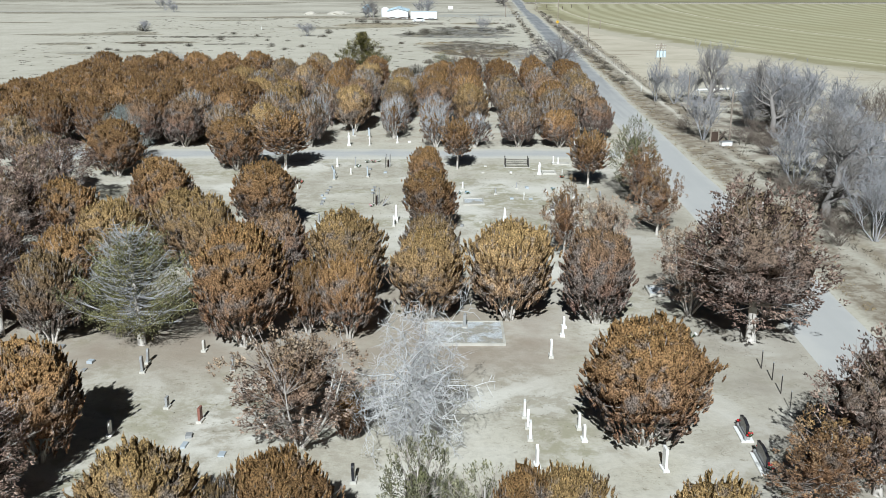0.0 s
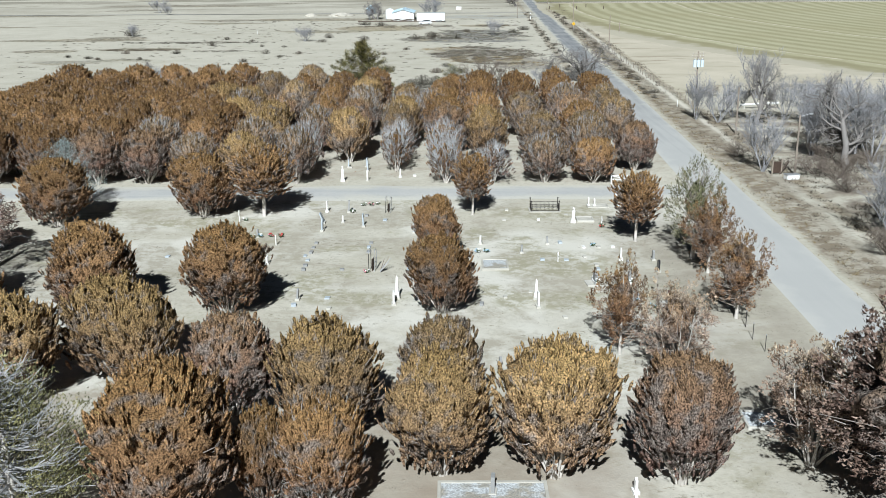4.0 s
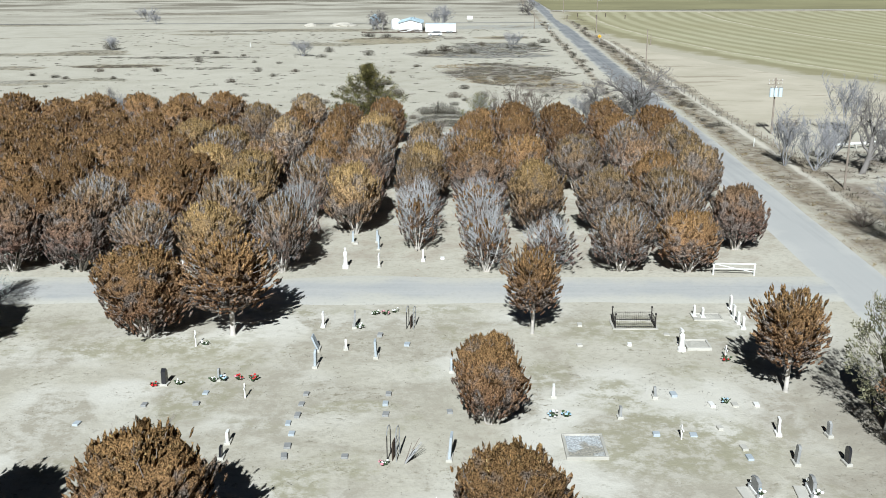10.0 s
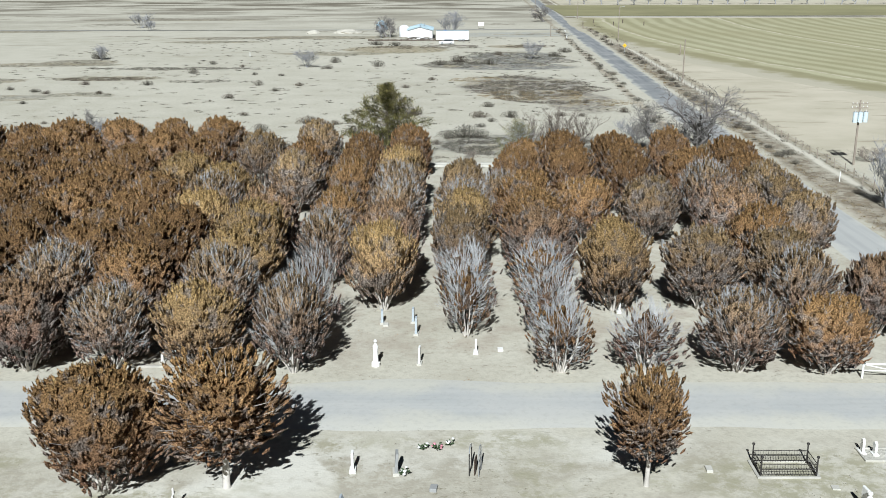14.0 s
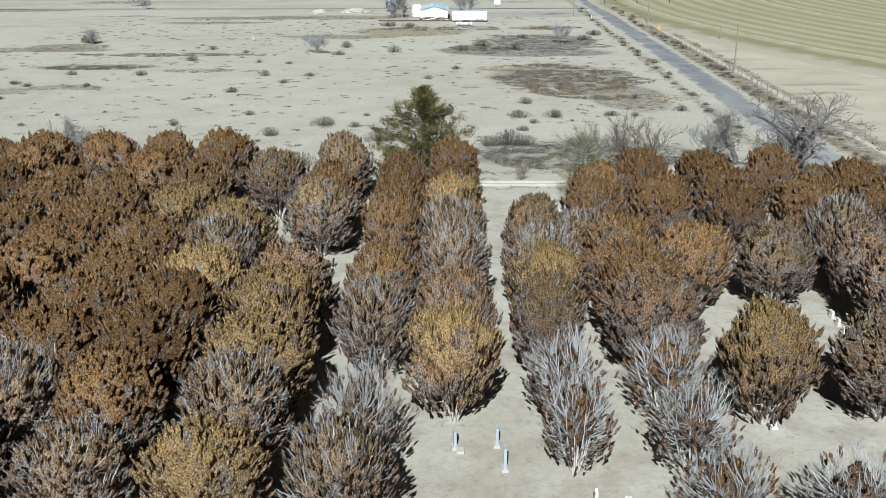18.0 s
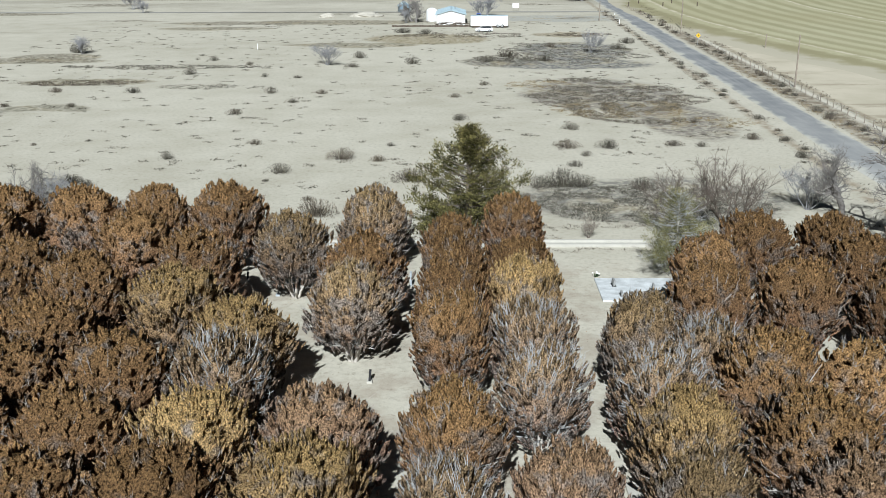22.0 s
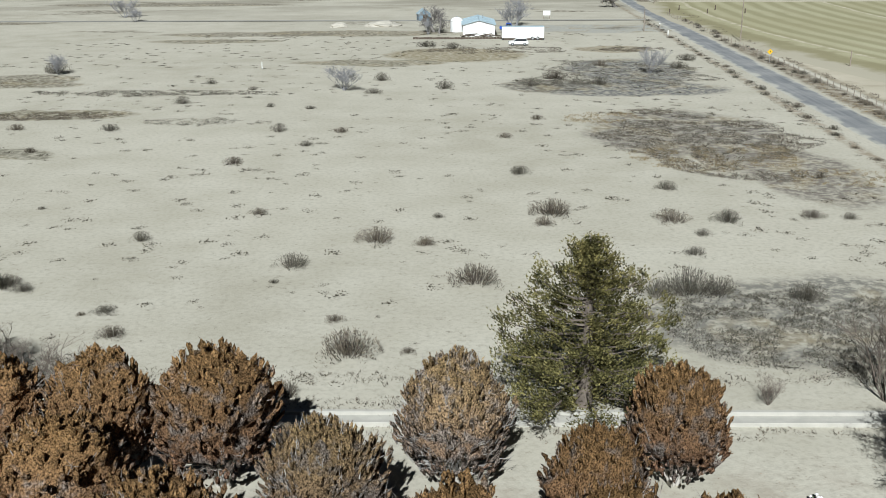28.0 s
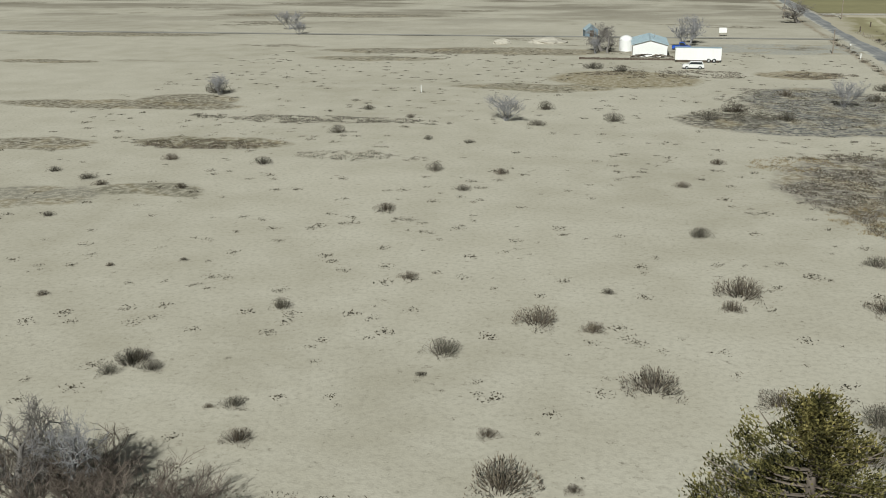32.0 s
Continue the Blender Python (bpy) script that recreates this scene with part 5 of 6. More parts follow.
FAR = [(-43.8, 279.4, 2.2), (-49.0, 289.0, 2.4), (-40.2, 288.3, 2.1), (-68.4, 311.7, 2.8), (-72.8, 289.6, 2.8), (-78.4, 275.5, 1.7), (-92.4, 278.5, 2.4), (-89.1, 275.7, 2.0), (-98.8, 281.7, 1.9), (-17.6, 284.5, 2.0), (-12.3, 297.7, 2.2),
       (-26.3, 326.8, 3.6), (-38.3, 321.8, 3.2), (-38.0, 336.4, 3.0), (-68.6, 332.5, 2.2), (-47.1, 306.9, 1.8), (-53.5, 308.5, 1.4), (-59.7, 325.5, 1.7), (-86.4, 290.4, 2.4), (-102.4, 346.8, 5.0), (-25.0, 386.0, 4.0), (-31.0, 390.0, 5.0)]
EAST = [(-1.4, 257.0, 2.6), (-3.3, 244.7, 3.4), (1.9, 244.5, 3.0), (-3.4, 234.6, 2.0), (-1.4, 240.1, 1.6), (10.6, 246.0, 2.6), (14.1, 245.4, 1.7), (-8.4, 224.4, 3.6), (-6.0, 225.0, 4.2), (-3.8, 224.8, 3.4), (-10.3, 219.4, 1.8), (2.6, 223.5, 3.0), (29.1, 307.5, 2.2), (24.4, 364.1, 4.4), (1.4, 331.0, 4.0), (-6.0, 338.0, 5.0), (-11.0, 330.0, 4.0),
        (20.0, 352.0, 4.0), (5.0, 356.0, 3.6), (17.0, 262.0, 1.6), (22.0, 250.0, 2.4), (25.0, 239.0, 2.2)]
for x, y, w in NEAR + FAR + EAST:
    bush(x, y, w, rnd.uniform(0.75, 1.15))
# weeds along both sides of the road
for k in range(74):
    y = 206 + 3.4 * k + rnd.uniform(-1.6, 1.6)
    if noise.noise(Vector((1, y * 0.06, 6))) > -0.25:
        bush(road_x(y) + rnd.uniform(4.6, 7.6), y, rnd.uniform(0.9, 2.6), rnd.uniform(0.7, 1.0))
    if k % 2 and y > 225:
        bush(road_x(y) - rnd.uniform(5.0, 7.2), y, rnd.uniform(0.8, 2.2), rnd.uniform(0.6, 0.9))
for x, y, h, w, kind in ((-43.7, 325.0, 4.4, 8.0, "vase0"), (-101.1, 344.5, 4.0, 6.0, "vase1"), (13.1, 345.0, 5.0, 6.5, "vase2"), (-5.6, 206.0, 2.0, 2.2, "brownvase0"), (-28.5, 419.0, 6.5, 8.0, "bare1"), (-31.5, 417.0, 4.0, 4.0, "vase1"), (-6.8, 441.6, 8.0, 11.0, "bare2"), (31.0, 505.0, 7.0, 12.0, "bare0"), (-8.5, 434.0, 6.5, 8.0, "vase1"), (-30.0, 423.0, 7.0, 9.0, "bare0"), (-128.0, 470.0, 6.0, 9.0, "vase0"), (-120.0, 455.0, 4.0, 7.0, "vase2")):
    tree(kind, x, y, h, w, "leafless grey shrub tree on open sand", "bare_tree", "bare trees of the open land")


def scatter(name, spots, mat, label, seed, blades=6, size=(0.12, 0.34), spread=0.2, category="weeds", flat=0.5, wide=(0.12, 0.28)):
    """Small tufts, too many to count, in one mesh."""
    rng = np.random.RandomState(seed)
    p = np.repeat(np.array(spots), blades, 0)
    k = len(p)
    a = rng.uniform(0, 6.28, k)
    r = rng.uniform(0, 1, k) * spread * p[:, 2]
    ln = rng.uniform(*size, k) * p[:, 2]
    b = a + rng.uniform(-2.6, 2.6, k)
    d = unit(np.stack([np.cos(b), np.sin(b), np.full(k, flat * 2)], 1) + rng.normal(size=(k, 3)) * 0.3)
    d[:, 2] = np.abs(d[:, 2])
    c = np.stack([p[:, 0] + np.cos(a) * r, p[:, 1] + np.sin(a) * r, np.full(k, 0.01)], 1) + d * (ln * 0.5)[:, None]
    s = unit(np.cross(d, rng.normal(size=(k, 3))))
    soup = Soup()
    soup.sprays(c, d, s, ln, ln * rng.uniform(*wide, k))
    return tagged(new(name, soup.mesh(name, mat)), label, category, kind="stuff")


def oval_spots(rng, cx, cy, rx, ry, count, lo=0.6, hi=1.4):
    out = []
    while len(out) < count:
        u, v = rng.uniform(-1, 1), rng.uniform(-1, 1)
        x, y = cx + rx * u, cy + ry * v
        edge = 0.8 + 0.45 * noise.noise(Vector((x * 0.12, y * 0.12, 0)))
        if math.hypot(u, v) < edge and noise.noise(Vector((x * 0.35, y * 0.35, 5))) > -0.18:
            out.append((x, y, rng.uniform(lo, hi)))
    return out


wr = random.Random(31)
spots = []
while len(spots) < 1300:
    x, y = wr.uniform(-120, 26), wr.uniform(207, 420)
    if noise.noise(Vector((x * 0.06, y * 0.06, 1))) + 0.8 * noise.noise(Vector((x * 0.25, y * 0.25, 8))) > wr.uniform(-0.7, 1.0):
        spots.append((x, y, wr.uniform(0.8, 2.4) ** 1.2))
scatter("weed_tufts", spots, M["lowweed"], "small dark weed tufts over the sand", 1, 40, (0.05, 0.1), 0.36, flat=0.2, wide=(0.35, 0.7))
brown, grey, gold = [], [], []
brown += oval_spots(wr, 9, 283, 16, 23, 2000, 0.6, 1.9)
grey += oval_spots(wr, 9, 283, 16, 23, 1600, 0.6, 1.7)
grey += oval_spots(wr, 7, 346, 19, 24, 2800, 0.6, 1.4)
grey += oval_spots(wr, 2, 217, 15, 10, 3000)
grey += oval_spots(wr, -7, 334, 10, 6, 500, 0.8, 1.5)
brown += oval_spots(wr, -13, 383, 22, 7, 900, 0.8, 1.5)
brown += oval_spots(wr, 16, 384, 9, 6, 500, 0.8, 1.5)
brown += oval_spots(wr, -86, 300, 14, 4, 900)
grey += oval_spots(wr, -62, 296, 16, 3, 300)
grey += oval_spots(wr, -78, 322, 26, 4, 1000, 0.8, 1.6)
for x0, x1, y0, n in ((-60, 25, 209.5, 700), (-40, -8, 205.9, 260), (-45, 12, 202.4, 260)):
    brown += [(wr.uniform(x0, x1), y0 + wr.gauss(0, 0.5), wr.uniform(0.5, 1.3)) for _ in range(n)]
for k in range(4200):
    y = wr.uniform(60, 480)
    off = wr.choice([4.8, 5.4, 6.2, 7.0, 7.8, 10.4, 10.9]) + wr.gauss(0, 0.5)
    if noise.noise(Vector((off * 0.3, y * 0.16, 3))) > wr.uniform(-0.35, 0.35):
        brown.append((road_x(y) + off, y, wr.uniform(0.7, 2.3 if off > 8.5 else 1.2)))
for k in range(3200):
    x, y = wr.uniform(38.5, 74), wr.uniform(98, 190)
    if noise.noise(Vector((x * 0.12, y * 0.12, 7))) > wr.uniform(-0.5, 0.3) and x > 38 + (y - 98) * 0.02:
        brown.append((x, y, wr.uniform(0.8, 2.4)))
for k in range(900):
    y = wr.uniform(212, 470)
    if noise.noise(Vector((2, y * 0.14, 3))) > wr.uniform(-0.3, 0.3):
        grey.append((road_x(y) - wr.uniform(4.6, 7.4), y, wr.uniform(0.7, 2.0)))
gold += oval_spots(wr, 8, 272, 16, 8, 800) + oval_spots(wr, -2, 298, 8, 5, 260) + oval_spots(wr, 20, 262, 8, 5, 220)
gold += [(road_x(y) + wr.gauss(4.6, 0.8), y, wr.uniform(0.5, 1.3)) for y in (wr.uniform(70, 330) for _ in range(900))]
scatter("dry_brush", brown, M["weed"], "brown dry brush and weeds", 2, 10, (0.1, 0.26), 0.4)
scatter("grey_brush", grey, M["greenweed"], "grey weed cover on sand", 3, 10, (0.1, 0.25), 0.4)
scatter("straw_grass", gold, M["straw"], "straw-coloured dead grass", 4, 9, (0.12, 0.28), 0.4)
lawn = []
while len(lawn) < 7000:
    x, y = wr.uniform(-45, 25), wr.uniform(36, 131)
    if noise.noise(Vector((x * 0.09, y * 0.09, 4))) + 0.6 * noise.noise(Vector((x * 0.4, y * 0.4, 2))) > wr.uniform(-0.2, 0.8):
        lawn.append((x, y, wr.uniform(0.4, 1.0)))
scatter("dry_grass", lawn, M["weed"], "patchy dry grass among the graves", 6, 5, (0.06, 0.15), 0.4, "grass", 0.25)
litter = [(x + wr.gauss(0, 1.6), y + wr.gauss(0, 1.6), wr.uniform(0.5, 1.2)) for x in COLS.values() if x > -45 for y in (137.2 + 5.97 * j for j in range(11)) for _ in range(14)]
scatter("leaf_litter", litter, M["rust"], "fallen brown sprays under the trees", 7, 3, (0.06, 0.16), 0.6, "litter", 0.1)

# ---- graves ----
gr = random.Random(12)


def solid(name, bm, mat, x, y, rz, label, category, group="", z=0.0):
    me = bpy.data.meshes.new(name)
    bm.to_mesh(me)
    bm.free()
    me.materials.append(mat)
    ob = new(name, me)
    ob.matrix_basis = pose(x, y, z, 0, 0, rz)
    return tagged(ob, label, category, group)


def outline(w, h, top):
    """The front of a headstone: round, pointed, flat or shouldered at its top."""
    a = w / 2
    if top == "round":
        arc = [(a * math.cos(t), h - a * 0.8 + a * 0.8 * math.sin(t)) for t in np.linspace(0, math.pi, 9)]
        return [(-a, 0), (a, 0)] + arc
    if top == "point":
        return [(-a, 0), (a, 0), (a, h * 0.82), (0, h), (-a, h * 0.82)]
    if top == "serp":
        arc = [(a - w * t, h * (0.86 + 0.14 * math.sin(math.pi * t) ** 2)) for t in np.linspace(0, 1, 9)]
        return [(-a, 0), (a, 0)] + arc
    return [(-a, 0), (a, 0), (a, h), (-a, h)]


def headstone(x, y, h=0.9, w=0.45, d=0.12, mat="marble", base="concrete", top="round", rz=None, label="", lean=0.0):
    rz = 90 + gr.uniform(-7, 7) if rz is None else rz
    words = {"marble": "white marble", "granite": "grey granite", "bluestone": "blue-grey stone", "black": "polished black granite", "redstone": "red-brown granite", "concrete": "pale concrete"}[mat]
    shape = {"round": "round-topped", "point": "pointed", "serp": "curved-top", "flat": "square"}[top]
    root = thing("headstone", x, y, 0, rz, label or f"{shape} {words} headstone on a low base", "headstone", "headstones")
    part("plinth", box(-w / 2 - 0.1, w / 2 + 0.1, -d / 2 - 0.1, d / 2 + 0.1, -0.06, 0.14, 0.015), M[base], root)
    m = pose(0, 0, 0.13, lean)
    part("stone", profile(outline(w, h, top), -d / 2, d / 2, 0.012), M[mat], root, m=m)
    return root


def marker(x, y, w=0.6, l=0.4, mat="granite", h=0.1, rz=None):
    words = {"marble": "white", "granite": "grey", "bluestone": "blue-grey", "concrete": "pale concrete"}[mat]
    solid("grave_marker", box(-w / 2, w / 2, -l / 2, l / 2, -0.05, h, 0.015), M[mat], x, y, 90 + gr.uniform(-8, 8) if rz is None else rz, f"low {words} flat grave marker", "grave marker", "flat grave markers")


def obelisk(x, y, h=1.8, w=0.4):
    root = thing("obelisk", x, y, 0, gr.uniform(-5, 5), "tall pointed white marble obelisk", "headstone", "headstones")
    part("plinth", box(-w * 0.8, w * 0.8, -w * 0.8, w * 0.8, -0.06, 0.2, 0.02), M["concrete"], root)
    part("pedestal", box(-w * 0.6, w * 0.6, -w * 0.6, w * 0.6, 0.2, 0.55, 0.02), M["marble"], root)
    bm = bmesh.new()
    bmesh.ops.create_cone(bm, cap_ends=True, segments=4, radius1=w * 0.62, radius2=w * 0.36, depth=h - 0.75, matrix=Matrix.Translation((0, 0, 0.55 + (h - 0.75) / 2)) @ Matrix.Rotation(math.pi / 4, 4, "Z"))
    part("shaft", bm, M["marble"], root)
    bm = bmesh.new()
    bmesh.ops.create_cone(bm, cap_ends=True, segments=4, radius1=w * 0.36, radius2=0.01, depth=0.2, matrix=Matrix.Translation((0, 0, h - 0.1)) @ Matrix.Rotation(math.pi / 4, 4, "Z"))
    part("cap", bm, M["marble"], root)


def cross(x, y, h=1.1, mat="marble", rz=90, label="white cross standing on sand"):
    root = thing("grave_cross", x, y, 0, rz + gr.uniform(-8, 8), label, "cross", "grave crosses")
    part("upright", box(-0.05, 0.05, -0.04, 0.04, -0.1, h, 0.008), M[mat], root)
    part("crossbar", box(-0.3, 0.3, -0.035, 0.035, h * 0.66, h * 0.66 + 0.1, 0.008), M[mat], root)


def flowers(x, y, mats, n=10, r=0.3, z=0.0, label="bunch of faded artificial flowers"):
    """A bunch of flower heads on leaves."""
    root = thing("flower_bunch", x, y, z, gr.uniform(0, 360), label, "flowers", "grave flowers")
    bm = bmesh.new()
    for k in range(12):
        a = gr.uniform(0, 6.28)
        rod((0, 0, 0), (r * math.cos(a) * gr.uniform(0.4, 1), r * math.sin(a) * gr.uniform(0.4, 1), gr.uniform(0.12, 0.35)), 0.012, 0.03, 4, bm, False)
    part("stalk_bundle", bm, M["leaf"], root)
    for m in mats:
        for k in range(max(3, n // 2)):
            bm = bmesh.new()
            a, q = gr.uniform(0, 6.28), r * math.sqrt(gr.random())
            bmesh.ops.create_icosphere(bm, subdivisions=1, radius=gr.uniform(0.06, 0.11), matrix=Matrix.Translation((q * math.cos(a), q * math.sin(a), gr.uniform(0.14, 0.36))) @ Matrix.Diagonal((1, 1, 0.7, 1)))
            part("blossom", bm, M[m], root)


def plot(x0, x1, y0, y1, fill="gravel", kerb="concrete", h=0.18, t=0.16, divide=None, label="grave plot with pale kerbs and white gravel"):
    root = thing("grave_plot", (x0 + x1) / 2, (y0 + y1) / 2, 0, 0, label, "grave plot", "kerbed grave plots")
    a, b = (x1 - x0) / 2, (y1 - y0) / 2
    part("kerb", box(-a, a, -b, -b + t, -0.1, h, 0.015), M[kerb], root)
    part("kerb", box(-a, a, b - t, b, -0.1, h, 0.015), M[kerb], root)
    part("kerb", box(-a, -a + t, -b + t, b - t, -0.1, h - 0.004, 0.015), M[kerb], root)
    part("kerb", box(a - t, a, -b + t, b - t, -0.1, h - 0.004, 0.015), M[kerb], root)
    if fill:
        bm = bmesh.new()
        nx, ny = 24, 20
        grid = [[bm.verts.new((-a + t + (2 * a - 2 * t) * i / nx, -b + t + (2 * b - 2 * t) * j / ny, h * 0.55 + 0.03 * noise.noise(Vector((i * 0.7, j * 0.7, x0))))) for i in range(nx + 1)] for j in range(ny + 1)]
        for j in range(ny):
            for i in range(nx):
                bm.faces.new((grid[j][i], grid[j][i + 1], grid[j + 1][i + 1], grid[j + 1][i]))
        part("filling", bm, M[fill], root)
    if divide is not None:
        part("kerb", box(divide - t / 2, divide + t / 2, -b + t, b - t, -0.1, h - 0.008, 0.01), M[kerb], root)


def monument(x, y, mat="granite", base="concrete", w=1.1, h=0.75, slab=True, blooms=("red",), rz=90, vase=True):
    words = {"black": "polished black granite", "granite": "grey granite", "marble": "white marble", "redstone": "red-brown granite"}[mat]
    root = thing("grave_monument", x, y, 0, rz + gr.uniform(-6, 6), f"wide {words} monument on a pale base", "monument", "grave monuments")
    part("base_slab", box(-w / 2 - 0.25, w / 2 + 0.25, -0.35, 0.75 if slab else 0.35, -0.05, 0.12, 0.015), M[base], root)
    part("plinth", box(-w / 2 - 0.1, w / 2 + 0.1, -0.16, 0.16, 0.12, 0.3, 0.015), M["granite" if mat != "granite" else "marble"], root)
    part("tablet", profile(outline(w, h, "serp"), -0.09, 0.09, 0.012), M[mat], root, m=pose(0, 0, 0.3))
    if vase:
        for s in (-1, 1):
            part("vase", rod((s * (w / 2 + 0.12), 0.12, 0.12), (s * (w / 2 + 0.12), 0.12, 0.36), 0.06, 0.09, 10), M["granite"], root)
    if blooms:
        flowers(x + 0.1, y - (w / 2 + 0.1), blooms, 8, 0.2, 0.3, "bright flower bunch beside a monument")
        flowers(x + 0.1, y + (w / 2 + 0.1), blooms, 8, 0.2, 0.3, "bright flower bunch beside a monument")


# white tablets
for x, y, h in ((7.3, 62.2, 1.15), (4.8, 53.1, 0.95), (4.9, 51.8, 1.0), (4.9, 50.3, 1.0), (5.0, 47.3, 1.15), (7.8, 51.6, 0.85), (7.9, 50.2, 0.85), (11.7, 46.9, 1.2), (8.5, 66.0, 0.7), (8.8, 67.7, 0.7), (-18.8, 50.8, 0.8), (-13.4, 123.9, 1.0), (-11.3, 119.5, 0.6),
                (6.2, 94.8, 1.1), (14.5, 106.8, 0.9), (17.3, 127.3, 1.1), (17.1, 125.6, 0.9), (17.1, 124.4, 0.8), (17.2, 123.4, 0.8), (14.2, 125.9, 0.8), (14.8, 125.7, 0.7), (4.6, 148.2, 0.7), (-10.3, 138.3, 1.1), (-6.5, 140.2, 0.9)):
    headstone(x, y, h, h * gr.uniform(0.4, 0.5), 0.14, "marble", "marble" if gr.random() < 0.6 else "concrete", gr.choice(["round", "flat", "point"]))
# grey, blue-grey and dark stones
for x, y, h, mat, top in ((-19.6, 61.1, 0.9, "granite", "round"), (-19.5, 59.6, 1.0, "granite", "round"), (-16.3, 63.1, 0.7, "concrete", "round"), (-13.7, 59.8, 0.9, "granite", "flat"), (-16.5, 54.3, 0.6, "granite", "flat"), (-11.1, 123.7, 1.1, "granite", "flat"),
                          (-9.1, 118.1, 1.1, "bluestone", "flat"), (-13.0, 116.5, 1.1, "bluestone", "round"), (-4.1, 104.0, 1.3, "bluestone", "flat"), (-12.5, 96.6, 0.8, "granite", "round"), (-4.9, 95.5, 0.9, "marble", "flat"), (8.5, 111.7, 0.6, "granite", "round"),
                          (5.9, 108.9, 0.6, "granite", "flat"), (14.4, 103.4, 1.0, "granite", "round"), (17.3, 106.6, 0.8, "granite", "serp"), (17.1, 103.4, 0.9, "black", "round"), (-16.5, 104.0, 0.6, "black", "flat"), (2.7, 83.2, 0.7, "granite", "serp"),
                          (-4.6, 45.7, 0.9, "black", "round"), (-14.1, 52.5, 0.8, "redstone", "flat"), (-34.4, 194.1, 0.8, "black", "serp"), (-23.2, 175.9, 0.7, "black", "round"), (-6.5, 181.2, 0.9, "granite", "flat")):
    headstone(x, y, h, h * gr.uniform(0.45, 0.6), 0.15, mat, "concrete", top, lean=gr.uniform(-6, 6))
for x, y, h, mat in ((-10.7, 143.7, 1.2, "bluestone"), (-11.0, 146.2, 1.0, "bluestone"), (-13.3, 146.0, 0.9, "bluestone"), (11.3, 165.0, 0.9, "granite"), (-21.3, 193.1, 1.1, "bluestone"), (-27.5, 138.6, 0.5, "marble"), (2.3, 111.9, 0.6, "marble"), (-16.5, 105.8, 0.6, "marble"), (13.9, 164.9, 0.4, "marble"), (13.8, 163.4, 0.4, "marble"), (13.6, 161.8, 0.4, "marble"), (21.0, 195.0, 0.9, "marble"), (21.7, 194.6, 0.9, "marble"), (19.4, 193.6, 0.6, "marble")):
    headstone(x, y, h, 0.5, 0.16, mat, "concrete", "flat")
headstone(11.2, 146.3, 0.9, 1.0, 0.2, "granite", "concrete", "serp", label="wide dark grey headstone beneath the trees")
obelisk(-4.7, 96.8, 1.9, 0.3)
obelisk(6.2, 96.5, 1.7, 0.3)
cross(-16.7, 111.6, 1.0)
cross(-21.8, 120.0, 1.2)
cross(14.4, 117.7, 1.0)
cross(8.9, 106.2, 0.9, label="plain white wooden cross on dry grass")
cross(-15.6, 90.9, 1.3, "iron", 90, "dark iron cross beside a juniper")
# flat markers
for x, y in ((-13.0, 112.1), (-13.1, 110.7), (-13.1, 109.1), (-13.5, 108.1), (-13.1, 106.8), (-13.1, 105.3), (-13.1, 104.1), (-9.1, 122.0), (-7.1, 120.3), (-7.9, 112.1), (-8.0, 110.7), (-7.9, 109.3), (-9.8, 104.1), (-4.1, 109.6), (1.9, 95.3), (-12.6, 95.2), (-14.3, 50.6), (-23.4, 61.1), (-23.4, 59.8), (-26.3, 63.7), (-19.5, 110.7), (-19.3, 112.3), (-22.6, 110.5)):
    marker(x, y, gr.uniform(0.42, 0.6), gr.uniform(0.28, 0.4), gr.choice(["granite", "granite", "bluestone"]), gr.uniform(0.08, 0.2))
for x, y in ((-25.8, 108.0), (4.9, 120.1), (5.4, 124.0), (11.4, 122.2), (8.4, 120.2), (9.7, 112.0), (11.7, 110.6), (13.1, 110.6), (14.4, 110.6), (7.6, 106.7), (9.7, 106.7), (11.4, 107.5), (12.1, 105.1), (12.1, 104.0), (-9.8, 94.5), (-10.2, 96.9), (-14.3, 49.5), (-12.0, 48.5), (-13.0, 145.5), (-4.8, 140.7), (-27.2, 140.1), (-31.5, 191.3), (-8.9, 173.1), (5.9, 98.2), (3.8, 97.0), (8.0, 92.5)):
    marker(x, y, gr.uniform(0.42, 0.65), gr.uniform(0.28, 0.42), gr.choice(["marble", "concrete", "bluestone"]), gr.uniform(0.06, 0.16))
# upright tilted ledger
headstone(-13.2, 119.4, 1.0, 0.7, 0.12, "bluestone", "concrete", "flat", lean=-22, label="leaning blue-grey slab headstone")
headstone(-4.0, 115.7, 0.8, 0.5, 0.12, "bluestone", "concrete", "round")
monument(17.0, 50.8, "black", "marble", 1.4, 0.75, False)
monument(17.0, 47.4, "black", "marble", 1.9, 0.8, False)
monument(11.3, 100.2, "granite", "concrete", 0.9, 0.7, True, ("white", "bluepetal"))
monument(14.1, 100.2, "granite", "concrete", 0.9, 0.75, True, ("white",))
monument(13.8, 95.6, "black", "concrete", 1.0, 0.8, True, ("bluepetal", "white"))
monument(16.3, 94.9, "redstone", "concrete", 1.2, 0.85, True, ("white", "pink"))
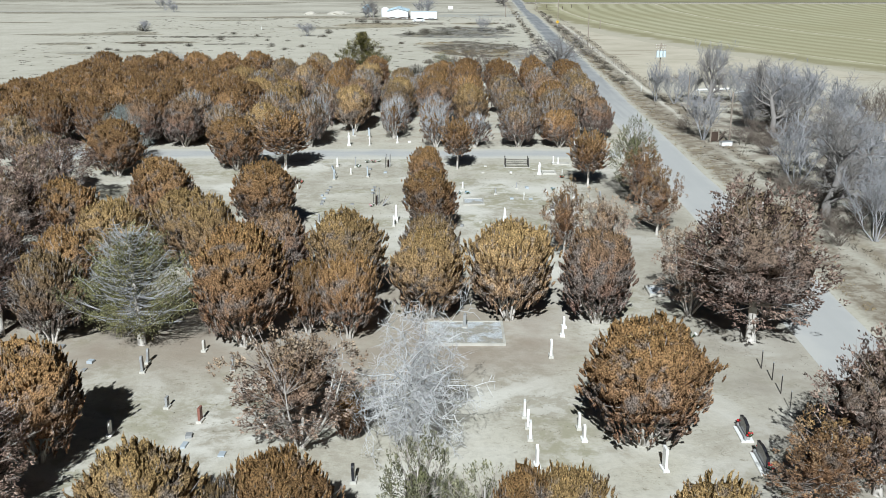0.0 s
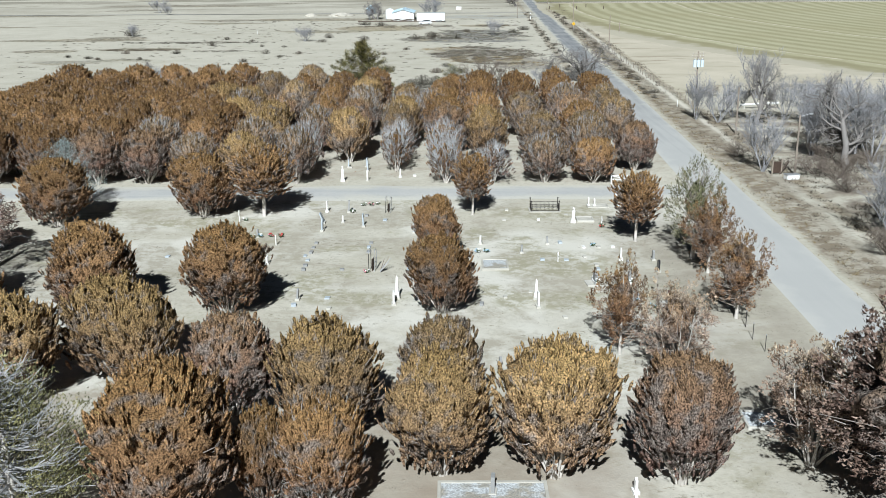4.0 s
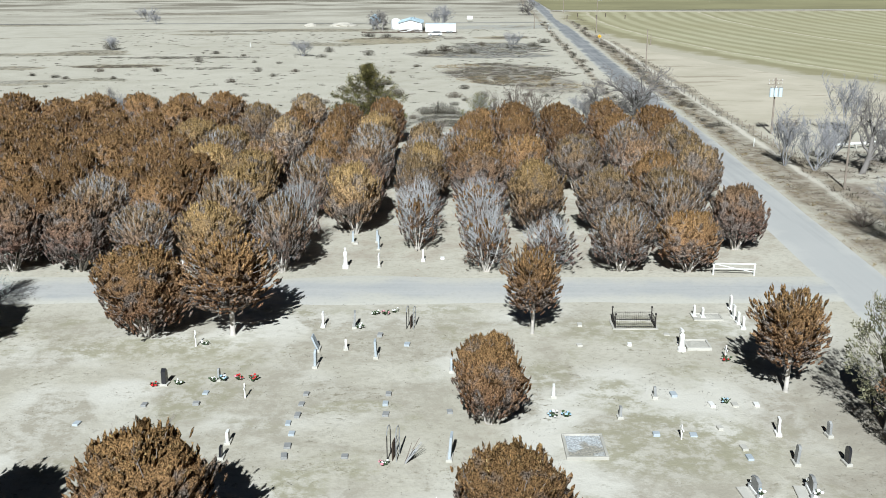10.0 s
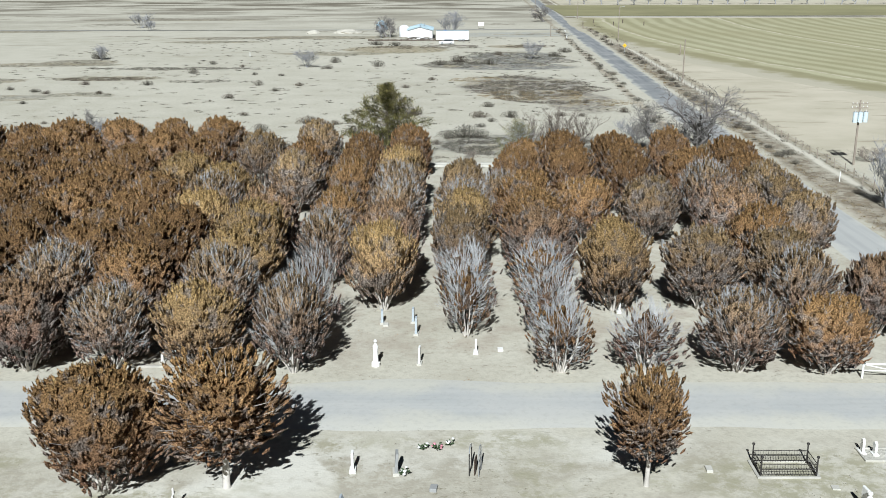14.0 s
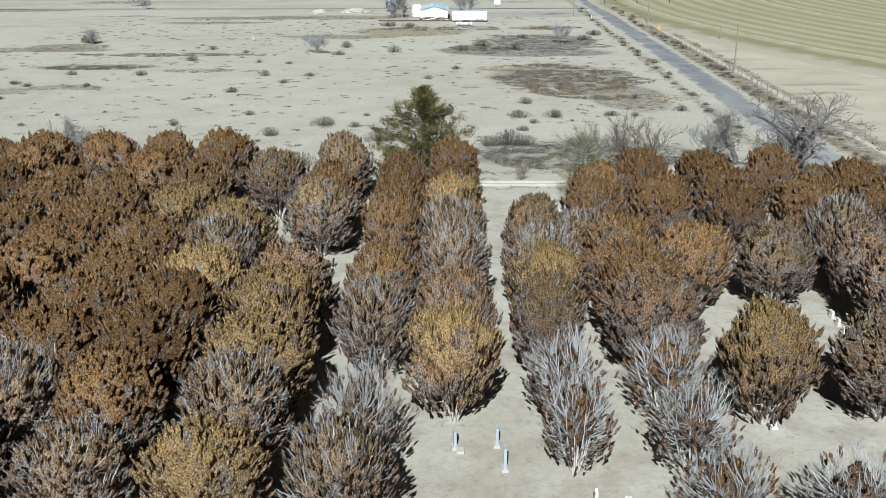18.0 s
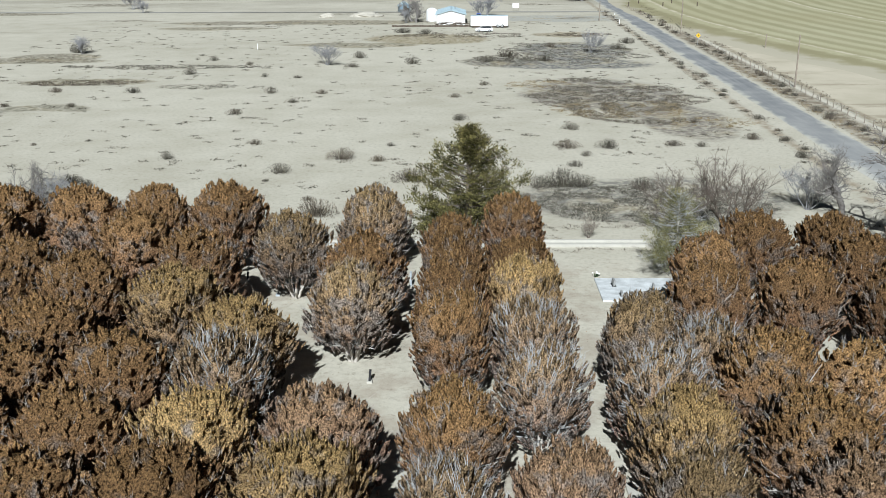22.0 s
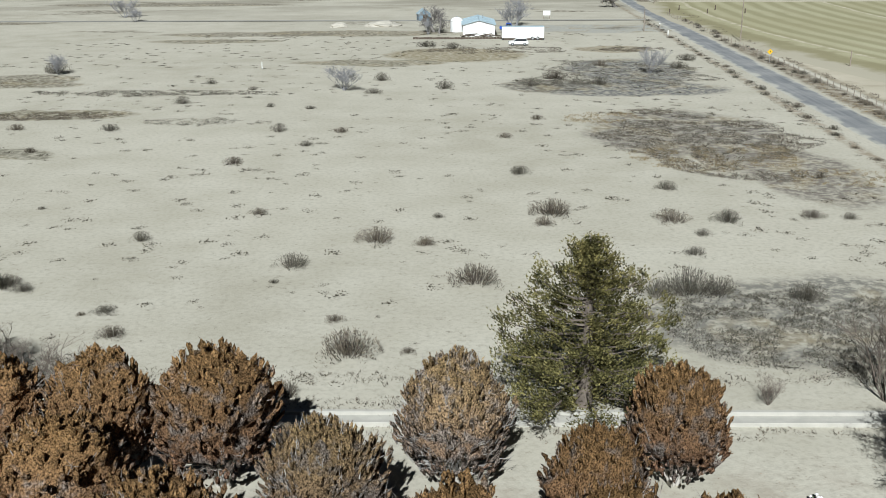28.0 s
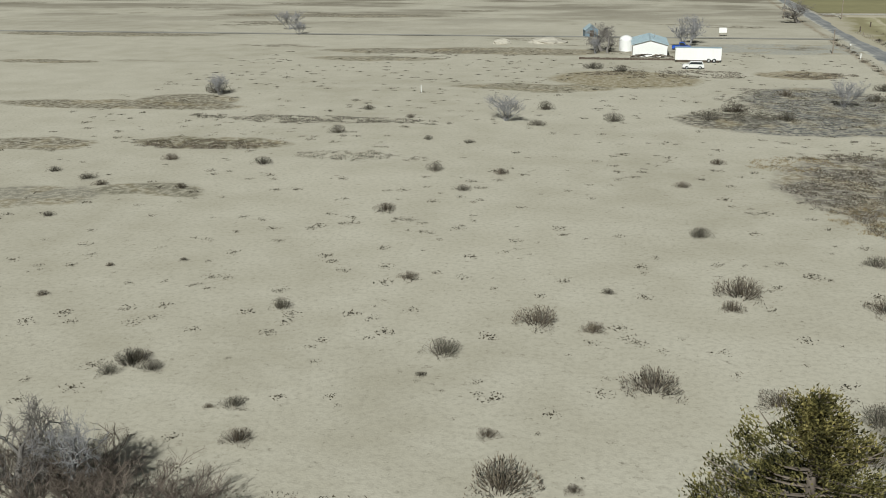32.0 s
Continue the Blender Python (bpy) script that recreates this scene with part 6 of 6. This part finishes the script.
for x, y, mats in ((-22.9, 113.4, ("red",)), (-21.4, 113.6, ("leaf", "white")), (-19.2, 114.0, ("leaf", "white")), (-18.6, 114.2, ("bluepetal", "white")), (-17.6, 114.3, ("red", "pink")), (-16.7, 114.3, ("red", "leaf")), (-21.2, 120.2, ("white",)), (-9.8, 126.3, ("leaf", "white")),
                   (-9.0, 126.3, ("pink", "leaf")), (-8.3, 126.8, ("white",)), (2.0, 109.0, ("bluepetal", "white")), (2.7, 109.0, ("bluepetal", "leaf")), (14.4, 117.3, ("red", "leaf")), (17.6, 65.6, ("white", "leaf")), (14.9, 94.4, ("bluepetal", "leaf")), (12.6, 110.9, ("bluepetal",)), (-6.4, 195.4, ("white",)), (-10.6, 123.5, ("leaf", "white"))):
    flowers(x, y, mats, 9, 0.32)
headstone(-22.2, 113.6, 1.0, 0.4, 0.3, "black", "concrete", "point", label="dark pointed stone with heaped flowers")
headstone(-18.9, 114.3, 0.7, 0.35, 0.12, "granite", "concrete", "round")
# kerbed plots
plot(-1.2, 4.4, 64.1, 68.6, "gravel_bed", "kerbstone", 0.16, 0.18)
headstone(1.6, 67.6, 0.9, 0.5, 0.2, "granite", "concrete", "flat")
plot(2.2, 4.5, 103.8, 106.6, "gravel_bed", "kerbstone", 0.18, 0.16, label="small grave plot with pale kerbs and gravel")
plot(12.2, 13.9, 119.2, 120.9, "kerbstone", "concrete", 0.2, 0.14, label="white-kerbed grave plot beside a tall stone")
plot(14.0, 16.2, 124.9, 126.4, "kerbstone", "kerbstone", 0.12, 0.12, label="low concrete ledger between white stones")
plot(-33.2, -25.5, 137.6, 141.6, None, "kerbstone", 0.14, 0.14, label="plain sand grave plot inside low kerbs")
plot(16.4, 18.4, 74.4, 76.6, "gravel", "concrete", 0.2, 0.14, label="small kerbed plot under a juniper")
solid("ledger_stone", box(-0.85, 0.85, -1.2, 1.2, -0.05, 0.16, 0.02), M["concrete"], -8.4, 162.6, 0, "pale flat ledger stone between tree rows", "ledger")
solid("concrete_slab", box(-3.3, 3.3, -2.5, 2.5, -0.1, 0.14, 0.03), M["gravel"], -3.3, 192.3, 0, "wide white concrete slab over a family plot", "slab")
for x, y, h in ((-5.3, 193.2, 0.5), (-2.4, 192.0, 0.5), (-5.0, 191.0, 0.25)):
    headstone(x, y, h, 0.7, 0.16, "granite", "concrete", "flat", label="grey headstone on a white family plot")
headstone(0.4, 194.2, 1.5, 0.5, 0.3, "marble", "concrete", "round", label="tall white stone at the slab's corner")


def figure(x, y, h, rz=90):
    """A robed figure as one plain shape."""
    bm = bmesh.new()
    for z0, z1, a, b in ((-0.05, 0.25, 0.3, 0.28), (0.25, 0.5 * h, 0.2, 0.15), (0.5 * h, 0.72 * h, 0.15, 0.19), (0.72 * h, 0.84 * h, 0.19, 0.08)):
        rod((0, 0, z0), (0, 0, z1), a, b, 10, bm)
    bmesh.ops.create_icosphere(bm, subdivisions=2, radius=0.12, matrix=Matrix.Translation((0, 0, h * 0.92)))
    solid("statue", bm, M["marble"], x, y, rz, "tall white marble statue on a block", "statue", "statues")


figure(-13.2, 138.0, 1.9)
figure(11.8, 119.2, 1.55)
headstone(11.9, 119.9, 1.2, 0.5, 0.14, "marble", "marble", "flat")


def iron_fence(x0, x1, y0, y1, h=0.75):
    """A wrought iron fence round a single grave, with tall knobbed corner posts."""
    root = thing("grave_fence", x0, y0, 0, 0, "dark wrought iron fence round a grave", "fence")
    w, d = x1 - x0, y1 - y0
    for cx, cy in ((0, 0), (w, 0), (w, d), (0, d)):
        p = part("post", rod((cx, cy, -0.1), (cx, cy, h + 0.35), 0.05, 0.04, 8), M["iron"], root)
        bm = bmesh.new()
        bmesh.ops.create_icosphere(bm, subdivisions=1, radius=0.09, matrix=Matrix.Translation((cx, cy, h + 0.4)))
        part("finial", bm, M["iron"], p)
    for (ax, ay), (bx, by) in (((0, 0), (w, 0)), ((w, 0), (w, d)), ((w, d), (0, d)), ((0, d), (0, 0))):
        for z in (0.18, h * 0.6, h):
            part("rail", rod((ax, ay, z), (bx, by, z), 0.02, 0.02, 5), M["iron"], root)
        n = round(math.hypot(bx - ax, by - ay) / 0.14)
        for k in range(1, n):
            f = k / n
            part("bar", rod((ax + (bx - ax) * f, ay + (by - ay) * f, 0.1), (ax + (bx - ax) * f, ay + (by - ay) * f, h + 0.06), 0.011, 0.006, 4), M["iron"], root)
    return root


iron_fence(7.9, 10.8, 123.3, 124.8)
plot(7.7, 11.0, 123.1, 125.0, None, "kerbstone", 0.1, 0.16, label="low concrete kerb beneath an iron fence")


def metal_arch(x, y, w, h, label):
    root = thing("grave_arch", x, y, 0, 80, label, "grave frame", "metal grave frames")
    for s in (-1, 1):
        part("leg", rod((s * w / 2, 0, -0.1), (s * w / 2, 0, h * 0.8), 0.03, 0.03, 6), M["galv"], root)
        part("leg", rod((s * w / 2, 0.5, -0.1), (s * w / 2, 0.5, h * 0.8), 0.03, 0.03, 6), M["iron"], root)
    for yy in (0, 0.5):
        bm = bmesh.new()
        pts = [(w / 2 * math.cos(t), yy, h * 0.8 + h * 0.2 * math.sin(t)) for t in np.linspace(0, math.pi, 8)]
        for a, b in zip(pts, pts[1:]):
            rod(a, b, 0.028, 0.028, 6, bm)
        part("arch", bm, M["galv"], root)
    for z in (0.35, 0.75, 1.1):
        part("crossbar", rod((-w / 2, 0, z), (w / 2, 0, z), 0.02, 0.02, 5), M["galv"], root)
    part("plate", box(-w / 2 + 0.06, w / 2 - 0.06, 0.2, 0.26, 0.0, h * 0.55, 0.01), M["darkpaint"], root)


metal_arch(-6.7, 123.7, 0.8, 1.6, "grey metal frame with bars over a grave")
metal_arch(-6.9, 104.0, 0.8, 1.9, "grey metal arch over a dark grave board")
# dry yucca stalks beside the arch
yr = random.Random(3)
root = thing("yucca_plant", -6.5, 103.4, 0, 0, "dry yucca with long grey stalks", "yucca")
for k in range(9):
    a = yr.uniform(-0.6, 1.2)
    part("stalk", rod((0, 0, 0), (math.cos(a) * yr.uniform(0.4, 1.1), math.sin(a) * yr.uniform(0.4, 1.1), yr.uniform(0.5, 1.3)), 0.04, 0.012, 5), M["darkbark" if k % 2 else "silver"], root)
flowers(-7.6, 103.2, ("white", "pink"), 9, 0.3)

# steel stakes along the road side of the yard
for k, (x, y) in enumerate(((20.9, 60.2), (21.0, 58.3), (20.9, 56.3), (20.7, 54.0), (20.8, 90.4), (20.6, 88.0), (20.8, 85.8), (21.0, 82.5), (21.1, 79.0))):
    root = thing("fence_stake", x, y, 0, gr.uniform(0, 90), "thin dark steel fence stake in sand", "stake", "fence stakes")
    part("shaft", box(-0.03, 0.03, -0.02, 0.02, -0.2, 1.2, 0.005), M["iron"], root)
    part("cap", box(-0.04, 0.04, -0.03, 0.03, 1.2, 1.28, 0.008), M["galv"], root)

# white pipe gate at the corner of lane and road
root = thing("pipe_gate", 18.2, 136.0, 0, -4, "white painted pipe barrier with a diagonal brace", "gate")
part("post", rod((0, 0, -0.2), (0, 0, 1.05), 0.07, 0.07, 10), M["whitesteel"], root)
part("post", rod((3.4, 0, -0.2), (3.4, 0, 1.05), 0.07, 0.07, 10), M["whitesteel"], root)
part("top_rail", rod((-0.1, 0, 1.0), (3.5, 0, 1.0), 0.06, 0.06, 10), M["whitesteel"], root)
part("lower_rail", rod((0, 0, 0.55), (3.4, 0, 0.55), 0.045, 0.045, 10), M["whitesteel"], root)
part("brace", rod((0.1, 0, 0.95), (3.3, 0, 0.3), 0.035, 0.035, 8), M["whitesteel"], root)

# ---- poles, fences and gear along the road ----
def utility_pole(x, y, h, arms=(0.5,), cans=0, label="weathered wooden utility pole", lamp=False):
    root = thing("utility_pole", x, y, 0, 8, label, "utility pole", "utility poles")
    part("shaft", rod((0, 0, -0.5), (0, 0, h), 0.15, 0.1, 10), M["pole"], root)
    for d in arms:
        a = part("crossarm", box(-1.1, 1.1, -0.06, 0.06, h - d - 0.1, h - d, 0.01), M["pole"], root)
        for s in (-1.0, -0.45, 0.45, 1.0):
            part("insulator", rod((s, 0, h - d), (s, 0, h - d + 0.18), 0.04, 0.03, 8), M["white"], a)
    for k in range(cans):
        x0 = -0.7 + 0.7 * k
        c = part("transformer", rod((x0, -0.35, h - 2.75), (x0, -0.35, h - 1.45), 0.3, 0.3, 14), M["paleblue"], root, "pale grey transformer can")
        part("lid", rod((x0, -0.35, h - 1.45), (x0, -0.35, h - 1.38), 0.29, 0.2, 14), M["galv"], c)
        part("bushing", rod((x0, -0.35, h - 1.38), (x0, -0.35, h - 1.15), 0.04, 0.03, 8), M["white"], c)
    if lamp:
        a = part("lamp_arm", rod((0, 0, h - 0.2), (1.2, 0, h + 0.1), 0.03, 0.03, 8), M["galv"], root)
        part("lamp_head", box(1.1, 1.6, -0.12, 0.12, h, h + 0.16, 0.03), M["galv"], a)
    return root


utility_pole(44.1, 204.2, 8.4, (0.4, 0.9), 3, "wooden utility pole with three transformers")
utility_pole(41.5, 168.3, 6.8, (), 0, "thin weathered wooden pole beside the road")
utility_pole(41.0, 140.7, 7.2, (), 0, "leaning weathered pole with a lamp", True)
utility_pole(45.0, 398.7, 11.0, (), 0, "tall pale pole at the field's edge", True)
utility_pole(42.3, 295.0, 9.0, (), 0, "tall pale pole beside the fence")
utility_pole(26.0, 423.4, 5.8, (), 0, "pale wooden pole by a driveway")
utility_pole(54.7, 353.7, 3.2, (), 0, "short pole at the field's edge")
utility_pole(28.5, 520.0, 9.0, (0.4,), 0)
utility_pole(47.0, 520.0, 9.0, (0.4,), 0)

# field fence east of the road
fence = thing("field_fence", 41.0, 190.0, 0, 0, "old wire fence with weathered wooden posts", "fence")
post_me = link_mesh("fence_post", *(lambda s: (s.v[0].tolist(), s.f))((lambda s: (s.tube([(0, 0, -0.3), (0.02, 0, 0.6), (0.01, 0.01, 1.25)], [0.07, 0.065, 0.055], 6), s)[1])(Soup())), M["pole"])
fr = random.Random(9)
for k in range(92):
    under("post", post_me, fence, pose(fr.uniform(-0.15, 0.15) + k * 0.012, k * 3.1, 0, fr.uniform(-5, 5), fr.uniform(-5, 5), fr.uniform(0, 90)))
for z in (0.35, 0.7, 1.05):
    s = Soup()
    s.tube([(k * 0.012 * 4, k * 12.4, z - (0.03 if k % 2 else 0)) for k in range(24)], [0.012] * 24, 3)
    under("wire", s.mesh("fence_wire", M["galv"]), fence)

# irrigation pipe on trestles, and a headgate
root = thing("irrigation_pipe", 48.7, 191.6, 0, 15, "long white irrigation pipe on low stands", "pipe")
part("pipe", rod((0, 0, 0.7), (7.2, 0, 0.7), 0.2, 0.2, 14), M["whitesteel"], root)
for k in (0.6, 3.6, 6.6):
    part("stand", box(k - 0.1, k + 0.1, -0.25, 0.25, -0.1, 0.52, 0.02), M["concrete"], root)
root = thing("headgate", 38.9, 141.0, 0, 20, "rusty brown irrigation headgate panel", "headgate")
part("panel", box(-0.6, 0.6, -0.05, 0.05, 0.1, 1.5, 0.02), M["darkpaint"], root)
for s in (-0.65, 0.65):
    part("post", box(s - 0.08, s + 0.08, -0.09, 0.09, -0.2, 1.8, 0.01), M["pole"], root)
root = thing("fallen_beam", 40.2, 142.2, 0.25, 55, "dark fallen timber beam by a pole", "timber")
part("beam", box(-1.6, 1.6, -0.12, 0.12, -0.12, 0.12, 0.02), M["plank"], root, m=pose(0, 0, 0.3, 0, -18))
root = thing("water_tank", 39.8, 138.2, 0, 12, "small white metal water trough", "trough")
part("shell", box(-0.8, 0.8, -0.45, 0.45, 0.0, 0.6, 0.06, 2), M["whitesteel"], root)
part("rim", box(-0.85, 0.85, -0.5, 0.5, 0.56, 0.64, 0.02), M["galv"], root)
solid("marker_post", rod((0, 0, -0.2), (0, 0, 1.2), 0.06, 0.06, 8), M["whitesteel"], 38.6, 194.3, 0, "white marker post beside the road", "post")

# yellow warning sign, mailbox, white posts
root = thing("warning_sign", 40.6, 360.5, 0, 0, "yellow diamond warning sign on a post", "road sign")
part("post", box(-0.04, 0.04, -0.03, 0.03, -0.3, 1.9, 0.005), M["galv"], root)
p = part("panel", box(-0.42, 0.42, -0.015, 0.015, -0.42, 0.42, 0.01), M["yellow"], root, m=pose(0, -0.05, 2.2, 0, 45))
part("symbol", profile([(-0.05, -0.2), (0.05, -0.2), (0.05, 0.05), (0.16, 0.05), (0, 0.24), (-0.16, 0.05), (-0.05, 0.05)], -0.03, -0.019), M["tyre"], p, m=pose(0, 0, 0, 0, -45))
root = thing("mailbox", 31.9, 432.4, 0, 0, "white mailbox on a post", "mailbox")
part("post", box(-0.06, 0.06, -0.06, 0.06, -0.2, 1.0, 0.01), M["pole"], root)
part("box", box(-0.2, 0.2, -0.3, 0.3, 1.0, 1.4, 0.08, 2), M["whitesteel"], root)
solid("marker_post", box(-0.12, 0.12, -0.06, 0.06, -0.2, 1.3, 0.02), M["whitesteel"], 30.4, 413.3, 0, "white marker post beside the road", "post")
solid("marker_post", box(-0.08, 0.08, -0.05, 0.05, -0.2, 1.4, 0.02), M["whitesteel"], -63.0, 352.0, 0, "white marker post on the plain", "post")
for k in range(5):
    solid("gate_post", box(-0.15, 0.15, -0.15, 0.15, -0.2, 1.6, 0.03), M["plank"], 44 + k * 6.0, 478 + (k % 2) * 14, 0, "dark timber post at a field gate", "post", "gate posts")

# ---- the farmstead on the plain ----
def gable_house(x0, x1, y0, y1, eave, ridge):
    root = thing("farm_building", (x0 + x1) / 2, y0, 0, 0, "white metal farm building with a pale blue roof", "building")
    a, d = (x1 - x0) / 2, y1 - y0
    part("wall_front", profile([(-a, 0), (a, 0), (a, eave), (0, ridge), (-a, eave)], 0, 0.2), M["wall"], root)
    part("wall_back", profile([(-a, 0), (a, 0), (a, eave), (0, ridge), (-a, eave)], d - 0.2, d), M["wall"], root)
    for s in (-1, 1):
        part("wall_side", box(min(s * a, s * (a - 0.2)), max(s * a, s * (a - 0.2)), 0.2, d - 0.2, 0, eave), M["wall"], root)
        sl = math.atan2(ridge - eave, a)
        r = part("roof_slope", box(0, (a + 0.35) / math.cos(sl), -0.4, d + 0.4, 0.02, 0.1), M["roof"], root, m=pose(0, 0, ridge) @ Matrix.Rotation(0 if s > 0 else math.pi, 4, "Z") @ Matrix.Translation((0, 0 if s > 0 else -d, 0)) @ Matrix.Rotation(sl, 4, "Y"))
        for k in range(9):
            part("seam", box(0, (a + 0.35) / math.cos(sl), k * d / 8 - 0.03, k * d / 8 + 0.03, 0.1, 0.15), M["roof"], r)
    part("ridge_cap", box(-0.15, 0.15, -0.4, d + 0.4, ridge + 0.06, ridge + 0.16, 0.02), M["roof"], root)
    part("chimney", rod((1.2, d * 0.6, ridge - 0.2), (1.2, d * 0.6, ridge + 0.7), 0.12, 0.12, 8), M["galv"], root)


gable_house(-22.4, -14.2, 412.0, 428.0, 2.9, 4.0)
root = thing("storage_tank", -24.0, 424.0, 0, 0, "white round-topped storage tank", "tank")
part("shell", rod((0, 0, 0), (0, 0, 2.7), 1.75, 1.75, 24), M["wall"], root, smooth=False)
bm = bmesh.new()
bmesh.ops.create_uvsphere(bm, u_segments=24, v_segments=10, radius=1.75, matrix=Matrix.Translation((0, 0, 2.7)) @ Matrix.Diagonal((1, 1, 0.7, 1)))
part("dome", bm, M["wall"], root, smooth=True)
part("hatch", rod((0, 0, 3.9), (0, 0, 4.05), 0.25, 0.25, 10), M["galv"], root)

root = thing("box_trailer", -12.8, 402.6, 0, 0, "long white box trailer with a ribbed side", "trailer")
part("body", box(0, 10.4, 0, 2.5, 0.55, 3.3, 0.04), M["wall"], root)
part("roof", box(-0.03, 10.43, -0.03, 2.53, 3.3, 3.38, 0.02), M["roof"], root)
part("skirt", box(0.4, 10.0, 0.1, 2.4, 0.1, 0.55), M["plank"], root)
for k in range(14):
    part("rib", box(0.4 + k * 0.74 - 0.03, 0.4 + k * 0.74 + 0.03, -0.04, 0, 0.6, 3.2), M["whitesteel"], root)
for x in (7.6, 8.8):
    w = part("wheel", rod((x, -0.02, 0.48), (x, 0.3, 0.48), 0.48, 0.48, 16), M["tyre"], root)
    part("rim", rod((x, -0.04, 0.48), (x, -0.02, 0.48), 0.25, 0.25, 12), M["galv"], w)


def car(x, y, rz, paint, label, tall=1.68, name="parked_car", bed=False):
    root = thing(name, x, y, 0, rz, label, "car")
    lower = [(-2.3, 0.35), (2.3, 0.35), (2.36, 0.62), (2.28, 0.95), (1.25, 1.06), (-2.25, 1.06), (-2.36, 0.7)]
    part("body", profile(lower, -0.92, 0.92, 0.05), M[paint], root)
    top = [(1.2, 1.05), (0.55, tall), (-1.9 if not bed else -0.5, tall), (-2.2 if not bed else -0.65, 1.05)]
    part("cabin", profile(top, -0.8, 0.8, 0.06), M[paint], root)
    side = [(1.02, 1.1), (0.5, tall - 0.1), (-1.8 if not bed else -0.45, tall - 0.1), (-2.0 if not bed else -0.55, 1.1)]
    for s in (-1, 1):
        part("side_window", profile(side, min(s * 0.80, s * 0.815), max(s * 0.80, s * 0.815)), M["glass"], root)
        part("mirror", box(0.85, 1.0, min(s * 0.85, s * 1.02), max(s * 0.85, s * 1.02), 1.05, 1.2, 0.02), M["tyre"], root)
        part("headlight", box(2.24, 2.34, min(s * 0.55, s * 0.85), max(s * 0.55, s * 0.85), 0.72, 0.88, 0.02), M["glass"], root)
    part("windscreen", profile([(1.22, 1.08), (0.62, tall - 0.06), (0.66, tall - 0.06), (1.26, 1.08)], -0.7, 0.7), M["glass"], root)
    for wx in (-1.45, 1.42):
        for s in (-1, 1):
            w = part("wheel", rod((wx, s * 0.72, 0.36), (wx, s * 0.95, 0.36), 0.36, 0.36, 18), M["tyre"], root)
            part("rim", rod((wx, s * 0.95, 0.36), (wx, s * 0.965, 0.36), 0.22, 0.2, 12), M["galv"], w)


car(-9.4, 391.9, 180, "carpaint", "white station car parked on bare sand")
car(-10.0, 428.0, 0, "bluepaint", "bright blue pickup beside a farm building", 1.9, "parked_pickup", True)

root = thing("farm_shed", -33.5, 456.0, 0, 12, "small blue-grey shed with a steep roof", "shed")
part("wall", profile([(-1.8, 0), (1.8, 0), (1.8, 2.0), (0, 3.4), (-1.8, 2.0)], 0, 4.0), M["slate"], root)
for s in (-1, 1):
    part("roof_slope", box(0, 2.5, -0.2, 4.2, 0.02, 0.1), M["roof"], root, m=pose(0, 0, 3.4) @ Matrix.Rotation(0 if s > 0 else math.pi, 4, "Z") @ Matrix.Translation((0, 0 if s > 0 else -4, 0)) @ Matrix.Rotation(math.atan2(1.4, 1.8), 4, "Y"))
part("door", box(-0.6, 0.6, -0.06, 0.0, 0, 1.9, 0.01), M["plank"], root)

# low dark plank wall and heaped timber in front of the buildings
wallr = thing("plank_wall", -35.0, 405.8, 0, 0, "low dark plank wall along the yard", "wall")
for k in range(32):
    part("plank", box(k * 0.7, k * 0.7 + 0.66, 0, 0.12, -0.1, 0.42 + 0.1 * fr.random(), 0.01), M["plank"], wallr)
pile = thing("timber_pile", -18.6, 410.4, 0, 0, "heap of dark scrap timber by a building", "timber")
for k in range(26):
    x = fr.uniform(-3.4, 5.0)
    part("board", box(-1.2, 1.2, -0.12, 0.12, -0.06, 0.06, 0.01), M["plank" if k % 3 else "pole"], pile, m=pose(x, fr.uniform(-0.6, 0.5), fr.uniform(0.08, 0.8), fr.uniform(-8, 8), fr.uniform(-10, 10), fr.uniform(-25, 25)))
root = thing("notice_board", 3.4, 462.0, 0, 0, "white board on two posts", "sign")
part("panel", box(-1.1, 1.1, -0.03, 0.03, 1.0, 2.4, 0.01), M["wall"], root)
for s in (-0.9, 0.9):
    part("post", box(s - 0.05, s + 0.05, -0.05, 0.05, -0.2, 1.0, 0.01), M["pole"], root)


def mound(x, y, w, h, label):
    bm = bmesh.new()
    bmesh.ops.create_icosphere(bm, subdivisions=4, radius=1.0)
    for v in bm.verts:
        k = 1 + 0.25 * noise.noise(v.co * 2.3 + Vector((x, y, 0)))
        v.co = Vector((v.co.x * w * k, v.co.y * w * 0.8 * k, max(v.co.z * h * k, -0.1)))
    solid("earth_mound", bm, plain("mound_sand", (0.45, 0.42, 0.36), 0.1, 2.0, 0.95, 0.4), x, y, 0, label, "mound", "earth mounds")


mound(-57.0, 437.0, 2.6, 1.3, "pale heap of sand on the plain")
mound(-45.0, 441.0, 5.0, 1.4, "low pale heap of sand on the plain")

# far tree line past the field
far_trees = [(x, 660 + 12 * noise.noise(Vector((x * 0.05, 0, 0))), 0) for x in range(60, 420, 9)]
for k, (x, y, _) in enumerate(far_trees[:34]):
    tree(rnd.choice(["far0", "far1", "far0"]), x, y, rnd.uniform(6, 10), rnd.uniform(9, 14), "far leafless tree beyond the field", "bare_tree", "far tree line")
